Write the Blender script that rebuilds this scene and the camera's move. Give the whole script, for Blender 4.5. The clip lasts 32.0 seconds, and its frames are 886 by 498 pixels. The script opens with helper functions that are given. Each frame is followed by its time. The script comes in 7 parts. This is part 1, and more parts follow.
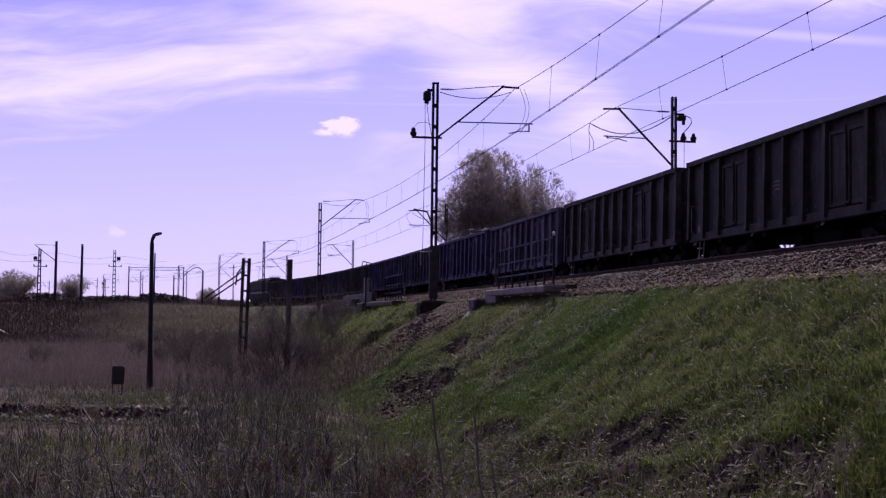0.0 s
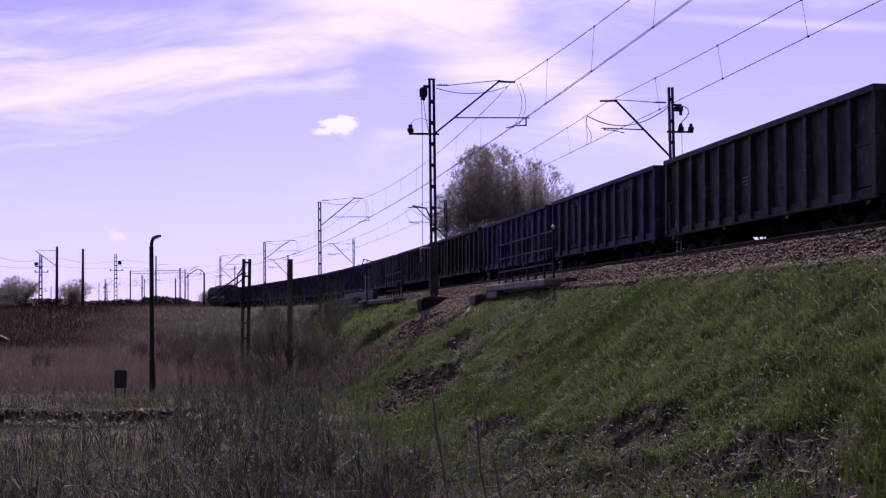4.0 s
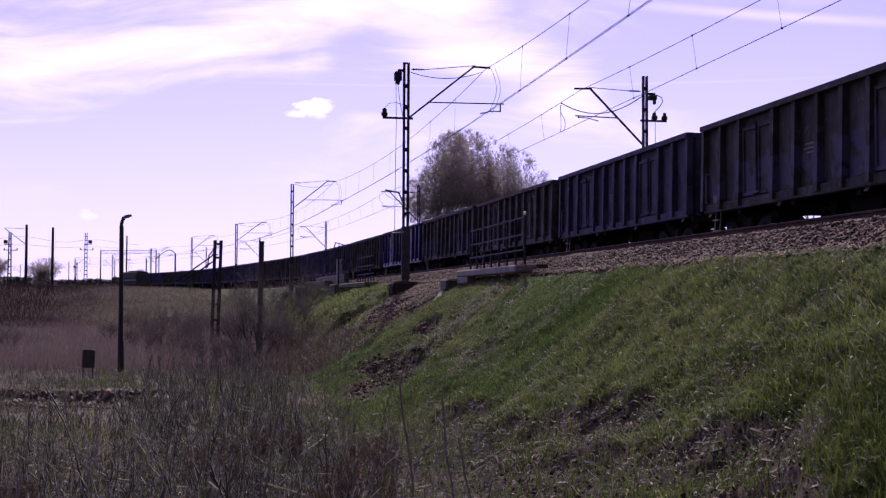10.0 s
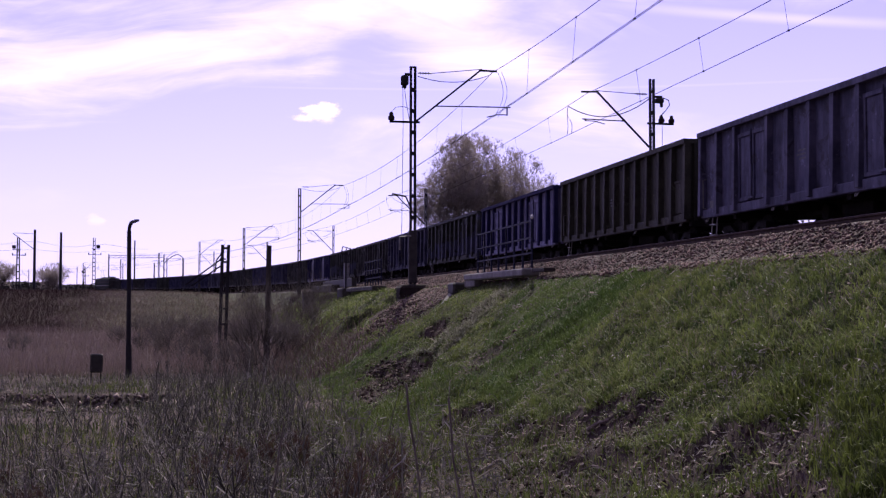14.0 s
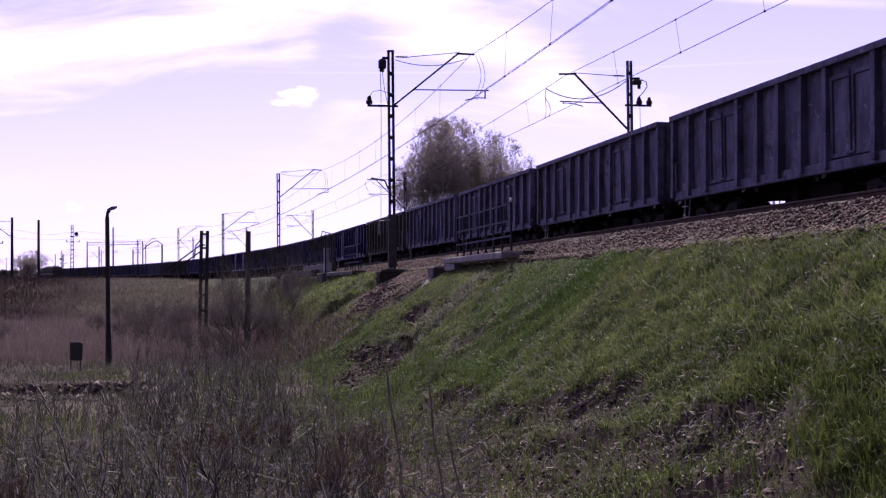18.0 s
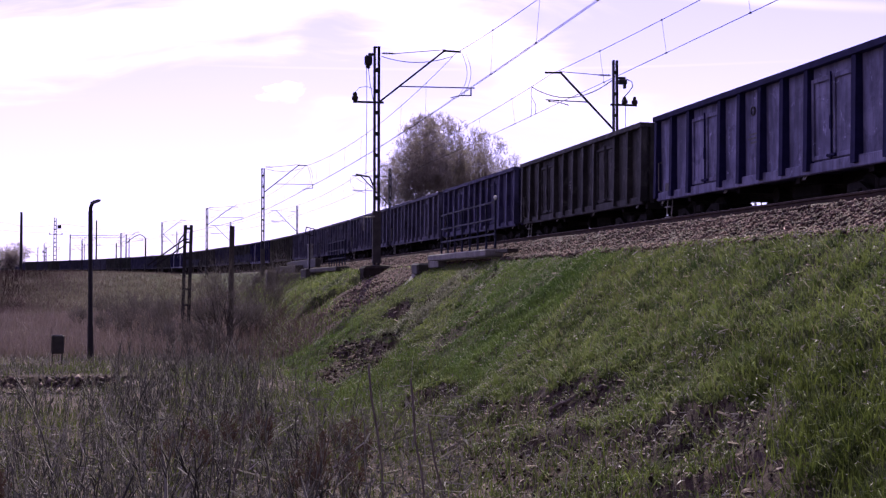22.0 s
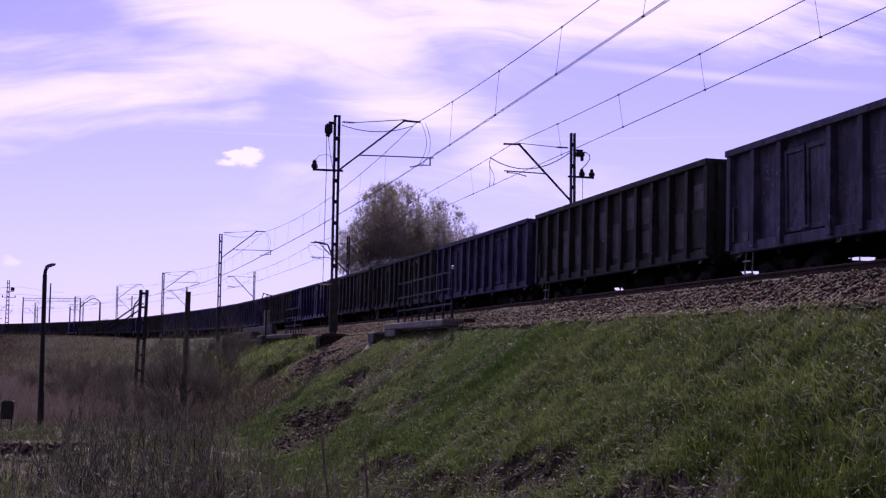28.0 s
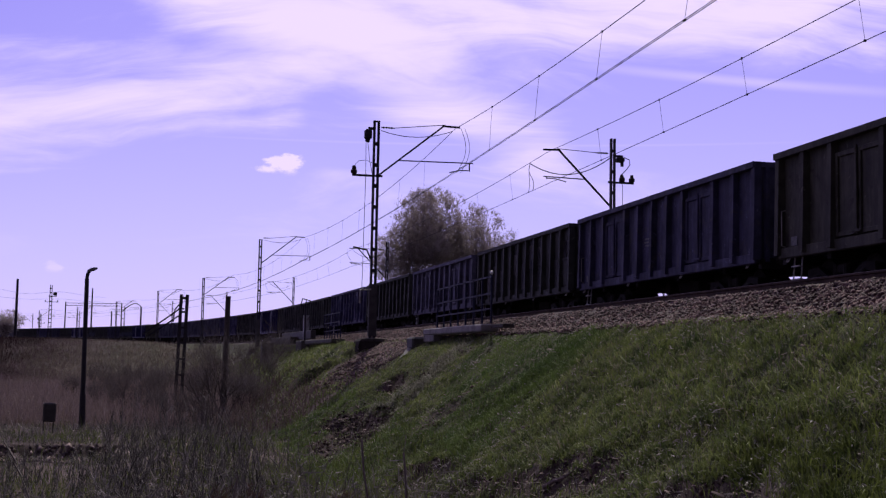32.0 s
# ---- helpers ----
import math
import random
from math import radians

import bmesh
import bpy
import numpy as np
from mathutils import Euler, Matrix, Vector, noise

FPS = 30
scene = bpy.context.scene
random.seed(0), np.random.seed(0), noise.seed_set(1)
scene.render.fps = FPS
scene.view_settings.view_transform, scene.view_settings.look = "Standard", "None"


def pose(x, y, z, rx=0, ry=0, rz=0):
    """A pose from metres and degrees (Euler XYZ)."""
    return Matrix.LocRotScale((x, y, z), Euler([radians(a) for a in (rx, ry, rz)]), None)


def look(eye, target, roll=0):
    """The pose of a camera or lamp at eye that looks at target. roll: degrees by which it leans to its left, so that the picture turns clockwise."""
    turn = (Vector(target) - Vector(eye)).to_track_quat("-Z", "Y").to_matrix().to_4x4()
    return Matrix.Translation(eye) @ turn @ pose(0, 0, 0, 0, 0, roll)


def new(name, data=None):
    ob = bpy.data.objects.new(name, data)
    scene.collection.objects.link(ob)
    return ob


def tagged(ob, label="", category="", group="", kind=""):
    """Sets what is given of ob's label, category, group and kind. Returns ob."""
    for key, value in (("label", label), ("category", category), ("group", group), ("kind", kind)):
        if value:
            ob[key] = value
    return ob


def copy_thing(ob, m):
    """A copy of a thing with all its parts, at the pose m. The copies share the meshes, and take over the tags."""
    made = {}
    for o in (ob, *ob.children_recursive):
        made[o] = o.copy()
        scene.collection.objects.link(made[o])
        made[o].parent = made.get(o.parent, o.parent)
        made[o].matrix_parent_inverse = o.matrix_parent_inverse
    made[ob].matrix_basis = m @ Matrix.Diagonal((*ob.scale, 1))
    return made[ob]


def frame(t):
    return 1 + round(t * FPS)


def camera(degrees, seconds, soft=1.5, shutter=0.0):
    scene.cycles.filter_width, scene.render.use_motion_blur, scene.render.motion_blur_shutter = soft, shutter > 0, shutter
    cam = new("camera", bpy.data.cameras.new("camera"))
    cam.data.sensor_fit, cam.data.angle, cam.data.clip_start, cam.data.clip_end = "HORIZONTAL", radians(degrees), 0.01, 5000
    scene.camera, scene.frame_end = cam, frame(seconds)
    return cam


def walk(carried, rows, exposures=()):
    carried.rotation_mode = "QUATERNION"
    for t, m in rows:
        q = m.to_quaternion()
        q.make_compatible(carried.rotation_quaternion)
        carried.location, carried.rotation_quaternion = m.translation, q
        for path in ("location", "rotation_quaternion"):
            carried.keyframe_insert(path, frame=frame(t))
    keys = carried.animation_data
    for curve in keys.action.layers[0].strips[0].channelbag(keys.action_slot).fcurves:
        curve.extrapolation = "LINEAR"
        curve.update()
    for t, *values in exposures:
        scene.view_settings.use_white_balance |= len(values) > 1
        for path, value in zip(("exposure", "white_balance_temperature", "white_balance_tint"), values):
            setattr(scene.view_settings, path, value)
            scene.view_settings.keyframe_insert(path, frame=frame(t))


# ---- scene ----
cam = camera(39.6, 32.0, soft=1.3)
PATH = [
    (0.0, -9.338, 3.248, -0.659, 0.016, 0.041, 2.593), (0.5, -9.291, 3.427, -0.605, 0.034, 0.069, 2.593), (1.0, -9.198, 3.552, -0.989, 0.041, 0.064, 2.587),
    (1.5, -9.409, 3.505, -0.411, 0.055, 0.061, 2.586), (2.0, -9.476, 3.372, 0.133, 0.045, 0.075, 2.586), (2.5, -9.223, 3.318, 0.022, 0.034, 0.055, 2.583),
    (4.5, -9.291, 2.959, 0.838, 0.073, 0.088, 2.581), (5.0, -9.537, 2.822, 0.712, 0.078, 0.065, 2.577), (5.5, -9.667, 2.722, 0.662, 0.095, 0.086, 2.581),
    (6.0, -9.764, 2.882, 0.14, 0.077, 0.059, 2.589), (6.5, -9.936, 3.032, -0.063, 0.096, 0.096, 2.576), (7.0, -10.158, 2.636, 0.134, 0.083, 0.085, 2.574),
    (7.5, -10.313, 2.196, 0.432, 0.079, 0.068, 2.589), (8.0, -10.508, 2.049, 0.125, 0.075, 0.07, 2.585), (8.5, -10.636, 2.196, -0.237, 0.057, 0.033, 2.606),
    (9.0, -10.569, 2.513, -0.365, 0.074, 0.065, 2.602), (9.5, -10.532, 2.603, -0.483, 0.078, 0.082, 2.595), (10.0, -10.535, 2.379, -0.236, 0.1, 0.088, 2.579),
    (10.5, -10.537, 2.187, -0.077, 0.096, 0.079, 2.583), (11.0, -10.555, 2.047, 0.061, 0.114, 0.091, 2.595), (11.5, -10.78, 2.334, -0.097, 0.108, 0.083, 2.601),
    (12.0, -11.129, 2.664, 0.087, 0.102, 0.043, 2.598), (12.5, -11.107, 2.804, 0.701, 0.107, 0.056, 2.592), (13.0, -10.684, 2.707, 0.347, 0.106, 0.056, 2.598),
    (13.5, -10.286, 2.634, -0.016, 0.109, 0.078, 2.594), (14.0, -10.177, 2.545, -0.064, 0.112, 0.087, 2.583), (14.5, -10.311, 2.259, 0.933, 0.117, 0.071, 2.579),
    (16.5, -10.318, 2.192, 0.186, 0.138, 0.094, 2.581), (17.0, -10.652, 2.067, 0.167, 0.131, 0.085, 2.581), (17.5, -10.927, 1.889, 0.39, 0.12, 0.064, 2.583),
    (18.0, -11.092, 1.768, 0.588, 0.117, 0.058, 2.592), (18.5, -11.141, 1.665, 0.244, 0.113, 0.028, 2.599), (19.0, -11.021, 1.639, -0.133, 0.126, 0.083, 2.593),
    (19.5, -11.048, 1.628, 0.066, 0.12, 0.071, 2.595), (20.0, -11.296, 1.57, 0.203, 0.132, 0.068, 2.592), (20.5, -11.589, 1.504, 0.248, 0.14, 0.061, 2.593),
    (21.0, -11.823, 1.406, 0.383, 0.133, 0.044, 2.607), (21.5, -11.722, 1.502, 0.27, 0.124, 0.045, 2.602), (22.0, -11.839, 1.626, -0.038, 0.126, 0.055, 2.598),
    (22.5, -12.086, 1.635, -0.136, 0.138, 0.08, 2.587), (23.0, -12.511, 1.611, -0.068, 0.137, 0.058, 2.605), (23.5, -12.785, 1.908, -0.402, 0.127, 0.029, 2.614),
    (24.0, -12.845, 2.559, -0.621, 0.124, 0.06, 2.627), (24.5, -12.676, 3.054, -0.974, 0.102, 0.037, 2.625), (25.0, -12.502, 3.332, -1.11, 0.122, 0.062, 2.613),
    (25.5, -12.623, 3.409, -0.937, 0.121, 0.048, 2.603), (27.5, -13.473, 4.343, -1.297, 0.109, 0.007, 2.612), (28.0, -13.834, 4.797, -0.712, 0.126, -0.036, 2.633),
    (28.5, -13.519, 5.181, 0.034, 0.122, -0.054, 2.631), (29.0, -11.8, 5.495, -1.451, 0.104, 0.018, 2.621), (29.5, -11.224, 5.768, -1.38, 0.097, 0.016, 2.596),
    (30.0, -11.081, 5.628, -1.261, 0.122, 0.037, 2.594), (30.5, -11.198, 5.501, -0.801, 0.128, 0.022, 2.587), (31.0, -11.36, 5.302, -0.694, 0.118, -0.0, 2.597),
    (31.5, -11.538, 5.24, -0.913, 0.119, 0.028, 2.595), (32.0, -12.058, 5.079, -1.043, 0.124, 0.024, 2.593),
]
# (seconds, stops): the camera's own exposure drifts on the way
EXPOSURE = [(0.0, 0.06), (2.0, 0.1), (5.0, 0.27), (7.0, 0.38), (8.0, 0.45), (9.0, 0.46), (10.0, 0.48), (11.0, 0.57), (12.0, 0.43), (14.0, 0.49), (17.0, 0.62), (19.0, 0.72), (21.0, 0.86), (23.0, 0.84), (24.0, 0.56), (25.0, 0.42), (28.0, 0.2),
            (29.0, -0.16), (30.0, -0.28), (31.0, -0.16), (32.0, -0.09)]
walk(cam, [(t, pose(x, y, z, 90 + p, r, yaw)) for t, yaw, p, r, x, y, z in PATH], EXPOSURE)

# ---- world and sun ----
SUN_AZ, SUN_EL = 13.6, 42.0          # azimuth clockwise from +y, elevation


def node(nt, kind, **inputs):
    n = nt.nodes.new(kind)
    for k, v in inputs.items():
        n.inputs[k.replace("_", " ")].default_value = v
    return n


def vmath(nt, op, a, b=None):
    n = nt.nodes.new("ShaderNodeVectorMath")
    n.operation = op
    for i, q in enumerate((a, b)):
        if q is None:
            continue
        if isinstance(q, (tuple, list)):
            n.inputs[i].default_value = q
        else:
            nt.links.new(q, n.inputs[i])
    return n.outputs["Value"] if op in ("DOT_PRODUCT", "LENGTH") else n.outputs[0]


def fmath(nt, op, a, b=0.0, clamp=False):
    n = nt.nodes.new("ShaderNodeMath")
    n.operation, n.use_clamp = op, clamp
    for i, q in enumerate((a, b)):
        if isinstance(q, (int, float)):
            n.inputs[i].default_value = q
        else:
            nt.links.new(q, n.inputs[i])
    return n.outputs[0]


def mixcol(nt, fac, a, b, blend="MIX"):
    n = nt.nodes.new("ShaderNodeMix")
    n.data_type, n.blend_type = "RGBA", blend
    for key, q in ((0, fac), (6, a), (7, b)):
        if isinstance(q, (int, float)):
            n.inputs[key].default_value = q
        elif isinstance(q, (tuple, list)):
            n.inputs[key].default_value = (*q, 1.0) if len(q) == 3 else q
        else:
            nt.links.new(q, n.inputs[key])
    return n.outputs[2]


def ramp(nt, val, lo, hi, smooth=True):
    n = nt.nodes.new("ShaderNodeMapRange")
    n.interpolation_type = "SMOOTHSTEP" if smooth else "LINEAR"
    n.inputs["From Min"].default_value, n.inputs["From Max"].default_value = lo, hi
    nt.links.new(val, n.inputs["Value"])
    return n.outputs["Result"]


def noise_at(nt, vec, scale, detail=4.0, rough=0.55, distort=0.0):
    n = node(nt, "ShaderNodeTexNoise", Scale=scale, Detail=detail, Roughness=rough, Distortion=distort)
    if vec is not None:
        nt.links.new(vec, n.inputs["Vector"])
    return n.outputs["Fac"]


def combine(nt, x, y, z=0.0):
    n = nt.nodes.new("ShaderNodeCombineXYZ")
    for i, q in enumerate((x, y, z)):
        if isinstance(q, (int, float)):
            n.inputs[i].default_value = q
        else:
            nt.links.new(q, n.inputs[i])
    return n.outputs[0]


world = bpy.data.worlds.new("world")
scene.world = world
world.use_nodes = True
wt = world.node_tree
wt.nodes.clear()
sky = wt.nodes.new("ShaderNodeTexSky")
sky.sky_type, sky.sun_disc = "NISHITA", False
sky.sun_elevation, sky.sun_rotation = radians(SUN_EL), radians(SUN_AZ)
sky.air_density, sky.dust_density, sky.ozone_density = 1.0, 0.5, 3.0
way = wt.nodes.new("ShaderNodeTexCoord").outputs["Generated"]
# axes of the sky over the line: across (u), up (w)
u = vmath(wt, "DOT_PRODUCT", way, (math.cos(radians(9)), -math.sin(radians(9)), 0.0))
w = vmath(wt, "DOT_PRODUCT", way, (0.0, 0.0, 1.0))
# cirrus: long streaks that arch over the line, thicker with height
arch = fmath(wt, "ADD", w, fmath(wt, "MULTIPLY", fmath(wt, "MULTIPLY", u, u), 0.32))
drift = noise_at(wt, combine(wt, fmath(wt, "MULTIPLY", u, 5.0), fmath(wt, "MULTIPLY", w, 9.0), 5.5), 1.0, 3.0, 0.5)
streak = noise_at(wt, combine(wt, fmath(wt, "MULTIPLY", u, 5.0), fmath(wt, "ADD", fmath(wt, "MULTIPLY", arch, 30.0), fmath(wt, "MULTIPLY", drift, 1.6)), 0.7), 1.0, 8.0, 0.6, 0.5)
soft = noise_at(wt, combine(wt, fmath(wt, "MULTIPLY", u, 6.0), fmath(wt, "MULTIPLY", arch, 15.0), 3.1), 1.0, 5.0, 0.55, 0.6)


def spot(cu, cw, ru, rw):
    """1 in the middle of an oval patch of the sky ahead, 0 outside."""
    du = fmath(wt, "DIVIDE", fmath(wt, "SUBTRACT", u, cu), ru)
    dw = fmath(wt, "DIVIDE", fmath(wt, "SUBTRACT", w, cw), rw)
    ahead = fmath(wt, "MULTIPLY", fmath(wt, "LESS_THAN", vmath(wt, "DOT_PRODUCT", way, (0.156, 0.988, 0.0)), 0.0), 9.0)
    r = fmath(wt, "ADD", vmath(wt, "LENGTH", combine(wt, du, dw, 0.0)), ahead)
    return fmath(wt, "SUBTRACT", 1.0, ramp(wt, r, 0.0, 1.0))


def arm(u0, w0, u1, w1, half, strength):
    """A soft band of cirrus from one point of the sky to another."""
    lu, lw = u1 - u0, w1 - w0
    du, dw = fmath(wt, "SUBTRACT", u, u0), fmath(wt, "SUBTRACT", w, w0)
    q = fmath(wt, "DIVIDE", fmath(wt, "ADD", fmath(wt, "MULTIPLY", du, lu), fmath(wt, "MULTIPLY", dw, lw)), lu * lu + lw * lw, True)
    ru, rw = fmath(wt, "SUBTRACT", du, fmath(wt, "MULTIPLY", q, lu)), fmath(wt, "SUBTRACT", dw, fmath(wt, "MULTIPLY", q, lw))
    far = fmath(wt, "DIVIDE", vmath(wt, "LENGTH", combine(wt, ru, rw, 0.0)), half)
    return fmath(wt, "MULTIPLY", fmath(wt, "SUBTRACT", 1.0, ramp(wt, far, 0.0, 1.0)), strength)


# arms of cirrus that meet over the line: two low ones, an upper one, a broad one aloft and a tail that comes down
arms = 0.0
for q in ((-0.33, 0.174, 0.03, 0.246, 0.034, 0.27), (-0.30, 0.160, -0.07, 0.190, 0.014, 0.10), (-0.33, 0.200, -0.17, 0.235, 0.020, 0.09),
          (-0.15, 0.290, 0.04, 0.240, 0.055, 0.37), (-0.06, 0.260, 0.32, 0.284, 0.048, 0.23), (-0.05, 0.245, 0.13, 0.170, 0.044, 0.29)):
    arms = fmath(wt, "MAXIMUM", arms, arm(*q))
arms = fmath(wt, "MULTIPLY", arms, ramp(wt, vmath(wt, "DOT_PRODUCT", way, (0.156, 0.988, 0.0)), 0.0, 0.1))
cover = fmath(wt, "ADD", fmath(wt, "MULTIPLY", ramp(wt, w, 0.13, 0.34), 0.22), arms)
cover = fmath(wt, "SUBTRACT", cover, fmath(wt, "MULTIPLY", spot(-0.33, 0.265, 0.18, 0.06), 0.22))
cover = fmath(wt, "SUBTRACT", cover, fmath(wt, "MULTIPLY", spot(0.27, 0.195, 0.20, 0.06), 0.28))
mass = fmath(wt, "ADD", cover, fmath(wt, "ADD", fmath(wt, "MULTIPLY", streak, 0.95), fmath(wt, "MULTIPLY", soft, 0.46)))
veil = fmath(wt, "MULTIPLY", ramp(wt, mass, 0.68, 1.20), ramp(wt, w, 0.05, 0.14))
rag = noise_at(wt, combine(wt, fmath(wt, "MULTIPLY", u, 60.0), fmath(wt, "MULTIPLY", w, 110.0), 0.0), 1.0, 6.0, 0.62)


def puff(cu, cw, ru, rw, strength):
    s = spot(cu, cw, ru, rw)
    return fmath(wt, "MULTIPLY", ramp(wt, fmath(wt, "ADD", s, fmath(wt, "MULTIPLY", fmath(wt, "SUBTRACT", rag, 0.52), 2.0)), 0.25, 0.8), fmath(wt, "MULTIPLY", fmath(wt, "MULTIPLY", ramp(wt, s, 0.0, 0.2), ramp(wt, w, cw - rw * 0.75, cw - rw * 0.1)), strength))


def trail(cu, cw, slope, ru, half, strength):
    """A vapour trail: a thin band of the sky."""
    du = fmath(wt, "SUBTRACT", u, cu)
    d = fmath(wt, "DIVIDE", fmath(wt, "ABSOLUTE", fmath(wt, "SUBTRACT", w, fmath(wt, "ADD", fmath(wt, "MULTIPLY", du, slope), cw))), half)
    s = fmath(wt, "SUBTRACT", 1.0, ramp(wt, d, 0.0, 1.0))
    return fmath(wt, "MULTIPLY", fmath(wt, "MULTIPLY", s, spot(cu, cw, ru, 0.06)), fmath(wt, "MULTIPLY", fmath(wt, "ADD", 0.35, soft), strength))


for extra in (puff(-0.077, 0.1525, 0.029, 0.0135, 1.4), puff(-0.092, 0.1490, 0.022, 0.0070, 1.0), puff(-0.252, 0.065, 0.013, 0.008, 0.45), trail(0.08, 0.1725, 0.0, 0.36, 0.0015, 0.2), trail(0.27, 0.2215, -0.127, 0.2, 0.006, 0.5)):
    veil = fmath(wt, "MAXIMUM", veil, extra)
# clear sky: deep violet-blue aloft, paler to the horizon and towards the sun
clear = mixcol(wt, ramp(wt, w, 0.0, 0.30), (7.2, 6.05, 11.8), (3.2, 2.38, 9.9))
clear = mixcol(wt, ramp(wt, w, 0.3, 0.9), clear, (2.0, 2.0, 6.0))
clear = mixcol(wt, fmath(wt, "MULTIPLY", ramp(wt, vmath(wt, "DOT_PRODUCT", way, (0.23, 0.94, 0.25)), 0.8, 1.0), 0.35), clear, (6.7, 5.8, 11.4))
tint = mixcol(wt, 1.0, sky.outputs["Color"], (0.85, 0.72, 1.25), "MULTIPLY")
tint = mixcol(wt, 0.75, tint, clear)
white = (9.5, 7.85, 12.0)
bg = wt.nodes.new("ShaderNodeBackground")
bg.inputs["Strength"].default_value = 0.1
# haze and cirrus shine towards the sun; the sky away from it is far darker
lit = fmath(wt, "ADD", fmath(wt, "MULTIPLY", ramp(wt, vmath(wt, "DOT_PRODUCT", way, (0.23, 0.95, 0.21)), -0.55, 0.86), 0.84), 0.16)
wt.links.new(mixcol(wt, 1.0, mixcol(wt, fmath(wt, "MINIMUM", veil, 1.0), tint, white), combine(wt, lit, lit, lit), "MULTIPLY"), bg.inputs["Color"])
wt.links.new(bg.outputs[0], wt.nodes.new("ShaderNodeOutputWorld").inputs[0])

sun = new("sun", bpy.data.lights.new("sun", "SUN"))
sun.data.energy, sun.data.angle, sun.data.color = 3.0, radians(0.6), (1.0, 0.93, 0.82)
az, el = radians(SUN_AZ), radians(SUN_EL)
sun.matrix_world = look((0, 0, 60), (-math.sin(az) * math.cos(el) * 9, -math.cos(az) * math.cos(el) * 9, 60 - math.sin(el) * 9))

# ---- materials ----


def mat(name, c1, c2, scale=6.0, rough=0.8, metal=0.0, bump=0.3, fine=60.0, bump_size=0.02, island=0.0, each=0.0, spec=0.5,
        stretch=(1, 1, 1), c3=None, c3_scale=1.5, c3_lo=0.55, c3_hi=0.7):
    """Two colours mixed by noise at two scales, relief, and a spread from piece to piece."""
    m = bpy.data.materials.new(name)
    m.use_nodes = True
    nt = m.node_tree
    bsdf = nt.nodes["Principled BSDF"]
    where = nt.nodes.new("ShaderNodeTexCoord").outputs["Object"]
    where = vmath(nt, "MULTIPLY", where, stretch)
    big = noise_at(nt, where, scale, 5.0, 0.6)
    small = noise_at(nt, where, fine, 4.0, 0.6)
    fac = ramp(nt, fmath(nt, "ADD", fmath(nt, "MULTIPLY", big, 0.65), fmath(nt, "MULTIPLY", small, 0.35)), 0.35, 0.65)
    col = mixcol(nt, fac, c1, c2)
    if c3 is not None:
        col = mixcol(nt, ramp(nt, noise_at(nt, where, c3_scale, 6.0, 0.65, 0.4), c3_lo, c3_hi), col, c3)
    if island:
        val = nt.nodes.new("ShaderNodeNewGeometry").outputs["Random Per Island"]
        val = fmath(nt, "ADD", fmath(nt, "MULTIPLY", val, 2 * island), 1.0 - island)
        col = mixcol(nt, 1.0, col, combine(nt, val, val, val), "MULTIPLY")
    if each:
        val = nt.nodes.new("ShaderNodeObjectInfo").outputs["Random"]
        val = fmath(nt, "ADD", fmath(nt, "MULTIPLY", val, 2 * each), 1.0 - each)
        col = mixcol(nt, 1.0, col, combine(nt, val, val, val), "MULTIPLY")
    nt.links.new(col, bsdf.inputs["Base Color"])
    rr = fmath(nt, "ADD", fmath(nt, "MULTIPLY", small, 0.25), rough - 0.12, True)
    nt.links.new(rr, bsdf.inputs["Roughness"])
    bsdf.inputs["Metallic"].default_value = metal
    bsdf.inputs["Specular IOR Level"].default_value = spec
    if bump:
        b = node(nt, "ShaderNodeBump", Strength=bump, Distance=bump_size)
        nt.links.new(small, b.inputs["Height"])
        nt.links.new(b.outputs[0], bsdf.inputs["Normal"])
    return m


def leafy(name, c1, c2, rough=0.7, through_light=0.25, patchy=0.4, size=0.55, power=1.0, c3=None, share=0.3):
    """Thin leaves, blades and stalks: a spread of colour from blade to blade, some light shining through."""
    m = bpy.data.materials.new(name)
    m.use_nodes = True
    nt = m.node_tree
    bsdf = nt.nodes["Principled BSDF"]
    val = nt.nodes.new("ShaderNodeNewGeometry").outputs["Random Per Island"]
    where = nt.nodes.new("ShaderNodeTexCoord").outputs["Object"]
    patch = ramp(nt, noise_at(nt, where, size, 5.0, 0.65, 0.3), 0.33, 0.67)
    fac = fmath(nt, "ADD", fmath(nt, "MULTIPLY", fmath(nt, "POWER", val, power), 1.0 - patchy), fmath(nt, "MULTIPLY", patch, patchy))
    col = mixcol(nt, fac, c1, c2)
    if c3 is not None:      # withered blades, more of them in some patches
        pick = fmath(nt, "FRACT", fmath(nt, "MULTIPLY", val, 37.0))
        dry = ramp(nt, noise_at(nt, vmath(nt, "ADD", where, (7.0, 3.0, 1.0)), size * 0.8, 4.0, 0.6), 0.35, 0.65)
        col = mixcol(nt, fmath(nt, "LESS_THAN", pick, fmath(nt, "MULTIPLY", dry, 2 * share)), col, c3)
    nt.links.new(col, bsdf.inputs["Base Color"])
    bsdf.inputs["Roughness"].default_value = rough
    bsdf.inputs["Specular IOR Level"].default_value = 0.25
    if through_light:
        tr = nt.nodes.new("ShaderNodeBsdfTranslucent")
        nt.links.new(col, tr.inputs["Color"])
        mx = nt.nodes.new("ShaderNodeMixShader")
        mx.inputs[0].default_value = through_light
        nt.links.new(bsdf.outputs[0], mx.inputs[1])
        nt.links.new(tr.outputs[0], mx.inputs[2])
        nt.links.new(mx.outputs[0], nt.nodes["Material Output"].inputs["Surface"])
    return m


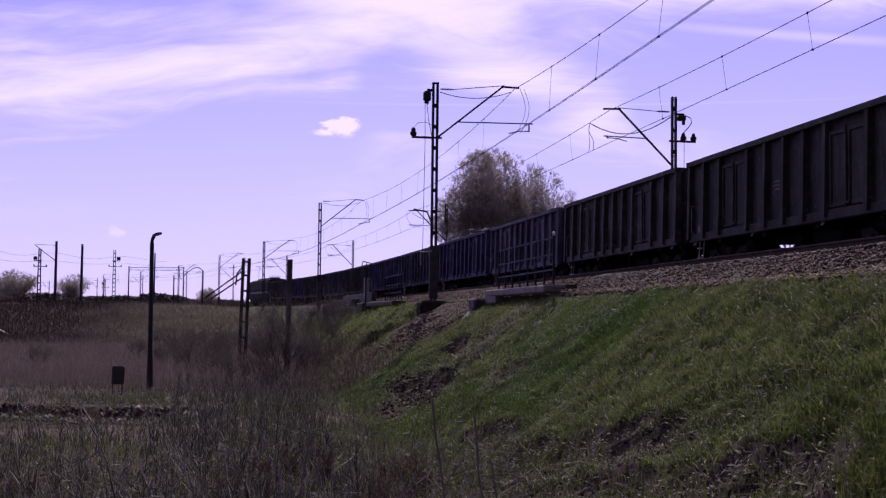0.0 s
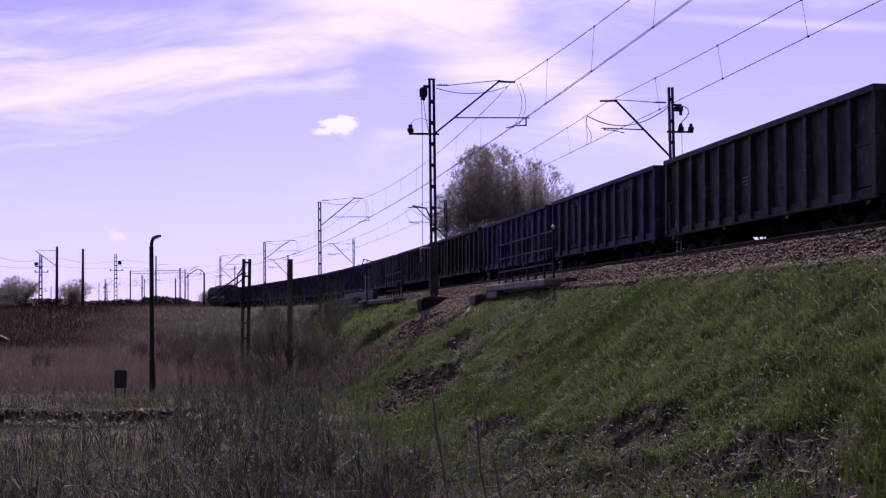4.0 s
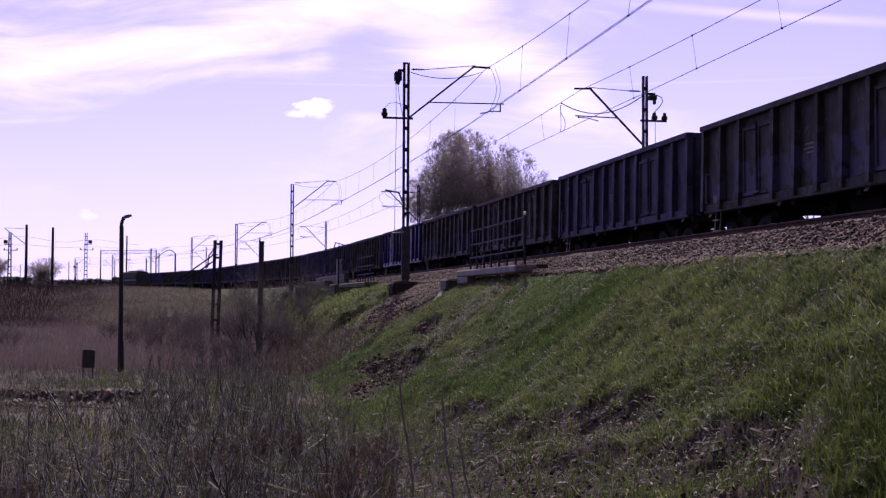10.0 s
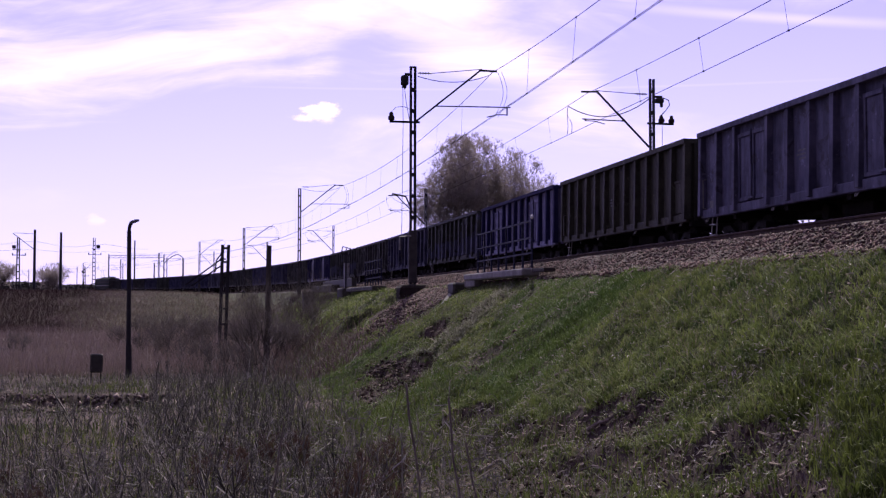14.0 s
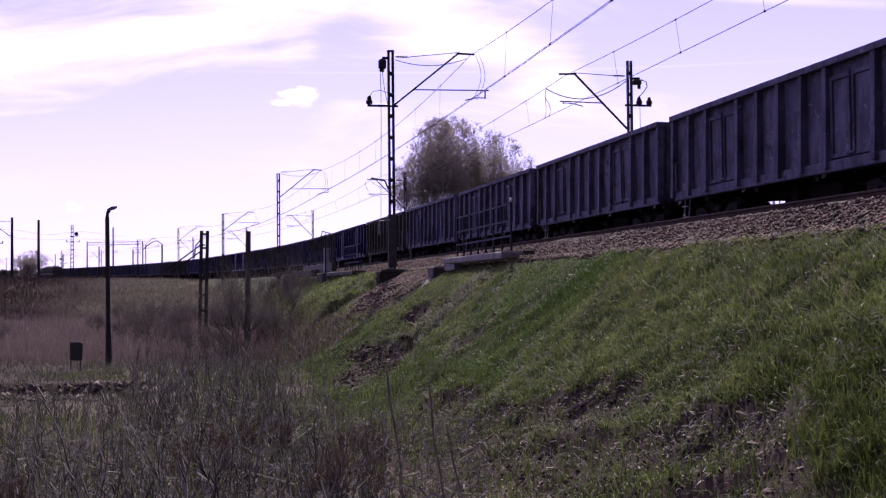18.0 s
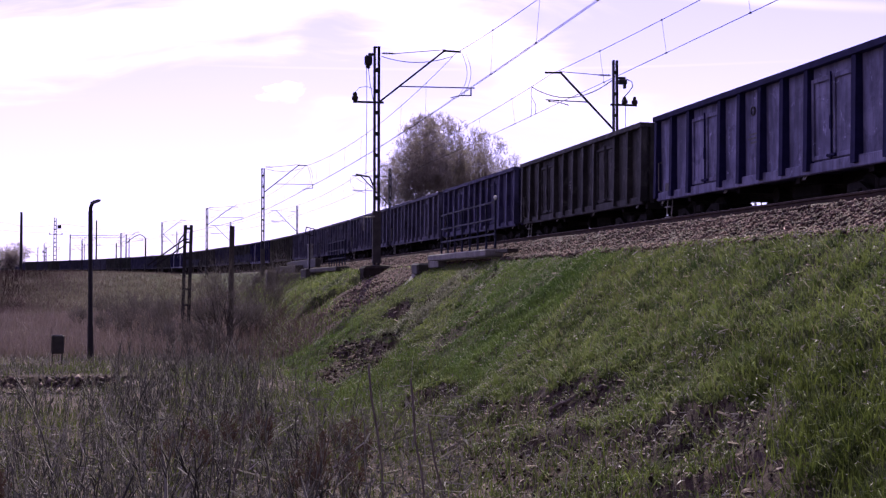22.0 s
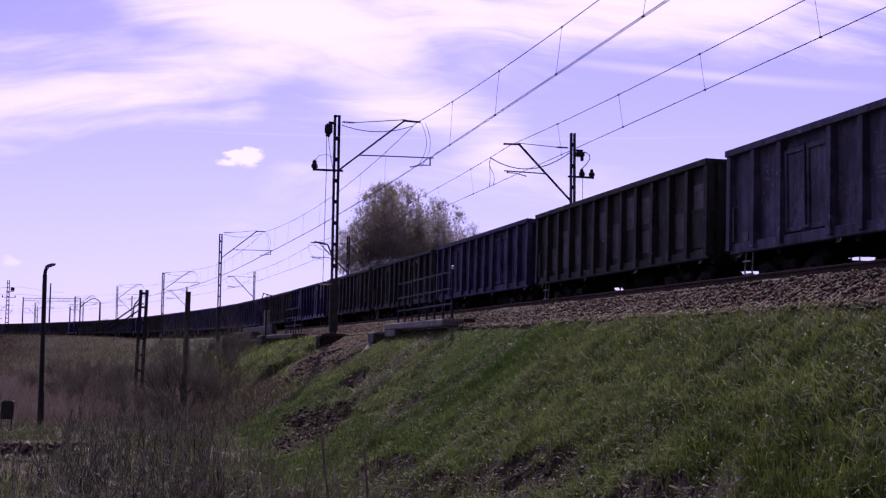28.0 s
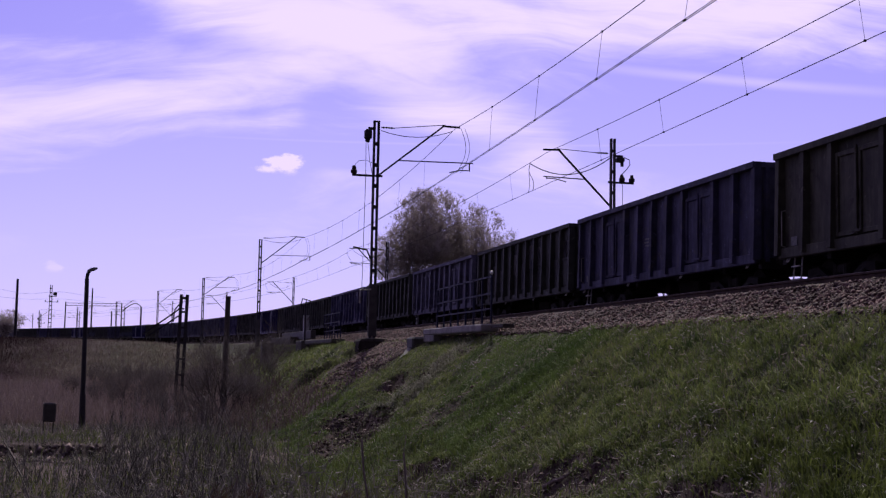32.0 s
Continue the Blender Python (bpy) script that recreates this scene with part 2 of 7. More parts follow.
def ground_mat():
    """Earth, thin turf and dead litter; the share of bare soil comes from the mesh."""
    m = bpy.data.materials.new("ground")
    m.use_nodes = True
    nt = m.node_tree
    bsdf = nt.nodes["Principled BSDF"]
    where = nt.nodes.new("ShaderNodeTexCoord").outputs["Object"]

    def share(name):
        a = nt.nodes.new("ShaderNodeAttribute")
        a.attribute_name = name
        return a.outputs["Fac"]
    n1, n2, n3 = noise_at(nt, where, 0.7, 6.0, 0.65, 0.5), noise_at(nt, where, 5.0, 5.0, 0.65), noise_at(nt, where, 40.0, 4.0, 0.6)
    mixn = fmath(nt, "ADD", fmath(nt, "MULTIPLY", n1, 0.4), fmath(nt, "ADD", fmath(nt, "MULTIPLY", n2, 0.35), fmath(nt, "MULTIPLY", n3, 0.25)))
    turf = mixcol(nt, ramp(nt, mixn, 0.4, 0.62), (0.030, 0.036, 0.015), (0.080, 0.084, 0.036))
    soil = mixcol(nt, ramp(nt, mixn, 0.38, 0.6), (0.018, 0.0115, 0.0105), (0.068, 0.045, 0.039))
    reed = mixcol(nt, ramp(nt, mixn, 0.36, 0.62), (0.045, 0.031, 0.028), (0.125, 0.088, 0.078))
    col = mixcol(nt, ramp(nt, fmath(nt, "ADD", share("soil"), fmath(nt, "MULTIPLY", fmath(nt, "SUBTRACT", mixn, 0.5), 1.3)), 0.35, 0.65), turf, soil)
    col = mixcol(nt, ramp(nt, fmath(nt, "ADD", share("reed"), fmath(nt, "MULTIPLY", fmath(nt, "SUBTRACT", mixn, 0.5), 1.3)), 0.35, 0.65), col, reed)
    nt.links.new(col, bsdf.inputs["Base Color"])
    bsdf.inputs["Roughness"].default_value = 0.95
    bsdf.inputs["Specular IOR Level"].default_value = 0.15
    b = node(nt, "ShaderNodeBump", Strength=0.7, Distance=0.06)
    nt.links.new(mixn, b.inputs["Height"])
    nt.links.new(b.outputs[0], bsdf.inputs["Normal"])
    return m


M = {
    "ground": ground_mat(),
    "ballast": mat("ballast", (0.030, 0.017, 0.015), (0.075, 0.042, 0.036), 5.0, 0.9, 0, 0.9, 26.0, 0.05),
    "stone": mat("stone", (0.034, 0.020, 0.018), (0.172, 0.104, 0.094), 4.0, 0.88, 0, 0.4, 50.0, 0.01, island=0.6),
    "rail": mat("rail", (0.03, 0.020, 0.017), (0.065, 0.042, 0.033), 5.0, 0.85, 0.0, 0.2, spec=0.15),
    "railhead": mat("railhead", (0.10, 0.085, 0.08), (0.16, 0.14, 0.13), 3.0, 0.5, 0.6, 0.05),
    "sleeper": mat("sleeper", (0.022, 0.017, 0.015), (0.05, 0.04, 0.035), 4.0, 0.92, 0, 0.5, stretch=(1, 6, 6), each=0.25),
    "concrete": mat("concrete", (0.13, 0.12, 0.12), (0.25, 0.235, 0.23), 2.5, 0.9, 0, 0.35, c3=(0.09, 0.08, 0.07), c3_scale=1.2),
    "mast_paint": mat("mast_paint", (0.016, 0.015, 0.02), (0.03, 0.028, 0.034), 5.0, 0.65, 0.0, 0.15, spec=0.25, c3=(0.045, 0.025, 0.018), c3_scale=4.0, c3_lo=0.6),
    "mast_concrete": mat("mast_concrete", (0.035, 0.032, 0.034), (0.07, 0.064, 0.066), 4.0, 0.85, 0, 0.3),
    "insulator": mat("insulator", (0.025, 0.018, 0.016), (0.05, 0.032, 0.028), 20.0, 0.6, 0, 0.0, spec=0.15),
    "wire": mat("wire", (0.02, 0.018, 0.02), (0.035, 0.03, 0.03), 3.0, 0.6, 0.0, 0.0, spec=0.2),
    "blue_steel": mat("blue_steel", (0.012, 0.013, 0.032), (0.024, 0.026, 0.055), 6.0, 0.65, 0.0, 0.15, spec=0.2, c3=(0.09, 0.05, 0.035), c3_scale=6.0, c3_lo=0.62),
    "pale_paint": mat("pale_paint", (0.16, 0.15, 0.14), (0.32, 0.31, 0.29), 6.0, 0.6, 0, 0.1),
    "white_paint": mat("white_paint", (0.75, 0.75, 0.74), (0.85, 0.85, 0.84), 6.0, 0.5, 0, 0.05),
    "grey_box": mat("grey_box", (0.16, 0.16, 0.17), (0.27, 0.27, 0.28), 5.0, 0.6, 0, 0.1, c3=(0.12, 0.08, 0.06), c3_scale=4.0),
    "dark_box": mat("dark_box", (0.025, 0.023, 0.022), (0.05, 0.045, 0.04), 6.0, 0.7, 0, 0.1),
    "tar_wood": mat("tar_wood", (0.03, 0.025, 0.022), (0.07, 0.058, 0.05), 5.0, 0.85, 0, 0.4, stretch=(6, 6, 1)),
    "lamp_head": mat("lamp_head", (0.06, 0.06, 0.065), (0.1, 0.1, 0.11), 6.0, 0.4, 0.3, 0.05),
    "running_gear": mat("running_gear", (0.013, 0.012, 0.011), (0.028, 0.024, 0.021), 5.0, 0.85, 0.0, 0.2, spec=0.12),
    "wheel_steel": mat("wheel_steel", (0.012, 0.011, 0.010), (0.025, 0.021, 0.019), 5.0, 0.85, 0.0, 0.1, spec=0.1),
    "patch_paint": mat("patch_paint", (0.045, 0.043, 0.046), (0.105, 0.10, 0.106), 3.0, 0.7, 0, 0.1, each=0.35, c3=(0.03, 0.026, 0.025), c3_scale=2.5, c3_lo=0.45),
    "loco_green": mat("loco_green", (0.022, 0.026, 0.024), (0.045, 0.048, 0.043), 1.5, 0.9, 0, 0.05, c3=(0.03, 0.024, 0.02), c3_scale=1.5, spec=0.1),
    "loco_roof": mat("loco_roof", (0.02, 0.02, 0.02), (0.035, 0.032, 0.03), 3.0, 0.95, 0, 0.1, spec=0.05),
    "loco_cream": mat("loco_cream", (0.05, 0.048, 0.036), (0.09, 0.084, 0.06), 3.0, 0.5, 0, 0.05),
    "bark": mat("bark", (0.12, 0.095, 0.085), (0.24, 0.20, 0.18), 6.0, 0.95, 0, 0.5, 30.0, 0.02),
    "twig": leafy("twig", (0.20, 0.168, 0.165), (0.40, 0.345, 0.335), 0.8, 0.65),
    "bud": leafy("bud", (0.20, 0.165, 0.155), (0.40, 0.34, 0.315), 0.7, 0.65),
    "grass": leafy("grass", (0.030, 0.056, 0.018), (0.222, 0.262, 0.078), 0.7, 0.42, patchy=0.78, size=2.2, c3=(0.22, 0.195, 0.13), share=0.09),
    "rank_grass": leafy("rank_grass", (0.014, 0.028, 0.008), (0.160, 0.192, 0.048), 0.75, 0.4, patchy=0.6, size=2.4),
    "lush_grass": leafy("lush_grass", (0.036, 0.074, 0.018), (0.138, 0.192, 0.048), 0.75, 0.38, patchy=0.7, size=0.9),
    "dead_leaf": leafy("dead_leaf", (0.16, 0.14, 0.125), (0.52, 0.47, 0.44), 0.6, 0.25, patchy=0.2, power=1.6),
    "dead_grass": leafy("dead_grass", (0.043, 0.038, 0.038), (0.325, 0.29, 0.275), 0.75, 0.2, patchy=0.25, power=1.8),
    "stalk": leafy("stalk", (0.021, 0.019, 0.017), (0.318, 0.290, 0.262), 0.8, 0.0, patchy=0.25, size=0.8, power=3.2),
    "reeds": leafy("reeds", (0.130, 0.098, 0.090), (0.36, 0.285, 0.258), 0.8, 0.15),
    "brush": leafy("brush", (0.082, 0.053, 0.053), (0.178, 0.120, 0.115), 0.85, 0.1, patchy=0.6, size=0.25),
    "dark_brush": leafy("dark_brush", (0.036, 0.019, 0.019), (0.084, 0.046, 0.044), 0.9, 0.05, patchy=0.6, size=0.25),
    "hedge": mat("hedge", (0.04, 0.036, 0.04), (0.085, 0.075, 0.08), 0.2, 0.95, 0, 0.5, 0.8, 0.5),
    "shrub_twig": leafy("shrub_twig", (0.058, 0.050, 0.048), (0.19, 0.165, 0.155), 0.85, 0.2),
    "shrub_bark": mat("shrub_bark", (0.03, 0.024, 0.022), (0.08, 0.064, 0.058), 6.0, 0.95, 0, 0.4, 30.0, 0.01),
    "dock": leafy("dock", (0.05, 0.03, 0.026), (0.13, 0.078, 0.062), 0.8, 0.2),
    "clod": mat("clod", (0.022, 0.015, 0.013), (0.085, 0.057, 0.048), 5.0, 0.95, 0, 0.3, 40.0, 0.02, island=0.5, spec=0.1),
    "sod": mat("sod", (0.024, 0.017, 0.017), (0.130, 0.098, 0.092), 4.0, 0.95, 0, 0.4, 40.0, 0.02, island=0.7, spec=0.1),
    "bleached": leafy("bleached", (0.08, 0.085, 0.055), (0.34, 0.33, 0.25), 0.75, 0.3, patchy=0.3),
    "lettering": mat("lettering", (0.07, 0.07, 0.075), (0.15, 0.15, 0.15), 9.0, 0.7, 0, 0.05),
    "old_concrete": mat("old_concrete", (0.038, 0.033, 0.031), (0.085, 0.076, 0.072), 2.5, 0.9, 0, 0.4, c3=(0.035, 0.03, 0.027), c3_scale=1.4, c3_lo=0.5),
    # navy darkened so that the shade on the ribs sits in the colour
    "shaded_rib_navy": mat("shaded_rib_navy", (0.010, 0.009, 0.042), (0.022, 0.019, 0.078), 3.0, 0.75, 0, 0.1, spec=0.12),
    "olive_grass": leafy("olive_grass", (0.115, 0.100, 0.082), (0.28, 0.245, 0.190), 0.8, 0.3, patchy=0.6, size=0.25),
    "herb": leafy("herb", (0.030, 0.048, 0.016), (0.15, 0.175, 0.058), 0.7, 0.35),
    "footing": mat("footing", (0.018, 0.014, 0.012), (0.042, 0.033, 0.029), 4.0, 0.95, 0, 0.4, spec=0.1),
    "litter": mat("litter", (0.040, 0.028, 0.025), (0.24, 0.180, 0.165), 3.0, 0.9, 0, 0.2, island=0.75),
}
def wagon_mat(name, c1, c2, c3, faded=None):
    """Old wagon paint: two tones, blotches of another tone, rain streaks, pale scuffs, and buckled sheet."""
    m = bpy.data.materials.new(name)
    m.use_nodes = True
    nt = m.node_tree
    bsdf = nt.nodes["Principled BSDF"]
    where = nt.nodes.new("ShaderNodeTexCoord").outputs["Object"]
    rnd = nt.nodes.new("ShaderNodeObjectInfo").outputs["Random"]
    shift = combine(nt, 0.0, fmath(nt, "MULTIPLY", rnd, 30.0), 0.0)
    where = vmath(nt, "ADD", where, shift)
    col = mixcol(nt, ramp(nt, noise_at(nt, where, 0.9, 6.0, 0.65), 0.36, 0.64), c1, c2)
    col = mixcol(nt, fmath(nt, "MULTIPLY", ramp(nt, noise_at(nt, where, 1.9, 6.0, 0.65, 0.8), 0.53, 0.66), 0.8), col, c3)
    streak = noise_at(nt, vmath(nt, "MULTIPLY", where, (1, 4.5, 0.8)), 1.0, 4.0, 0.6)
    dim = fmath(nt, "ADD", fmath(nt, "MULTIPLY", ramp(nt, streak, 0.36, 0.64), 0.5), 0.68)
    col = mixcol(nt, 1.0, col, combine(nt, dim, dim, dim), "MULTIPLY")
    if faded is not None:       # blotches of old paint along the lower half
        up = nt.nodes.new("ShaderNodeSeparateXYZ")
        nt.links.new(where, up.inputs[0])
        low = fmath(nt, "MULTIPLY", ramp(nt, up.outputs["Z"], 1.1, 1.4), fmath(nt, "SUBTRACT", 1.0, ramp(nt, up.outputs["Z"], 1.9, 2.5)))
        spot_share = ramp(nt, fmath(nt, "ADD", noise_at(nt, where, 0.9, 5.0, 0.6, 0.6), fmath(nt, "MULTIPLY", low, 0.16)), 0.58, 0.66)
        col = mixcol(nt, fmath(nt, "MULTIPLY", spot_share, 0.75), col, faded)
    scuff = fmath(nt, "MULTIPLY", ramp(nt, noise_at(nt, where, 3.4, 7.0, 0.72, 0.5), 0.60, 0.68), 0.65)
    col = mixcol(nt, scuff, col, tuple(min(1.0, 2.0 * q + 0.03) for q in c2))
    nt.links.new(col, bsdf.inputs["Base Color"])
    bsdf.inputs["Roughness"].default_value = 0.72
    bsdf.inputs["Specular IOR Level"].default_value = 0.2
    b = node(nt, "ShaderNodeBump", Strength=0.55, Distance=0.05)
    nt.links.new(fmath(nt, "ADD", noise_at(nt, where, 1.7, 3.0, 0.5), fmath(nt, "MULTIPLY", noise_at(nt, where, 14.0, 3.0, 0.6), 0.15)), b.inputs["Height"])
    nt.links.new(b.outputs[0], bsdf.inputs["Normal"])
    return m


WAGON_PAINT = {
    "brown": ((0.023, 0.0244, 0.0213), (0.0448, 0.0465, 0.0414), (0.0582, 0.0588, 0.0582)),
    "stained_brown": ((0.023, 0.0244, 0.0213), (0.0448, 0.0465, 0.0414), (0.0582, 0.0588, 0.0582), (0.0694, 0.0694, 0.1254)),
    "black_brown": ((0.0267, 0.0259, 0.0262), (0.0572, 0.0552, 0.0546), (0.092, 0.0874, 0.0874)),
    "olive": ((0.0347, 0.0341, 0.0242), (0.0616, 0.0594, 0.044), (0.0264, 0.022, 0.0187)),
    "navy": ((0.0319, 0.0297, 0.0792), (0.0704, 0.066, 0.143), (0.0286, 0.0253, 0.0374)),
    "mid_blue": ((0.1300, 0.1250, 0.2150), (0.2350, 0.2270, 0.3600), (0.1100, 0.1050, 0.1750)),
    "dark_navy": ((0.0264, 0.0253, 0.0552), (0.0563, 0.0535, 0.1012), (0.0644, 0.0586, 0.0713)),
    "slate": ((0.0575, 0.0552, 0.0943), (0.1127, 0.1081, 0.1667), (0.046, 0.0403, 0.0494)),
    "light_blue": ((0.2500, 0.2430, 0.3700), (0.4100, 0.4000, 0.5500), (0.1600, 0.1530, 0.2400)),
}
for key, tones in WAGON_PAINT.items():
    M["wagon_" + key] = wagon_mat("wagon_" + key, *tones)

# ---- mesh helpers ----


class Geo:
    """Vertices and faces of one part."""

    def __init__(self):
        self.v, self.f = [], []

    def add(self, verts, faces):
        n = len(self.v)
        self.v += [tuple(p) for p in verts]
        self.f += [tuple(i + n for i in q) for q in faces]
        return self

    def box(self, cx, cy, cz, sx, sy, sz, turn=None, bevel=0.0):
        """A block; with bevel its upright and long edges are cut."""
        hx, hy, hz = sx / 2, sy / 2, sz / 2
        if bevel:
            b = min(bevel, hx * 0.45, hy * 0.45, hz * 0.45)
            ring = [(-hx + b, -hy), (hx - b, -hy), (hx, -hy + b), (hx, hy - b), (hx - b, hy), (-hx + b, hy), (-hx, hy - b), (-hx, -hy + b)]
            inner = [(x * (hx - b) / hx, y * (hy - b) / hy) for x, y in ring]
            vs = [(*p, -hz) for p in inner] + [(*p, -hz + b) for p in ring] + [(*p, hz - b) for p in ring] + [(*p, hz) for p in inner]
            fs = [tuple(range(7, -1, -1)), tuple(range(24, 32))]
            for k in range(3):
                fs += [(8 * k + i, 8 * k + (i + 1) % 8, 8 * k + 8 + (i + 1) % 8, 8 * k + 8 + i) for i in range(8)]
        else:
            vs = [(x, y, z) for z in (-hz, hz) for x, y in ((-hx, -hy), (hx, -hy), (hx, hy), (-hx, hy))]
            fs = [(3, 2, 1, 0), (4, 5, 6, 7), (0, 1, 5, 4), (1, 2, 6, 5), (2, 3, 7, 6), (3, 0, 4, 7)]
        if turn is not None:
            vs = [tuple(turn @ Vector(p)) for p in vs]
        return self.add([(p[0] + cx, p[1] + cy, p[2] + cz) for p in vs], fs)

    def beam(self, p, q, w, h, bevel=0.0):
        """A square-cut bar from p to q; w across, h upright."""
        p, q = Vector(p), Vector(q)
        d = q - p
        turn = d.to_track_quat("Y", "Z").to_matrix()
        c = (p + q) / 2
        return self.box(c.x, c.y, c.z, w, d.length, h, turn, bevel)

    def tube(self, p, q, r0, r1=None, n=6, caps=True):
        r1 = r0 if r1 is None else r1
        p, q = Vector(p), Vector(q)
        turn = (q - p).to_track_quat("Z", "Y").to_matrix()
        a = [turn @ Vector((math.cos(2 * math.pi * i / n), math.sin(2 * math.pi * i / n), 0)) for i in range(n)]
        vs = [p + v * r0 for v in a] + [q + v * r1 for v in a]
        fs = [(i, (i + 1) % n, n + (i + 1) % n, n + i) for i in range(n)]
        if caps:
            fs += [tuple(range(n - 1, -1, -1)), tuple(range(n, 2 * n))]
        return self.add(vs, fs)

    def path(self, pts, r, n=6):
        """A bent round bar through the points, in one skin."""
        pts = [Vector(p) for p in pts]
        rings = []
        side = None
        for i, p in enumerate(pts):
            d = (pts[min(i + 1, len(pts) - 1)] - pts[max(i - 1, 0)]).normalized()
            if side is None:
                side = d.orthogonal().normalized()
            side = (side - d * side.dot(d)).normalized()
            up = d.cross(side)
            rings.append([p + (side * math.cos(2 * math.pi * k / n) + up * math.sin(2 * math.pi * k / n)) * r for k in range(n)])
        return self.sweep(rings)

    def lathe(self, cx, cy, rows, n=12):
        """Rows of (radius, z) turned round an upright axis."""
        vs = [(cx + r * math.cos(2 * math.pi * i / n), cy + r * math.sin(2 * math.pi * i / n), z) for r, z in rows for i in range(n)]
        fs = [(k * n + i, k * n + (i + 1) % n, (k + 1) * n + (i + 1) % n, (k + 1) * n + i) for k in range(len(rows) - 1) for i in range(n)]
        fs += [tuple(range(n - 1, -1, -1)), tuple(range((len(rows) - 1) * n, len(rows) * n))]
        return self.add(vs, fs)

    def wheel(self, x, y, z, r, w, n=18):
        """A disc on an axle along x, with a flange."""
        rows = [(r * 0.3, -w / 2), (r * 0.86, -w / 2), (r, -w / 2 + 0.01), (r, w / 2 - 0.03), (r * 1.06, w / 2 - 0.02), (r * 1.06, w / 2), (r * 0.3, w / 2)]
        vs = [(x + h, y + q * math.cos(2 * math.pi * i / n), z + q * math.sin(2 * math.pi * i / n)) for q, h in rows for i in range(n)]
        fs = [(k * n + i, k * n + (i + 1) % n, (k + 1) * n + (i + 1) % n, (k + 1) * n + i) for k in range(len(rows) - 1) for i in range(n)]
        fs += [tuple(range(n - 1, -1, -1)), tuple(range((len(rows) - 1) * n, len(rows) * n))]
        return self.add(vs, fs)

    def sweep(self, rings, closed=True):
        n = len(rings[0])
        vs = [p for ring in rings for p in ring]
        last = n if closed else n - 1
        fs = [(k * n + i, k * n + (i + 1) % n, (k + 1) * n + (i + 1) % n, (k + 1) * n + i) for k in range(len(rings) - 1) for i in range(last)]
        if closed:
            fs += [tuple(range(n - 1, -1, -1)), tuple(range((len(rings) - 1) * n, len(rings) * n))]
        return self.add(vs, fs)

    def mesh(self, name, material, smooth=False):
        me = bpy.data.meshes.new(name)
        me.from_pydata(self.v, [], self.f)
        bm = bmesh.new()
        bm.from_mesh(me)
        bmesh.ops.recalc_face_normals(bm, faces=bm.faces)
        bm.to_mesh(me)
        bm.free()
        if smooth:
            me.shade_smooth()
        me.materials.append(material)
        return me


def part(name, geo, material, parent=None, label="", smooth=False):
    me = geo if isinstance(geo, bpy.types.Mesh) else geo.mesh(name, M[material], smooth)
    ob = new(name, me)
    ob.parent = parent
    if label:
        tagged(ob, label)
    return ob


def thing(name, label, category, m=None, group="", kind=""):
    ob = tagged(new(name), label, category, group, kind)
    ob.empty_display_size = 0.2
    if m is not None:
        ob.matrix_basis = m
    return ob


def soup(name, verts, faces, material, smooth=False):
    """A mesh from arrays: verts (n, 3), faces (m, 3 or 4)."""
    me = bpy.data.meshes.new(name)
    verts, faces = np.asarray(verts, np.float32), np.asarray(faces, np.int32)
    me.vertices.add(len(verts))
    me.vertices.foreach_set("co", verts.ravel())
    k = faces.shape[1]
    me.loops.add(faces.size)
    me.loops.foreach_set("vertex_index", faces.ravel())
    me.polygons.add(len(faces))
    me.polygons.foreach_set("loop_start", np.arange(0, faces.size, k, dtype=np.int32))
    me.polygons.foreach_set("loop_total", np.full(len(faces), k, np.int32))
    me.update(calc_edges=True)
    if smooth:
        me.shade_smooth()
    me.materials.append(M[material])
    return me


# ---- the line: two tracks, straight and then bending to the left, climbing gently ----
BEND, RADIUS, FAR_TRACK, GAP, RAIL_Z = 39.2, 1007.0, 14.7, 4.0, 3.97


def crest_z(s):
    """Height of the embankment's crest, up to a constant."""
    return RAIL_Z + 0.00815 * 8 * np.logaddexp(0, (s - 110.0) / 8)


def rail_z(s):
    """Height of the rails, which lie deeper in the crest farther along."""
    a, b = np.clip((np.asarray(s, float) - 75) / 80, 0, 1), np.clip((np.asarray(s, float) - 150) / 80, 0, 1)
    return crest_z(s) - 0.34 * a * a * (3 - 2 * a) - 0.26 * b * b * (3 - 2 * b)


def line(s, off=0.0, up=0.0):
    """A place along the line: s metres on, off to the side of the far track's middle, up over its rails."""
    th = max(0.0, (s - BEND) / RADIUS)
    x, y = (FAR_TRACK, s) if s < BEND else (FAR_TRACK - RADIUS * (1 - math.cos(th)), BEND + RADIUS * math.sin(th))
    return Vector((x + off * math.cos(th), y + off * math.sin(th), float(rail_z(s)) + up))


def heading(s):
    return math.degrees(max(0.0, (s - BEND) / RADIUS))


def along(x, y):
    """s and off for arrays of places."""
    x, y = np.asarray(x, float), np.asarray(y, float)
    cx = FAR_TRACK - RADIUS
    r, th = np.hypot(x - cx, y - BEND), np.arctan2(y - BEND, x - cx)
    bent = y > BEND
    return np.where(bent, BEND + RADIUS * th, y), np.where(bent, r - RADIUS, x - FAR_TRACK)


def step(v, lo, hi):
    q = np.clip((np.asarray(v, float) - lo) / (hi - lo), 0, 1)
    return q * q * (3 - 2 * q)


def wavy(x, y, f, seed=0.0):
    """Cheap smooth unevenness, about -1 to 1."""
    return (np.sin(f * x * 1.0 + 1.3 * np.sin(f * y * 0.7 + seed) + seed) * np.sin(f * y * 0.9 + 1.1 * np.sin(f * x * 0.6 + 2 * seed) + 0.5 * seed)
            + 0.5 * np.sin(2.3 * f * x + seed * 3) * np.sin(1.9 * f * y + seed)) / 1.5


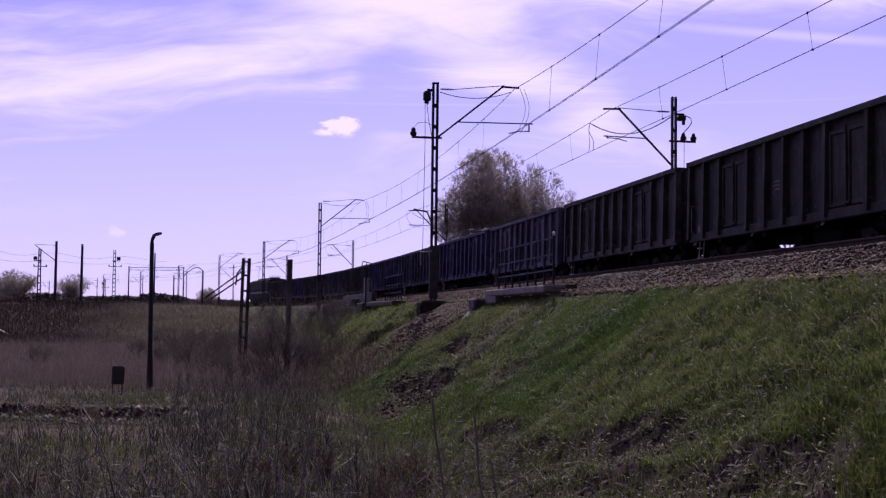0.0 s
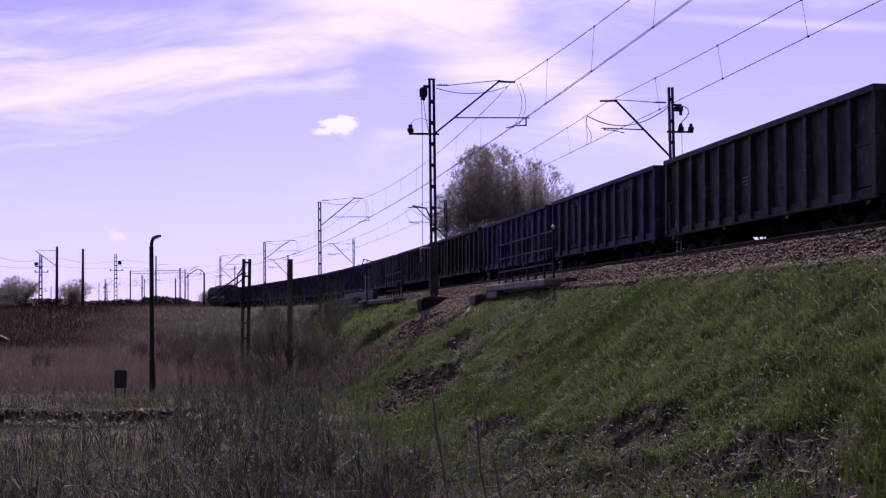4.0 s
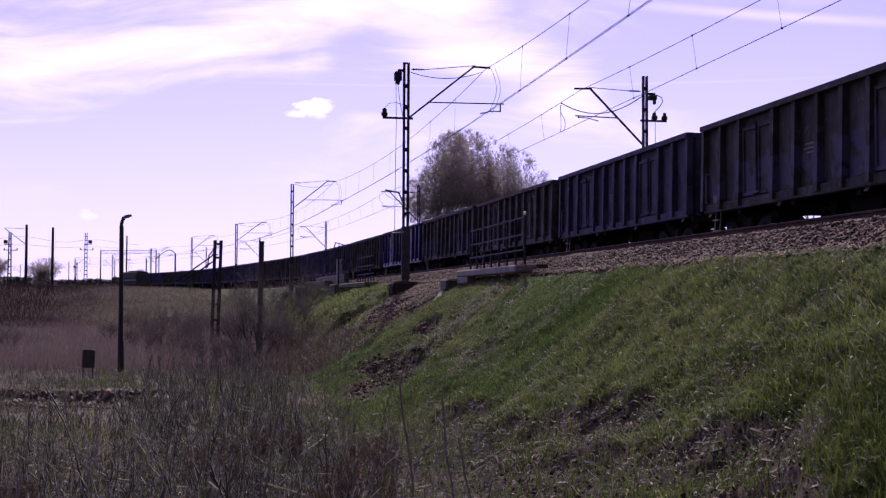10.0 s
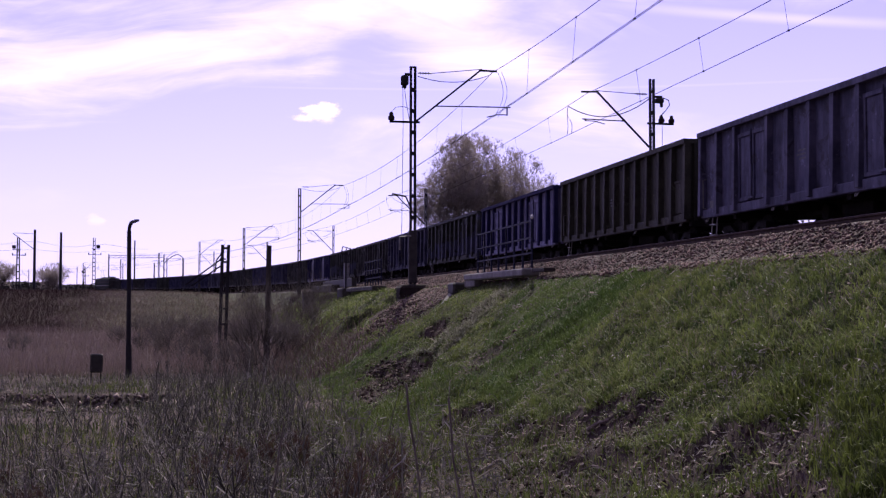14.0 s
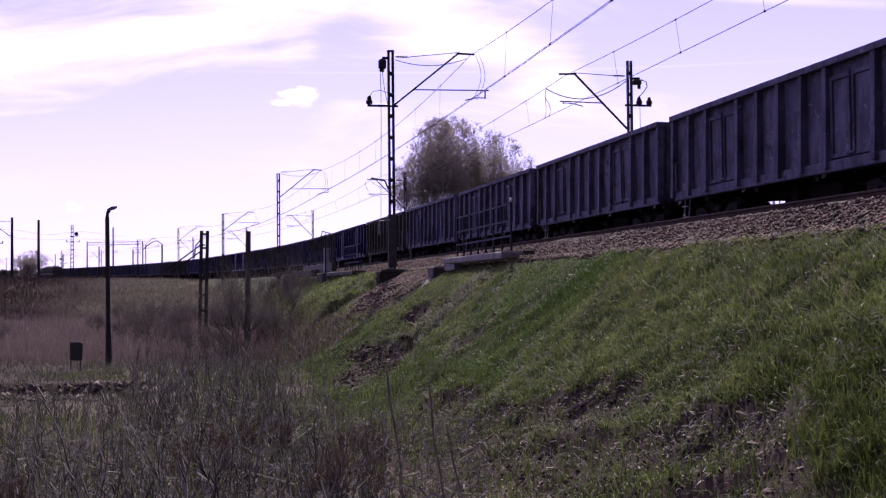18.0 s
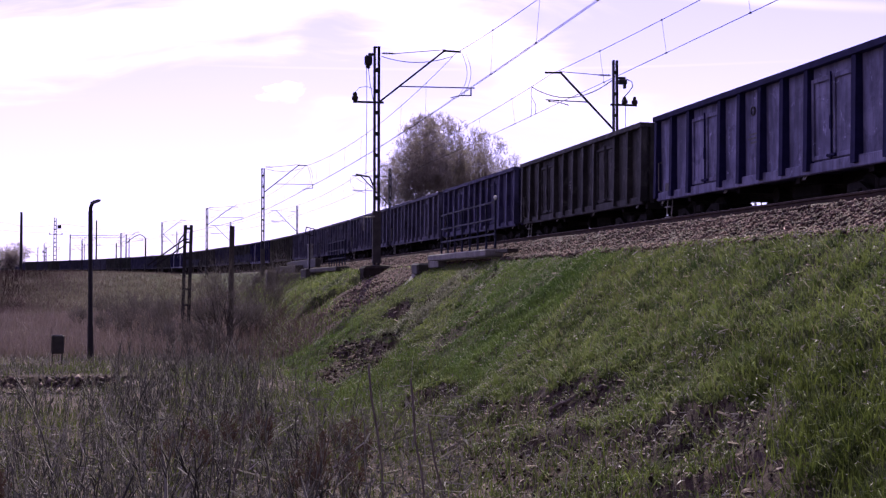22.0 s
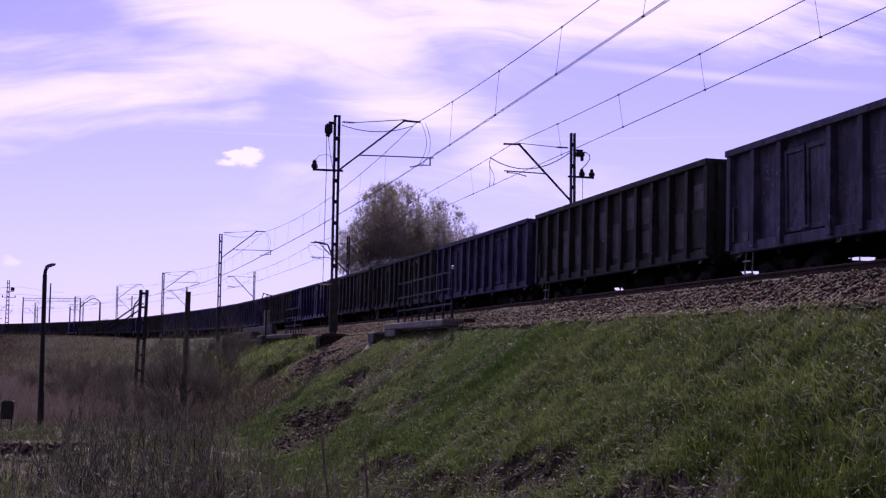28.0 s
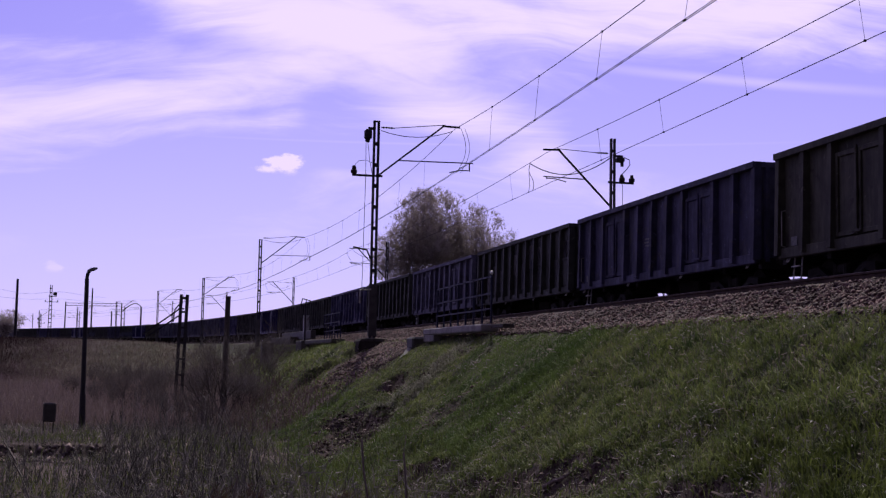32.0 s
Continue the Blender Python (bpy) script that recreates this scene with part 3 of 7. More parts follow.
def relief(x, y, s, off):
    """Hummocks and hollows of the near slope, strongest round the gully."""
    wild = step(s, 25, 33) * step(58 - s, 0, 8) + 0.75 * step(-off, 8.7, 9.6) * step(26 - s, 0, 6)
    calm = 0.09 * wavy(x + 0.6 * y, y, 1.5, 6.0) + 0.05 * wavy(x, y + x, 3.1, 8.0)
    rough = 0.07 * wavy(x + 0.6 * y, y, 1.7, 6.0) + 0.07 * wavy(x, y + x, 3.3, 8.0) + 0.05 * wavy(x + y, y, 6.4, 3.0)
    coarse = step(27 - s + 2 * wavy(x, y, 0.9, 4.0), 0, 8)
    tufty = (0.012 + 0.03 * coarse) * wavy(x, y + 0.5 * x, 7.5, 1.0) + (0.01 + 0.03 * coarse) * wavy(x + 0.4 * y, y, 11.0, 6.0) + 0.022 * coarse * wavy(x, y + 0.3 * x, 19.0, 3.0)
    return (calm * 0.6 + tufty) * (1 - wild) + rough * wild


def trench(s, off):
    mid = 34.0 - 3.4 * step(-off, 8.7, 9.7)
    return np.exp(-(np.abs(s - mid) / (1.1 + 0.8 * step(-off, 9, 10))) ** 4) * step(-off, 7.3, 7.9)


def far_lip(x, y, off):
    """Where the gully below the mast ends at the green mound."""
    return 48.6 - 0.55 * np.clip(-off - 7.0, 0, 4) + 0.5 * wavy(x, y, 1.1, 7.0) + 0.3 * wavy(x, y, 3.7, 1.0)


def pits(s, off):
    """Hollows with a steep far wall: (s, off, length, width, depth)."""
    out = 0.0
    for s0, o0, ls, lo, deep in ((34.2, -8.75, 0.6, 0.4, 0.26), (33.3, -8.25, 0.5, 0.4, 0.3), (32.5, -7.85, 0.4, 0.3, 0.26), (31.0, -9.5, 0.5, 0.42, 0.24), (30.3, -9.0, 0.35, 0.25, 0.16), (31.3, -10.5, 1.3, 0.95, 0.2),
                                 (27.6, -8.9, 0.4, 0.35, 0.16), (35.6, -11.7, 0.4, 0.3, 0.22), (24.6, -9.7, 0.35, 0.3, 0.14), (22.5, -8.2, 0.3, 0.25, 0.1)):
        a = (s - s0) + 0.8 * (off - o0) + 0.22 * np.sin(5.0 * off + 3.0 * s0) + 0.12 * np.sin(13.0 * off + s0)
        out = out + deep * np.exp(-(np.abs(a) / ls) ** 4 - (np.abs(off - o0) / lo) ** 4) * (0.75 + 0.25 * np.clip(a / ls, -1, 1))
    return out


def scars(x, y):
    """Slipped bare patches low on the slope, 1 in their middles."""
    rag = 0.16 * wavy(x, y, 3.4, 2.0) + 0.12 * wavy(x, y, 7.7, 5.0)
    out = 0.0
    for cx, cy, rx, ry in ((5.25, 16.6, 0.42, 1.5), (5.3, 12.3, 0.5, 1.5), (4.45, 19.0, 0.45, 1.5), (4.75, 14.9, 0.4, 1.1), (4.6, 22.4, 0.4, 1.1), (4.8, 10.6, 0.4, 0.8)):
        q = ((x - cx) + 0.12 * (y - cy)) / rx
        out = np.maximum(out, np.exp(-0.7 * (q ** 2 + ((y - cy) / ry) ** 2)))
    return out + rag * (out > 0.1)


def height(x, y):
    """The lie of the land."""
    x, y = np.asarray(x, float), np.asarray(y, float)
    s, off = along(x, y)
    base = 0.10 * wavy(x, y, 0.25, 1.0) + 0.05 * wavy(x, y, 0.9, 2.0)
    base = base + 0.9 * np.exp(-(x**2 + y**2) / 22.0)
    # a bank of another line to the left, beyond the reeds
    foot = 112 + 0.12 * (x + 20) + 4 * np.sin(x * 0.07)
    bank = 3.9 * step(y - foot, 0, 40) * step(-x, -20, 4)
    bank = bank + np.where(x < 4, 1, 0) * 0.003 * np.clip(y - 190, 0, 300)
    # a low bank edge across the weeds on the left
    base = base - 0.4 * step(37.2 + 0.7 * np.sin(x * 0.7) + 0.2 * np.sin(x * 2.9) - y, 0, 0.7) * step(1.0 - x, 0, 4)
    side = base + bank
    crest = crest_z(np.clip(s, -100, 520)) - 0.74
    fall = 1.25 + 0.5 * step(s, 20, 45)
    rough = 0.10 * wavy(x, y, 0.8, 4.0) + 0.05 * wavy(x, y, 2.3, 5.0)
    near = crest - np.clip(-6.55 - off, 0, None) / fall + rough * step(-6.7 - off, 0, 0.8)
    low = step(-6.9 - off, 0, 1.2)
    lip = far_lip(x, y, off)
    # the gully below the mast with a sharp far lip, a green ridge, then a smaller trench that swings down the slope
    near = near + (0.42 * np.clip((s - 39.0) / 11.0, 0, 1) - 0.14) * step(s, 37.8, 39.2) * step(lip - s, -0.1, 0.6) * low
    near = near + 0.10 * np.exp(-((s - 36.9) / 0.9) ** 2) * low + (0.6 + 0.12 * wavy(x, y, 1.3, 2.0)) * step(s - lip, -0.3, 0.6) * step(66 - s, 0, 9) * step(11.2 + off, 0, 1.6) * low
    near = near + (np.clip(s - 34.0 + 3.4 * step(-off, 8.7, 9.7), -1.6, 1.6) * 0.17 - 0.06) * trench(s, off) * low
    near = near - 0.11 * step(scars(x, y), 0.42, 0.7) - pits(s, off) - 0.12 * torn(x, y, s, off)
    near = near + (0.01 + 0.05 * wavy(x, y, 1.6, 2.0)) * np.exp(-((off + 6.52) / 0.24) ** 2)
    near = near + relief(x, y, s, off) * low
    # a low grassy lip along the crest farther on
    near = near + (0.12 + 0.15 * step(190 - s, 0, 50)) * step(s, 82, 105) * np.exp(-((off + 6.5) / 0.6) ** 2)
    far = crest - np.clip(off - 2.7, 0, None) / 1.6
    dam = np.where(off < -2, near, far)
    k = 0.25
    m = np.maximum(side, dam)
    return m + k * np.exp(-np.abs(side - dam) / k) * 0.35


def green_foot(s, off):
    """The smooth green foot of the slope below the gully's near ridge."""
    return step(s, 22.5, 25.5) * step(42.5 - s, 0, 3) * step(12.2 + off, 0, 0.7)


def torn(x, y, s, off):
    """The torn bare patch in the green foot, 1 inside."""
    a = ((s - 32.6) + 1.3 * (off + 10.15)) / 2.3
    b = (off + 10.15) / 0.62
    return step(1.35 + 0.3 * wavy(x, y, 2.9, 2.0) + 0.22 * wavy(x, y, 6.3, 4.0) - np.sqrt(a ** 2 + b ** 2), 0.2, 0.55)


def broken(x, y, s, off):
    """The broken strip of turf beside the lush grass, 1 inside."""
    return np.exp(-((s - 33.0 + 0.8 * (-off - 7.0)) / 1.25) ** 4) * step(-off, 6.8, 7.2) * (off > -9.6) * step(wavy(x, y, 2.2, 6.0) + 0.7 * wavy(x, y, 4.7, 3.0), -0.45, 0.3)


def soil_share(x, y):
    """Where the earth lies bare: the gully below the mast, and patches low on the slope."""
    s, off = along(x, y)
    rag = 0.35 * wavy(x, y, 1.7, 3.0) + 0.25 * wavy(x, y, 4.1, 1.0)
    lip = far_lip(x, y, off)
    a = (0.55 + 0.35 * wavy(x, y, 1.9, 5.0)) * step(s, 38.4 + 0.8 * rag, 40.0 + 0.8 * rag) * step(lip - s, -0.3, 0.3) * step(-off, 6.6, 7.0)
    a2 = 0.95 * step(s, 38.6 + 0.8 * (-off - 7), 39.6 + 0.8 * (-off - 7)) * step(lip - s, -0.3, 0.3) * step(-off, 6.6, 6.9) * step(9.4 + off + rag, 0, 0.8)
    b = 1.1 * step(scars(x, y), 0.25, 0.5)
    d = 1.0 * step(trench(s, off) + 0.7 * rag, 0.45, 0.8) * (0.35 + 0.65 * step(-off, 9.0, 9.8))
    bank = (0.5 + 0.5 * step(-x, 6, 14)) * step(y, 108, 122) * step(-off, 9, 14)
    hollow = 0.7 * (1 - np.exp(-((s - 36.9) / 1.2) ** 4)) * step(-relief(x, y, s, off), 0.03, 0.13) * step(s, 8, 10) * step(60 - s, 0, 6) * step(-off, 6.9, 7.6)
    ditch = 1.1 * step(y, 30.5, 33.5) * step(40.5 - y, 0, 2.0) * step(1.0 - x, 0, 3)
    worn = 0.62 * step(wavy(x, y, 2.6, 4.0) + 0.6 * wavy(x, y, 5.2, 2.0), -0.1, 0.7) * step(17 - s, 0, 4) * step(-off, 7.6, 8.8)
    e = 0.55 * step(wavy(x, y, 0.9, 7.0) + wavy(x, y, 2.1, 3.0) * 0.6, 0.35, 0.9)
    low = (0.6 + 0.25 * step(24 - s, 0, 4)) * step(-off, 9.4, 10.4) * step(62 - s, 0, 20) * (1 - 0.85 * green_foot(s, off))
    pit = 1.1 * step(pits(s, off) + 0.05 * rag, 0.06, 0.14)
    rip = np.maximum(1.1 * torn(x, y, s, off), 0.75 * broken(x, y, s, off))
    return np.clip(np.maximum.reduce([a, a2, pit, rip, worn, hollow, b, d * (1 - 0.6 * green_foot(s, off) * step(-off, 9.0, 9.6)), ditch, e, low, bank]) + rag * 0.25 * (np.maximum.reduce([b, d, low]) > 0.2), 0, 1)


def reed_share(x, y):
    """Dead reeds and brush on the flat and on the bank beyond."""
    s, off = along(x, y)
    flat = step(-off, 9.5, 11.5) * (1 - 0.9 * green_foot(s, off)) * (1 - 0.97 * np.exp(-((y - 36.3) / 2.6) ** 4)) * (1 - 0.9 * step(y, 108, 122))
    slope = 0.75 * step(s, 70, 92) * step(-off, 6.8, 8.5) * step(off, -15, -11) * (0.6 + 0.4 * wavy(x, y, 0.12, 3.0))
    gully = 0.6 * step(s, 38.5, 40.5) * step(far_lip(x, y, off) - s, 0, 1) * step(-off, 8.8, 9.8)
    return np.clip(np.maximum.reduce([flat, slope, gully]), 0, 1)


def ground():
    xs = np.concatenate([-np.geomspace(3000, 62, 26), np.arange(-60, -14, 1.2), np.arange(-14, 2, 0.5), np.arange(2, 10, 0.1),
                         np.arange(10, 20, 0.8), np.geomspace(20, 3000, 34)])
    ys = np.concatenate([-np.geomspace(400, 6, 14), np.arange(-4, 10, 1.0), np.arange(10, 24, 0.1), np.arange(24, 60, 0.2), np.arange(60, 130, 1.0), np.arange(130, 300, 2.5),
                         np.geomspace(300, 4500, 44)])
    gx, gy = np.meshgrid(xs, ys)
    gz = height(gx, gy)
    nx, ny = len(xs), len(ys)
    i = np.arange(nx * ny).reshape(ny, nx)
    faces = np.stack([i[:-1, :-1], i[:-1, 1:], i[1:, 1:], i[1:, :-1]], -1).reshape(-1, 4)
    me = soup("ground", np.stack([gx, gy, gz], -1).reshape(-1, 3), faces, "ground", True)
    for key, val in (("soil", soil_share(gx, gy)), ("reed", reed_share(gx, gy))):
        me.attributes.new(key, "FLOAT", "POINT").data.foreach_set("value", np.asarray(val, np.float32).ravel())
    tagged(new("ground", me), "uneven ground with a grassy railway embankment and brown flats", "ground", kind="structure")


ground()


def swept(name, profile, s0, s1, every, material, parent=None, smooth=False, wobble=0.0):
    g = Geo()
    rings = []
    n = int((s1 - s0) / every)
    for i in range(n + 1):
        s = s0 + (s1 - s0) * i / n
        rings.append([line(s, o, h + wobble * (random.random() - 0.5)) for o, h in profile])
    g.sweep(rings)
    return part(name, g, material, parent, smooth=smooth)


ballast = tagged(swept("ballast_bed", [(-6.62, -0.80), (-6.2, -0.66), (-5.6, -0.25), (-5.3, -0.175), (-2.4, -0.15), (-1.6, -0.15), (1.5, -0.19), (2.75, -0.82), (0, -1.1), (-4, -1.1)],
                       -40, 530, 1.0, "ballast", wobble=0.05), "brown crushed-stone ballast under the two tracks", "ballast", kind="structure")
for centre, name in ((-GAP, "near"), (0.0, "far")):
    track = thing("railway_track", "rusty steel rails on dark timber sleepers in ballast", "track", group="tracks of the line", kind="structure")
    for side in (-0.753, 0.753):
        c = centre + side
        swept("rail", [(c - 0.07, -0.165), (c + 0.07, -0.165), (c + 0.07, -0.15), (c + 0.012, -0.13), (c + 0.012, -0.045), (c + 0.036, -0.03),
                       (c + 0.036, -0.002), (c - 0.036, -0.002), (c - 0.036, -0.03), (c - 0.012, -0.045), (c - 0.012, -0.13), (c - 0.07, -0.15)],
              -40, 530, 4.0, "rail", track)
        swept("rail_head", [(c - 0.03, -0.001), (c + 0.03, -0.001), (c + 0.03, 0.003), (c - 0.03, 0.003)], -40, 530, 4.0, "railhead", track)
    slab = Geo().box(0, 0, -0.265, 2.5, 0.26, 0.17, bevel=0.02).mesh("sleeper", M["sleeper"])
    s = 6.0
    while s < 120:
        part("sleeper", slab, "", track).matrix_basis = Matrix.Translation(line(s, centre)) @ pose(0, 0, 0, 0, 0, heading(s))
        s += 0.6

# ---- the train ----
WAGON, WAGON_TOP, SIDE = 14.1157, 3.315, 1.34


def front(t):
    """How far on the train's mark is at t seconds; wagon n's front lies n wagon lengths behind."""
    return -6.598 + 11.119 * t - 0.01773 * t * t + 0.00017 * t**3


def train_pose(s):
    a, b = line(s - 4.5), line(s + 4.5)
    d = b - a
    c = (a + b) / 2
    return pose(c.x, c.y, c.z, math.degrees(math.atan2(d.z, math.hypot(d.x, d.y))), 0, math.degrees(math.atan2(-d.x, d.y)))


RIBS_DOORS = (6.46, 5.33, 4.16, 2.21, 1.1, 0.0, -1.1, -2.21, -4.16, -5.33, -6.46)
RIBS_PLAIN = tuple(6.46 - 1.0767 * i for i in range(13))


def wagon_parts(paint, doors):
    """Meshes for one kind of open wagon; z from the rails, y ahead."""
    p = M["wagon_" + paint]
    # paler blues: ribs, rims and bars get a darker blue with rib shade painted in
    dark = M["shaded_rib_navy"] if paint in ("light_blue", "mid_blue") else p
    k = {}
    h0, h1, hw, hl = 1.12, WAGON_TOP, SIDE, 6.5
    g = Geo()      # an open tub: outer skin, rim, inner skin, floor
    o = [(-hw, -hl), (hw, -hl), (hw, hl), (-hw, hl)]
    n = [(x * (hw - 0.04) / hw, y * (hl - 0.04) / hl) for x, y in o]
    g.sweep([[(*q, z) for q in ring] for ring, z in ((o, h0), (o, h1), (n, h1), (n, h0 + 0.1))])
    k["body"] = g.mesh("body", p)
    k["side_rim"] = Geo().box(0, 0, 0, 0.24, 2 * hl + 0.12, 0.14).mesh("side_rim", dark)
    k["end_rim"] = Geo().box(0, 0, 0, 2 * hw - 0.02, 0.13, 0.13).mesh("end_rim", dark)
    g = Geo()      # pressed rib: wide foot, narrow face
    g.sweep([[(x, y, z) for x, y in ((0.02, -0.11), (-0.16 * q, -0.085), (-0.16 * q, 0.085), (0.02, 0.11))] for z, q in ((h0 - 0.06, 1.15), (h0 + 0.5, 1.05), (h1 - 0.06, 0.85))])
    k["rib"] = g.mesh("rib", dark)
    g = Geo().box(0, 0, h0 - 0.02, 0.14, 2 * hl, 0.24, bevel=0.02)
    k["side_sill"] = g.mesh("side_sill", p)
    g = Geo()      # one leaf of a side door: sheet, raised frame, hinges and bar
    dw, z0, z1 = 0.86, h0 + 0.14, h1 - 0.3
    g.box(-0.012, 0, (z0 + z1) / 2, 0.03, dw, z1 - z0)
    for y in (-dw / 2 + 0.05, dw / 2 - 0.05):
        g.box(-0.045, y, (z0 + z1) / 2, 0.045, 0.1, z1 - z0, bevel=0.012)
    for z in (z0 + 0.05, z1 - 0.05):
        g.box(-0.045, 0, z, 0.045, dw - 0.2, 0.1, bevel=0.012)
    k["door"] = g.mesh("door", p)
    g = Geo().tube((-0.09, 0, z0 - 0.02), (-0.09, 0, z1 + 0.05), 0.022, n=6)
    g.box(-0.1, 0, z0 + 0.75, 0.05, 0.08, 0.3, bevel=0.01).box(-0.09, 0, z0 + 0.06, 0.06, 0.34, 0.06, bevel=0.01)
    k["door_bar"] = g.mesh("door_bar", dark)
    g = Geo()
    g.sweep([[(x, -y, z) for x, y in ((-0.09, -0.02), (-0.045, 0.075), (0.045, 0.075), (0.09, -0.02))] for z in (h0 - 0.1, h1 - 0.06)])
    k["end_rib"] = g.mesh("end_rib", p)
    k["hatch"] = Geo().box(-0.03, 0, 1.72, 0.04, 0.8, 0.9, bevel=0.015).box(-0.055, 0, 2.2, 0.03, 0.9, 0.07).mesh("hatch", p)
    return k


def gear_parts():
    k = {}
    k["centre_sill"] = Geo().box(0, 0, 0.95, 0.5, 13.2, 0.3).mesh("centre_sill", M["running_gear"])
    k["crossbeam"] = Geo().box(0, 0, 0.97, 2.6, 0.18, 0.22).mesh("crossbeam", M["running_gear"])
    g = Geo()
    for x in (-1.0, 1.0):
        g.sweep([[(x + dx, y, z + dz) for dx, dz in ((-0.06, -0.09), (0.06, -0.09), (0.06, 0.09), (-0.06, 0.09))]
                 for y, z in ((-1.35, 0.62), (-0.9, 0.66), (-0.5, 0.44), (0.5, 0.44), (0.9, 0.66), (1.35, 0.62))])
        for y in (-0.9, 0.9):
            g.box(x * 1.06, y, 0.46, 0.16, 0.26, 0.26, bevel=0.04)
        for y in (-0.2, 0.2):
            g.lathe(x, y, [(0.09, 0.5), (0.09, 0.76)], 8)
    g.box(0, 0, 0.66, 2.1, 0.36, 0.2, bevel=0.03)
    k["bogie"] = g.mesh("bogie", M["running_gear"])
    g = Geo().tube((-1.0, 0, 0.46), (1.0, 0, 0.46), 0.08, n=10)
    g.wheel(-0.76, 0, 0.46, 0.46, 0.13).wheel(0.76, 0, 0.46, 0.46, -0.13)
    k["wheelset"] = g.mesh("wheelset", M["wheel_steel"])
    g = Geo().tube((0, 0, 0), (0, 0.42, 0), 0.11, 0.09, 10).tube((0, 0.40, 0), (0, 0.44, 0), 0.23, 0.23, 14)
    k["buffer"] = g.mesh("buffer", M["running_gear"])
    k["coupling"] = Geo().box(0, 0.25, -0.05, 0.12, 0.5, 0.12, bevel=0.02).tube((0, 0.45, -0.05), (0, 0.52, -0.35), 0.04, n=6).mesh("coupling", M["running_gear"])
    g = Geo()
    for y in (-0.17, 0.17):
        g.tube((0, y, 1.05), (-0.05, y, 0.48), 0.018, n=6)
    for z in (0.49, 0.78):
        g.box(-0.05, 0, z, 0.10, 0.36, 0.03)
    k["step"] = g.mesh("step", M["pale_paint"])
    g = Geo().path([(0, 0, 1.25), (-0.09, 0, 1.27), (-0.09, 0, 2.05), (0, 0, 2.07)], 0.014)
    k["handrail"] = g.mesh("handrail", M["pale_paint"])
    g = Geo().box(0, -0.3, 0.8, 0.9, 1.5, 0.34, bevel=0.06).tube((-0.5, 1.1, 0.8), (0.5, 1.1, 0.8), 0.19, n=12)
    k["brake_gear"] = g.mesh("brake_gear", M["running_gear"])
    k["lashing_eye"] = Geo().path([(0, -0.06, 1.0), (-0.05, -0.05, 0.9), (-0.05, 0.05, 0.9), (0, 0.06, 1.0)], 0.015).mesh("lashing_eye", M["pale_paint"])
    k["plate"] = Geo().box(0, 0, 0, 0.012, 0.26, 0.2).mesh("plate", M["lettering"])
    for i, wide in enumerate((0.5, 0.62, 0.4)):
        k["lettering_%d" % i] = Geo().box(0, 0, -0.1 * i, 0.006, wide, 0.045).mesh("lettering_bar", M["lettering"])
    ring = [(0, 0.10 * math.cos(a * math.pi / 8), 0.10 * math.sin(a * math.pi / 8)) for a in range(17)]
    k["emblem"] = Geo().path(ring, 0.018, 4).mesh("emblem", M["lettering"])
    return k


def wagon(paint, doors, label):
    w = thing("open_wagon", label, "goods wagon", group="wagons of the train")
    k, r = wagon_parts(paint, doors), GEAR
    hl, hw = 6.5, SIDE

    def put(name, key, x, y, z, rz=0, parent=None, lab="", src=k):
        ob = part(name, src[key], "", parent or w, lab)
        ob.matrix_basis = pose(x, y, z, 0, 0, rz)
        return ob
    body = put("body", "body", 0, 0, 0)
    for sx, rz in ((-1, 0), (1, 180)):
        put("side_rim", "side_rim", sx * (hw + 0.06), 0, WAGON_TOP, parent=body)
        put("side_sill", "side_sill", sx * (hw + 0.03), 0, 0)
        for y in (RIBS_DOORS if doors else RIBS_PLAIN):
            put("rib", "rib", sx * hw, y, 0, rz, parent=body)
        if doors:
            for yc in (3.185, -3.185):
                for dy in (-0.44, 0.44):
                    d = put("door", "door", sx * hw, yc + dy, 0, rz, lab="framed double-leaf side door")
                put("door_bar", "door_bar", 0, -dy, 0, 0, parent=d, lab="locking bar")
        else:
            put("hatch", "hatch", sx * hw, -5.9, 0, rz, lab="low side hatch")
        put("step", "step", sx * (hw - 0.02), 5.75, 0, rz, lab="pale steel step", src=r)
        put("handrail", "handrail", sx * (hw + 0.02), 6.3, 0, rz, lab="pale handrail", src=r)
        for y in (-6.0, -2.0, 2.0, 6.1):
            put("lashing_eye", "lashing_eye", sx * (hw + 0.03), y, 0, rz, src=r)
        put("plate", "plate", sx * (hw + 0.016), 5.9, 1.35, rz, lab="small pale plate", src=r)
        if sx < 0:
            for i in range(3):
                put("lettering_bar", "lettering_%d" % i, -hw - 0.005, 0.52, 2.2, lab="faded pale lettering line", src=r)
    for sy, rz in ((1, 0), (-1, 180)):
        put("end_rim", "end_rim", 0, sy * (hl + 0.005), WAGON_TOP, parent=body)
        for x in (-1.15, -0.4, 0.4, 1.15):
            put("end_rib", "end_rib", x, sy * hl, 0, rz + 180, parent=body)
        for x in (-0.875, 0.875):
            put("buffer", "buffer", x, sy * 6.6, 1.06, rz, src=r)
        put("coupling", "coupling", 0, sy * 6.5, 1.0, rz, src=r)
        b = put("bogie", "bogie", 0, sy * 4.5, 0, src=r)
        for y in (-0.9, 0.9):
            put("wheelset", "wheelset", 0, y, 0, parent=b, src=r)
    sill = put("centre_sill", "centre_sill", 0, 0, 0, src=r)
    for y in (-6.45, -4.5, -1.5, 1.5, 4.5, 6.45):
        put("crossbeam", "crossbeam", 0, y, 0, parent=sill, src=r)
    put("brake_gear", "brake_gear", 0, 0, 0, src=r)
    return w


GEAR = gear_parts()
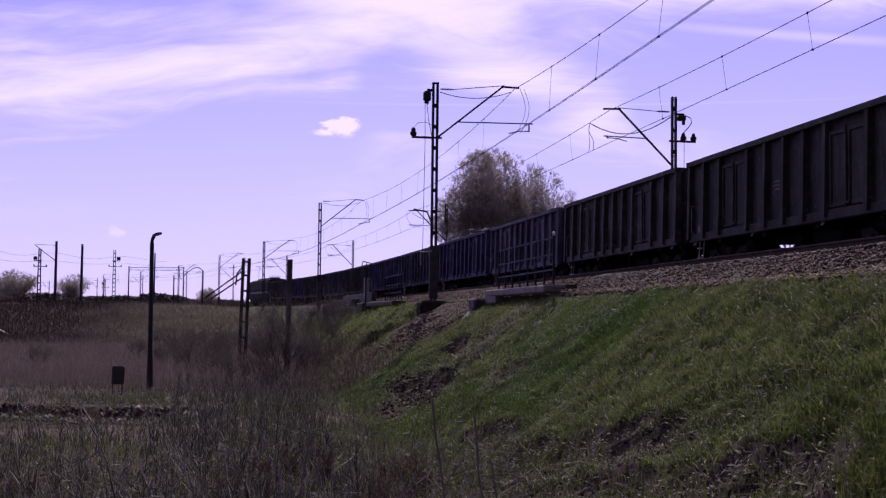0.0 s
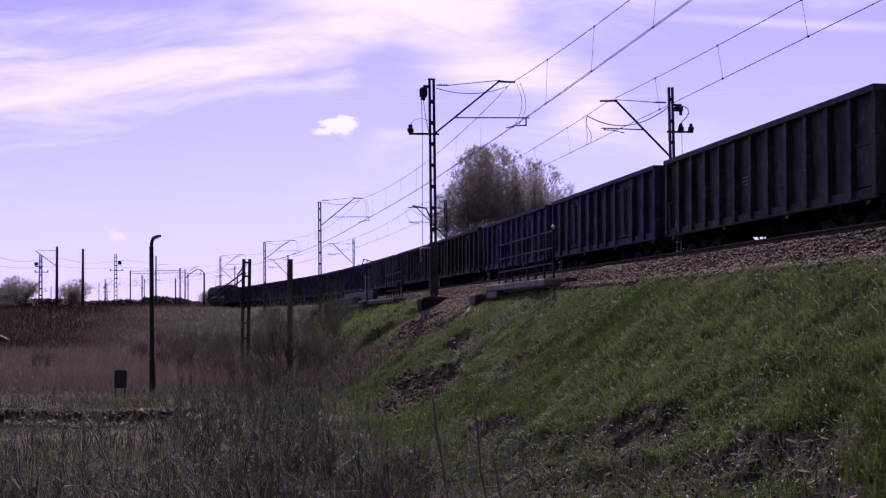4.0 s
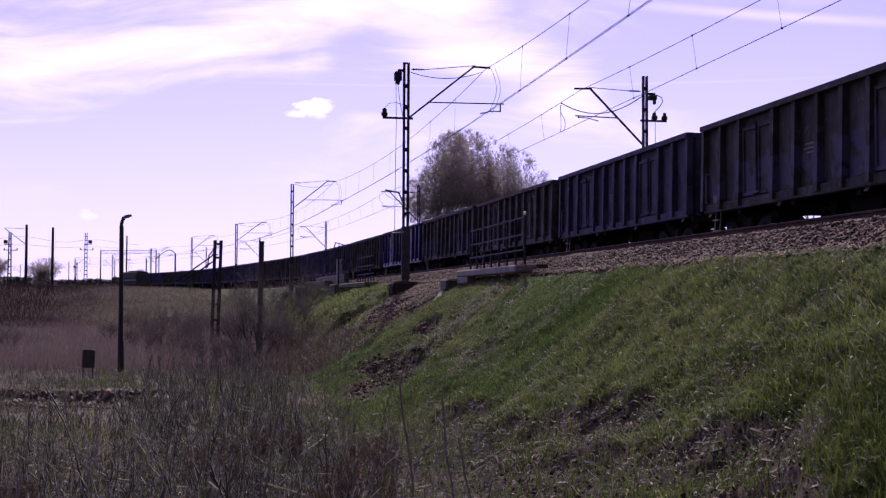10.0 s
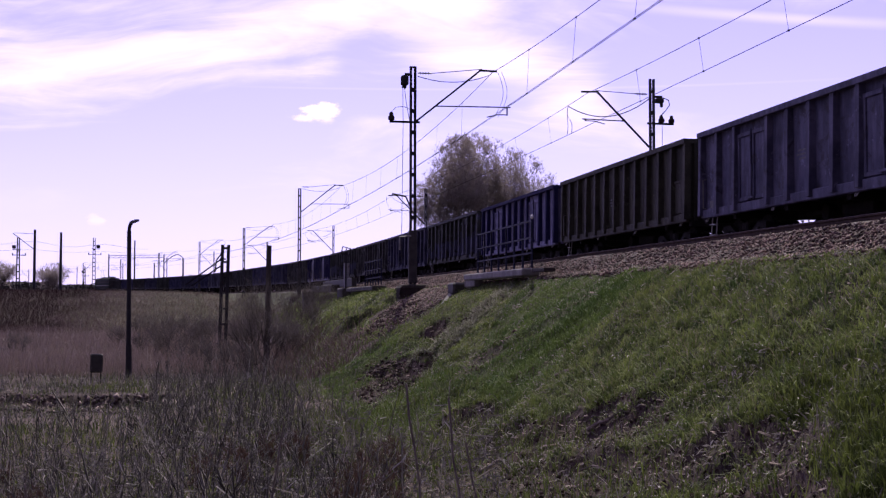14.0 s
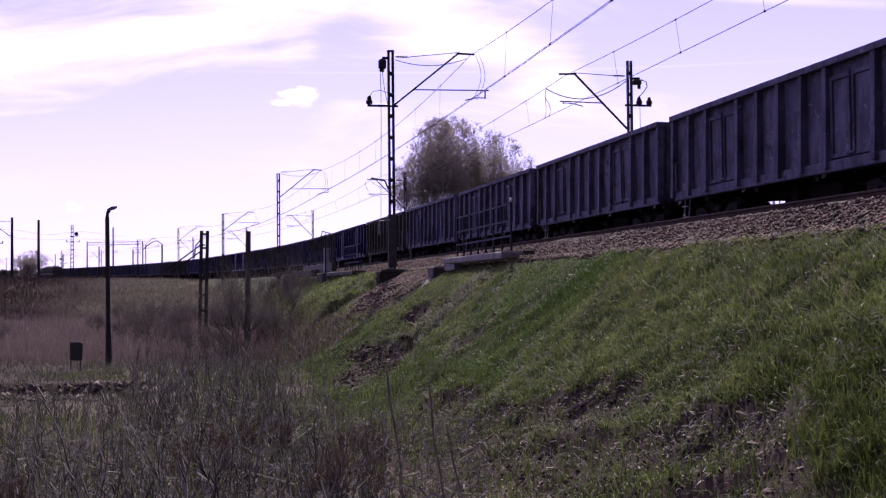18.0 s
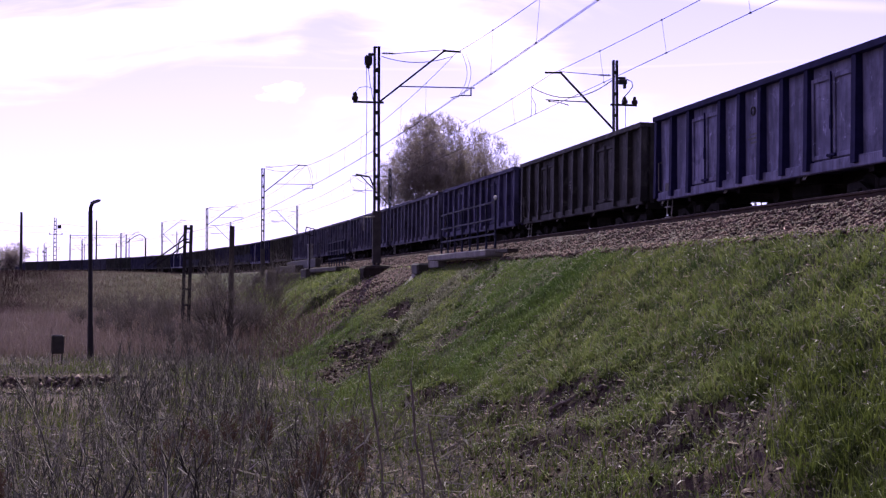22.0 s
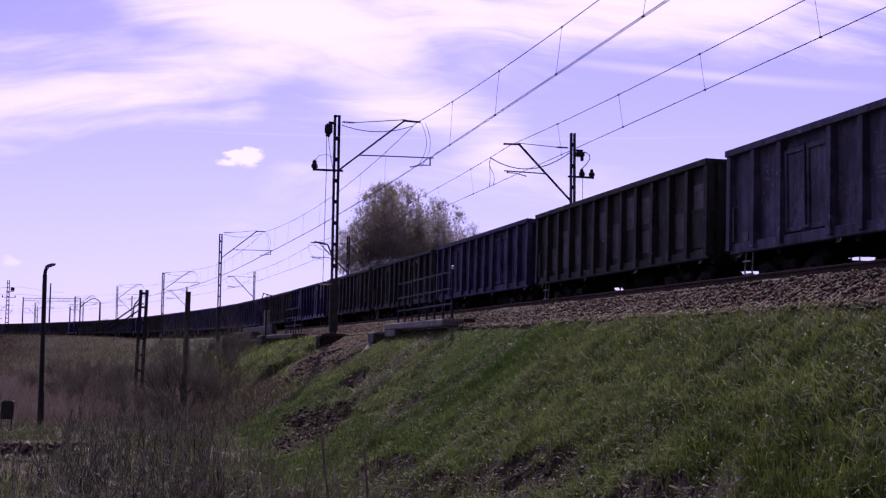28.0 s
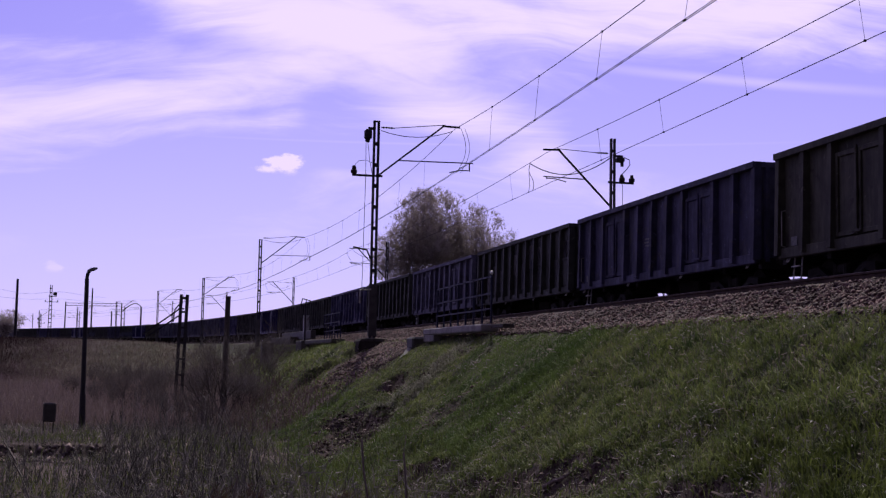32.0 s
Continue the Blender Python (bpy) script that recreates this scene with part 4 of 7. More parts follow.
# from the locomotive back: paint, with side doors or not
ROW = {-13: "black_brown d", -12: "navy d", -11: "black_brown p", -10: "dark_navy d", -9: "brown d", -8: "navy p", -7: "dark_navy d", -6: "navy d",
       -5: "slate d", -4: "black_brown d", -3: "brown d", -2: "navy d", -1: "dark_navy d", 0: "black_brown p", 1: "light_blue d", 2: "stained_brown d",
       3: "black_brown d", 4: "dark_navy d", 5: "stained_brown d", 6: "mid_blue d", 7: "olive p", 8: "slate d", 9: "slate d", 10: "slate d",
       11: "slate d", 12: "navy d", 13: "black_brown d", 14: "mid_blue d", 15: "black_brown d", 16: "brown d", 17: "navy d", 18: "brown p",
       19: "slate d", 20: "brown p", 21: "dark_navy d", 22: "olive d", 23: "black_brown d"}
WORDS = {"brown": "rusty brown", "stained_brown": "blue-stained dark brown", "black_brown": "soot-dark brown", "olive": "olive-brown", "navy": "navy-blue", "dark_navy": "dark navy-blue",
         "slate": "dusty slate-blue", "mid_blue": "medium blue", "light_blue": "pale blue"}
masters, TRAIN = {}, []
for n, how in sorted(ROW.items()):
    paint, kind = how.split()
    label = f"{WORDS[paint]} ribbed open goods wagon" + (" with side doors" if kind == "d" else " with plain sides") + " on rails"
    if how in masters:
        w = copy_thing(masters[how], Matrix())
    else:
        w = masters[how] = wagon(paint, kind == "d", label)
    TRAIN.append((w, -WAGON * n - WAGON / 2))
    if n in (18, 20):        # repainted panels, pale
        for y, z, sy, sz in ((4.9, 1.75, 0.8, 0.75), (3.9, 2.0, 0.55, 1.2), (2.7, 1.9, 0.6, 0.9), (0.55, 2.45, 0.7, 0.8), (-0.5, 1.9, 0.75, 1.0), (-1.6, 2.6, 0.8, 0.9),
                             (-2.7, 1.7, 0.75, 0.6), (-2.65, 2.55, 0.7, 0.7), (-4.8, 1.8, 0.8, 0.9), (-5.9, 2.5, 0.7, 0.7))[n == 20:]:
            part("paint_patch", Geo().box(-SIDE - 0.007, y + (0.3 if n == 20 else 0), z, 0.012, sy, sz), "patch_paint", w, "pale repainted patch")
    if paint in ("navy", "light_blue", "mid_blue"):
        e = part("emblem", GEAR["emblem"], "", w, "plain round white mark")
        e.matrix_basis = pose(-SIDE - 0.02, 0.55, 2.75)
    if n == 10:
        e = part("emblem", GEAR["emblem"], "", w, "plain round white mark")
        e.matrix_basis = pose(-SIDE - 0.02, -1.65, 2.72)
        part("lettering_bar", Geo().box(-SIDE - 0.005, -1.65, 2.42, 0.008, 0.62, 0.1), "lettering", w, "pale lettering line")


def locomotive():
    w = thing("locomotive", "weathered green electric locomotive with cab at each end", "locomotive")
    hl, hw = 9.1, 1.45
    g = Geo()
    prof = [(-hw, 1.1), (hw, 1.1), (hw, 3.2), (hw - 0.2, 3.75), (hw - 0.6, 3.95), (-hw + 0.6, 3.95), (-hw + 0.2, 3.75), (-hw, 3.2)]
    rings = []
    for y, q, cut in ((-hl, 0.86, 0.0), (-hl + 0.5, 1.0, 0.0), (hl - 0.5, 1.0, 0.0), (hl, 0.86, 0.0)):
        rings.append([(x * q, y - (0.35 if z > 3 and abs(y) == hl else 0.0) * (1 if y > 0 else -1), z - (0.12 if z > 3 and q < 1 else 0)) for x, z in prof])
    g.sweep(rings)
    part("body", g, "loco_green", w)
    for sx in (-1, 1):
        part("waist_band", Geo().box(sx * (hw + 0.004), 0, 2.0, 0.012, 2 * hl - 1.2, 0.28), "loco_cream", w, "cream painted band")
        for y in (-8.2, -5.6, -4.2, -2.8, -1.4, 0, 1.4, 2.8, 4.2, 5.6, 8.2):
            part("window", Geo().box(sx * (hw + 0.006), y, 2.85, 0.02, 0.75, 0.55, bevel=0.006), "insulator", w, "dark glazed side window")
        for y in (-7.2, 7.2):
            part("cab_door", Geo().box(sx * (hw + 0.008), y, 2.2, 0.02, 0.65, 1.9, bevel=0.006), "loco_green", w)
    for sy in (-1, 1):
        for x in (-0.65, 0.65):
            part("windscreen", Geo().box(x, sy * (hl - 0.15), 2.95, 0.95, 0.06, 0.65, bevel=0.02), "insulator", w, "dark windscreen")
            part("headlamp", Geo().tube((x * 1.4, sy * hl, 1.6), (x * 1.4, sy * (hl + 0.08), 1.6), 0.13, n=12), "pale_paint", w)
            part("buffer", Geo().tube((x * 1.35, sy * (hl - 0.05), 1.06), (x * 1.35, sy * (hl + 0.45), 1.06), 0.1, 0.2, 10), "running_gear", w)
        g = Geo()
        y0 = sy * 6.0
        if sy > 0:     # raised pantograph
            g.path([(-0.5, y0 - 0.9, 4.15), (-0.3, y0 + 0.6, 5.1), (-0.2, y0, 6.1)], 0.03).path([(0.5, y0 - 0.9, 4.15), (0.3, y0 + 0.6, 5.1), (0.2, y0, 6.1)], 0.03)
            g.beam((-0.85, y0, 6.12), (0.85, y0, 6.12), 0.08, 0.06)
        else:
            g.path([(-0.5, y0 - 0.9, 4.15), (-0.3, y0 + 0.9, 4.25), (-0.2, y0, 4.35)], 0.03).path([(0.5, y0 - 0.9, 4.15), (0.3, y0 + 0.9, 4.25), (0.2, y0, 4.35)], 0.03)
            g.beam((-0.85, y0, 4.38), (0.85, y0, 4.38), 0.08, 0.06)
        g.box(0, y0 - 0.9, 4.08, 1.3, 0.12, 0.2)
        part("pantograph", g, "wire", w)
        b = part("bogie", Geo().box(-1.1, 0, 0.62, 0.14, 5.0, 0.4, bevel=0.05).box(1.1, 0, 0.62, 0.14, 5.0, 0.4, bevel=0.05).box(0, 0, 0.65, 2.1, 0.5, 0.3), "running_gear", w)
        b.matrix_basis = pose(0, sy * 5.2, 0)
        for y in (-1.75, 0, 1.75):
            q = part("wheelset", Geo().tube((-1.0, 0, 0.6), (1.0, 0, 0.6), 0.09, n=8).wheel(-0.76, 0, 0.6, 0.6, 0.13).wheel(0.76, 0, 0.6, 0.6, -0.13), "wheel_steel", b)
            q.matrix_basis = pose(0, y, 0)
    part("roof_gear", Geo().box(0, 0, 4.05, 1.2, 6.5, 0.22, bevel=0.06).box(0, 3.6, 4.1, 0.8, 0.7, 0.3, bevel=0.05).box(0, -3.6, 4.1, 0.8, 0.7, 0.3, bevel=0.05), "loco_roof", w)
    part("underframe", Geo().box(0, 0, 0.95, 2.4, 17.0, 0.3).box(0, 0, 0.6, 2.2, 3.0, 0.5, bevel=0.06), "running_gear", w)
    return w


TRAIN.append((locomotive(), 13 * WAGON + 9.55))

# ---- overhead line ----
# masts stand in pairs: (s, near mast's kind, far mast's kind)
PAIRS = ((1.0, "lattice", "single"), (48.9, "lattice", "single"), (97.0, "lattice", "single"), (141.0, "single", "single"), (188.0, "lattice", "single"),
         (236.0, "single", "single"), (285.0, "single", "single"), (335.0, "lattice", "single"), (390.0, "single", "single"), (450.0, "single", "single"), (510.0, "single", "single"))
NEAR_OFF, FAR_OFF = -7.1, 3.1
# heights over the rails: messenger and contact wire, near and far track
MESS_N, CONT_N, MESS_F, CONT_F = 8.05, 6.2, 7.34, 6.06


def dip(s):
    """How much lower masts and wires hang farther along the line."""
    return float(np.interp(s, (60, 97, 141, 220, 600), (0.0, 0.13, 0.41, 0.06, 0.0)))


def insulator(g_parent, p, q, r=0.045):
    g = Geo()
    p, q = Vector(p), Vector(q)
    g.tube(p, q, r * 0.5, n=8)
    for i in range(4):
        a = p.lerp(q, 0.15 + 0.2 * i)
        g.tube(a, a + (q - p).normalized() * 0.035, r, r * 0.8, 10)
    part("insulator", g, "insulator", g_parent, "brown ribbed insulator")


def cantilever(w, reach, z_foot, z_top, z_mess, z_cont, cont_x, z_tube, droop=0.9, loops=(0.0, 0.16)):
    """Boom, tie, steady arm and insulators; +x points to the track."""
    part("boom", Geo().beam((0.12, 0, z_foot), (reach - 0.55, 0, z_mess + 0.08), 0.07, 0.07).beam((reach - 0.62, 0, z_mess + 0.07), (reach + 0.12, 0, z_mess + 0.05), 0.07, 0.07), "mast_paint", w)
    insulator(w, (0.2, 0, z_top), (0.75, 0, z_top), 0.05)
    part("tie_rod", Geo().tube((0.72, 0, z_top), (reach - 0.5, 0, z_mess + 0.12), 0.016, n=6), "wire", w)
    x0 = 0.12 + (reach - 0.67) * (z_tube - z_foot) / (z_mess + 0.08 - z_foot)
    part("steady_tube", Geo().tube((x0, 0, z_tube), (cont_x + 0.75, 0, z_tube + 0.04), 0.026, n=6).tube((cont_x + 0.6, 0, z_tube + 0.03), (cont_x + 0.6, 0, z_cont + 0.1), 0.03, n=6), "mast_paint", w)
    part("steady_arm", Geo().path([(cont_x + 0.6, 0, z_cont + 0.13), (cont_x + 0.2, 0, z_cont + 0.12), (cont_x - 0.25, 0, z_cont + 0.01)], 0.022), "mast_paint", w)
    if not loops:
        return
    sag = [(0.2 + (reach - 0.4) * i / 10, 0.05, z_top - 0.12 - droop * (i / 10) * (1 - i / 10) + (z_mess - z_top) * (i / 10) ** 2) for i in range(11)]
    part("jumper_cable", Geo().path(sag, 0.018, 4), "wire", w)
    for dx in loops:
        loop = [(reach + 0.1 + dx + (cont_x - reach - 0.1) * q + 0.3 * math.sin(math.pi * q), -0.25, z_mess - 0.02 + (z_cont - z_mess) * q) for q in [i / 9 for i in range(10)]]
        part("loop_cable", Geo().path(loop, 0.011, 4), "wire", w)


def lattice_mast(s, top=8.2, extras=True):
    w = thing("catenary_mast", "dark lattice steel catenary mast with cantilever beside the track", "catenary mast", group="catenary masts")
    w.matrix_basis = Matrix.Translation(line(s, NEAR_OFF + 0.07, -dip(s))) @ pose(0, 0, 0, 0, 0, heading(s))
    z0 = -0.75
    for x in (-0.095, 0.095):
        g = Geo().box(x * 1.0, 0, (z0 + top) / 2, 0.07, 0.16, top - z0)
        g.box(x * 0.72, 0.07, (z0 + top) / 2, 0.05, 0.012, top - z0).box(x * 0.72, -0.07, (z0 + top) / 2, 0.05, 0.012, top - z0)
        part("leg", g, "mast_paint", w)
    z = 0.35
    while z < top - 0.1:
        part("batten", Geo().box(0, -0.084, z, 0.24, 0.012, 0.14).box(0, 0.084, z, 0.24, 0.012, 0.14), "mast_paint", w)
        z += 0.86
    part("cap", Geo().box(0, 0, top + 0.02, 0.27, 0.2, 0.04), "mast_paint", w)
    part("foundation", Geo().sweep([[(x * q, y * q, z) for x, y in ((-0.6, -0.7), (0.7, -0.7), (0.7, 0.7), (-0.6, 0.7))] for q, z in ((1.15, -1.2), (1.0, -0.76), (0.85, -0.66), (0.42, -0.62))]), "footing", w, "dark weathered concrete base")
    part("sleeve", Geo().box(0, 0, 0.5, 0.33, 0.22, 2.1, bevel=0.02), "mast_concrete", w, "solid plated mast foot")
    cantilever(w, 3.35, 5.95, 7.92, MESS_N, CONT_N, 3.3, 6.6)
    if extras:
        part("cross_bar", Geo().beam((-0.95, 0, 5.92), (0.28, 0, 5.92), 0.08, 0.08), "mast_paint", w)
        g = Geo()
        g.lathe(-0.88, 0, [(0.05, 5.95), (0.13, 6.0), (0.13, 6.12), (0.09, 6.14), (0.09, 6.24), (0.06, 6.3)], 10)
        part("pin_insulator", g, "insulator", w, "dark pin insulator")
        part("feeder_clamp", Geo().box(-0.34, 0, 7.6, 0.3, 0.28, 0.42, bevel=0.06).box(-0.2, 0, 7.85, 0.28, 0.1, 0.1).tube((-0.42, 0, 7.4), (-0.28, 0, 7.3), 0.1, 0.05, 8), "mast_paint", w)
        part("drop_cable", Geo().path([(-0.42, 0, 7.4), (-0.40, 0, 5.9), (-0.46, 0, 0.2)], 0.014, 4).path([(-0.36, 0, 7.4), (-0.26, 0, 6.6), (-0.14, 0, 6.0)], 0.014, 4), "wire", w)
        part("arc_cable", Geo().path([(-0.88, 0, 6.3), (-0.7, 0, 6.5), (-0.4, 0, 6.55), (-0.15, 0, 6.45)], 0.012, 4), "wire", w)
        part("side_bracket", Geo().path([(-0.14, -0.1, 2.55), (-0.3, -0.1, 2.9), (-0.85, -0.1, 3.0)], 0.035), "mast_paint", w)
        part("pale_bracket", Geo().path([(-0.1, -0.17, 1.32), (-0.55, -0.17, 1.28), (-0.55, -0.17, 0.75)], 0.035), "pale_paint", w, "pale steel bracket")
    return w


def single_mast(s, far=True, top=8.02, wide=0.0):
    w = thing("catenary_mast", "dark single-post catenary mast with cantilever beside the track", "catenary mast", group="catenary masts")
    turn = heading(s) + (180 if far else 0)
    w.matrix_basis = Matrix.Translation(line(s, FAR_OFF if far else NEAR_OFF, -dip(s))) @ pose(0, 0, 0, 0, 0, turn)
    z0 = -0.8
    for x in (-0.075 - wide / 2, 0.075 + wide / 2):
        part("post", Geo().box(x, 0, (z0 + top) / 2, 0.07 + wide, 0.18, top - z0, bevel=0.008), "mast_paint", w)
    for k in range(9):
        part("batten", Geo().box(0, 0, 0.3 + 0.9 * k, 0.2 + wide, 0.15, 0.14), "mast_paint", w)
    part("foundation", Geo().box(0, 0, z0 + 0.1, 0.8, 0.8, 0.5, bevel=0.05), "concrete", w)
    if far:
        cantilever(w, 2.95, 5.15, 7.38, MESS_F, CONT_F, 2.3, 6.22, 2.2, (0.1,) if s > 60 else ())
        if s < 60:        # a slack cable to the messenger wire past the mast, and two loops down to the contact wire
            pts = [(0.1 + 2.7 * q, -2.8 * q, 7.2 + 0.03 * q - 2.4 * q * (1 - q)) for q in [i / 12 for i in range(13)]]
            part("jumper_cable", Geo().path(pts, 0.022, 5), "wire", w)
            for dy, bow in ((-3.5, -0.12), (-2.85, -0.3)):
                pts = [(2.8 - 0.15 * q, -2.8 + (dy + 2.8) * q + bow * math.sin(2 * math.pi * q) * (1 - 0.3 * q), 7.25 - 1.2 * q) for q in [i / 10 for i in range(11)]]
                part("loop_cable", Geo().path(pts, 0.013, 4), "wire", w)
        if s < 60:
            part("cross_bar", Geo().beam((-0.95, 0, 6.15), (0.2, 0, 6.15), 0.08, 0.08), "mast_paint", w)
            for x in (-0.86, -0.42):
                part("pin_insulator", Geo().lathe(x, 0, [(0.05, 6.18), (0.13, 6.22), (0.13, 6.34), (0.08, 6.38), (0.06, 6.5)], 10), "insulator", w, "dark pin insulator")
            part("feeder_clamp", Geo().box(-0.33, 0, 7.12, 0.34, 0.26, 0.2, bevel=0.03).box(-0.25, 0, 7.28, 0.4, 0.1, 0.09).box(-0.42, 0, 6.95, 0.1, 0.12, 0.2), "mast_paint", w)
            part("arc_cable", Geo().path([(-0.5, 0, 7.25), (-0.74, 0, 7.15), (-0.78, 0, 6.95), (-0.6, 0, 6.7), (-0.35, 0, 6.45), (-0.3, 0, 6.2)], 0.02, 5).path([(-0.45, 0, 6.2), (-0.45, 0, 2.0)], 0.012, 4), "wire", w)
    else:
        cantilever(w, 3.35, 5.7, 7.62, MESS_N - 0.35, CONT_N, 3.3, 6.55)
    return w


for s, near, far in PAIRS:
    (lattice_mast(s, 8.13 if s < 80 else 7.75, s < 60) if near == "lattice" else single_mast(s, False, 7.55, 0.03))
    single_mast(s, True)


def overhead(off_m, off_c, z_m, z_c, label, near):
    w = thing("overhead_line", label, "overhead wires", group="overhead lines", kind="structure")
    marks = [p[0] for p in PAIRS]
    for a, b in zip(marks, marks[1:]):
        n = 24
        low = [0.62 if near else 0.35]

        def at(q, o, z, sag, sway=0.0):
            p = line(a + (b - a) * q, o + sway * (1 - q) * (a < 40), z - dip(a + (b - a) * q))
            p.z -= sag * 4 * q * (1 - q)
            return p
        g = Geo().path([at(i / n, off_m, z_m, low[0]) for i in range(n + 1)], 0.012 if a < 140 else 0.016, 4)
        part("messenger_wire", g, "wire", w)
        for d in ((-0.03, 0.03) if near else (0.0,)):
            part("contact_wire", Geo().path([at(i / n, off_c + d, z_c, 0.05, -0.28 if near else 0.0) for i in range(n + 1)], 0.010 if near and a < 90 else (0.012 if a < 140 else 0.016), 4), "wire", w)
        for j in range(1, 8 if a < 140 else 1):
            q = j / 8
            part("dropper", Geo().tube(at(q, off_m, z_m, low[0]), at(q, off_c, z_c, 0.05, -0.28 if near else 0.0), 0.006 if a < 40 else 0.0045, n=4), "wire", w)
            part("clip", Geo().box(*at(q, off_m, z_m, low[0]), 0.035, 0.06, 0.06).box(*at(q, off_c, z_c, 0.05, -0.28 if near else 0.0), 0.05, 0.06, 0.05), "wire", w)


overhead(-GAP + 0.25, -GAP + 0.2, MESS_N, CONT_N, "thin dark messenger and contact wires over the near track", True)
overhead(0.3, 0.45, MESS_F, CONT_F, "thin dark messenger and contact wires over the far track", False)

# ---- culvert heads with railings on the shoulder ----


def on_line(s, off, up):
    return Matrix.Translation(line(s, off, up)) @ pose(0, 0, 0, 0, 0, heading(s))


def railing(s0, s1, off, foot, tall, posts, label):
    w = thing("railing", label, "railing", group="railings")
    for i in range(posts):
        p = line(s0 + (s1 - s0) * i / (posts - 1), off, foot)
        part("post", Geo().box(p.x, p.y, p.z + tall / 2, 0.055, 0.055, tall, bevel=0.008), "blue_steel", w)
    for k in (0.3, 0.62, 0.97):
        a, b = line(s0, off, foot + tall * k), line(s1, off, foot + tall * k)
        part("rail_bar", Geo().beam(a, b, 0.045, 0.045), "blue_steel", w)
    return w


culvert = thing("culvert_head", "weathered concrete culvert headwall on the embankment shoulder", "culvert", group="culvert heads")
part("slab", Geo().beam(line(31.7, -6.55, -0.55), line(39.0, -6.68, -0.55), 0.5, 0.2, 0.03), "concrete", culvert)
part("wall", Geo().beam(line(37.6, -6.72, -0.74), line(39.0, -6.76, -0.76), 0.3, 0.24, 0.03), "concrete", culvert)
# no hole here: a solid block whose dark colour stands for the shade inside
part("opening", Geo().beam(line(39.1, -7.0, -0.9), line(39.9, -7.05, -0.9), 0.5, 0.4, 0.06), "dark_box", culvert, "dark block painted as the shaded culvert mouth")
part("gutter", Geo().beam(line(39.6, -7.2, -1.08), line(38.3, -7.75, -1.5), 0.22, 0.1, 0.02), "concrete", culvert, "pale concrete gutter")
railing(31.8, 38.8, -6.5, -0.42, 1.28, 8, "dark blue steel railing with three bars on the culvert head")
cap = thing("reflector", "small white reflector knob on the railing end", "reflector")
p = line(31.8, -6.5, 0.9)
part("knob", Geo().lathe(p.x, p.y, [(0.015, p.z - 0.03), (0.04, p.z + 0.0), (0.048, p.z + 0.035), (0.034, p.z + 0.07), (0.008, p.z + 0.08)], 10), "white_paint", cap)
plank = thing("plank", "dark weathered timber plank lying on the ballast shoulder", "plank")
part("board", Geo().beam(line(30.3, -6.42, -0.52), line(31.6, -6.4, -0.5), 0.3, 0.1, 0.01), "sleeper", plank)

bridge = thing("bridge_parapet", "grey concrete parapet and abutment of a small railway bridge", "bridge")
part("slab", Geo().beam(line(60.5, -6.75, -0.62), line(70.0, -6.85, -0.62), 0.7, 0.22, 0.03), "old_concrete", bridge)
part("abutment", Geo().beam(line(71.0, -6.95, -1.0), line(73.0, -7.0, -1.0), 0.7, 1.0, 0.05), "old_concrete", bridge, "stained concrete abutment")
part("pier", Geo().beam(line(78.5, -8.4, -1.6), line(79.5, -8.4, -1.6), 0.7, 2.0, 0.05), "old_concrete", bridge, "pale concrete pier")
part("deck_edge", Geo().beam(line(76.0, -7.0, -0.45), line(86.0, -7.1, -0.4), 0.6, 0.45, 0.03), "old_concrete", bridge)
part("girder", Geo().beam(line(71.0, -6.6, -0.15), line(84.0, -6.7, -0.15), 0.3, 0.5, 0.02), "dark_box", bridge, "dark steel girder")
railing(60.8, 66.5, -6.6, -0.45, 1.3, 7, "dark steel railing beside the bridge parapet")
cab = thing("trackside_cabinet", "light grey metal cabinet standing beside the track", "cabinet")
cab.matrix_basis = on_line(73.5, -6.7, -0.45)
part("housing", Geo().box(0, 0, 0.75, 0.28, 0.34, 1.3, bevel=0.02), "grey_box", cab)
part("roof", Geo().box(0, 0, 1.43, 0.34, 0.4, 0.06, bevel=0.015), "grey_box", cab)
part("plinth", Geo().box(0, 0, 0.05, 0.3, 0.36, 0.2), "concrete", cab)
part("door", Geo().box(-0.148, 0, 0.75, 0.02, 0.28, 1.1, bevel=0.006), "grey_box", cab)
board = thing("signal_board", "dark tilted frame board on a slim post beside the track", "sign")
board.matrix_basis = on_line(72.4, -6.9, -0.5)
part("post", Geo().tube((0, 0, -0.2), (0, 0, 2.05), 0.045, n=8), "mast_paint", board)
tilt = pose(0, 0, 2.15, 0, 14, 0).to_3x3()
g = Geo()
for x, z, sx, sz in ((0, 0.2, 0.5, 0.05), (0, -0.2, 0.5, 0.05), (-0.24, 0, 0.05, 0.44), (0.24, 0, 0.05, 0.44), (0, 0, 0.04, 0.4)):
    c = tilt @ Vector((x, 0, z))
    g.box(c.x, c.y, c.z + 2.2, sx, 0.06, sz, tilt)
part("frame", g, "mast_paint", board)

# ---- posts and lamps on the flats ----


def land(x, y):
    return float(height(x, y))


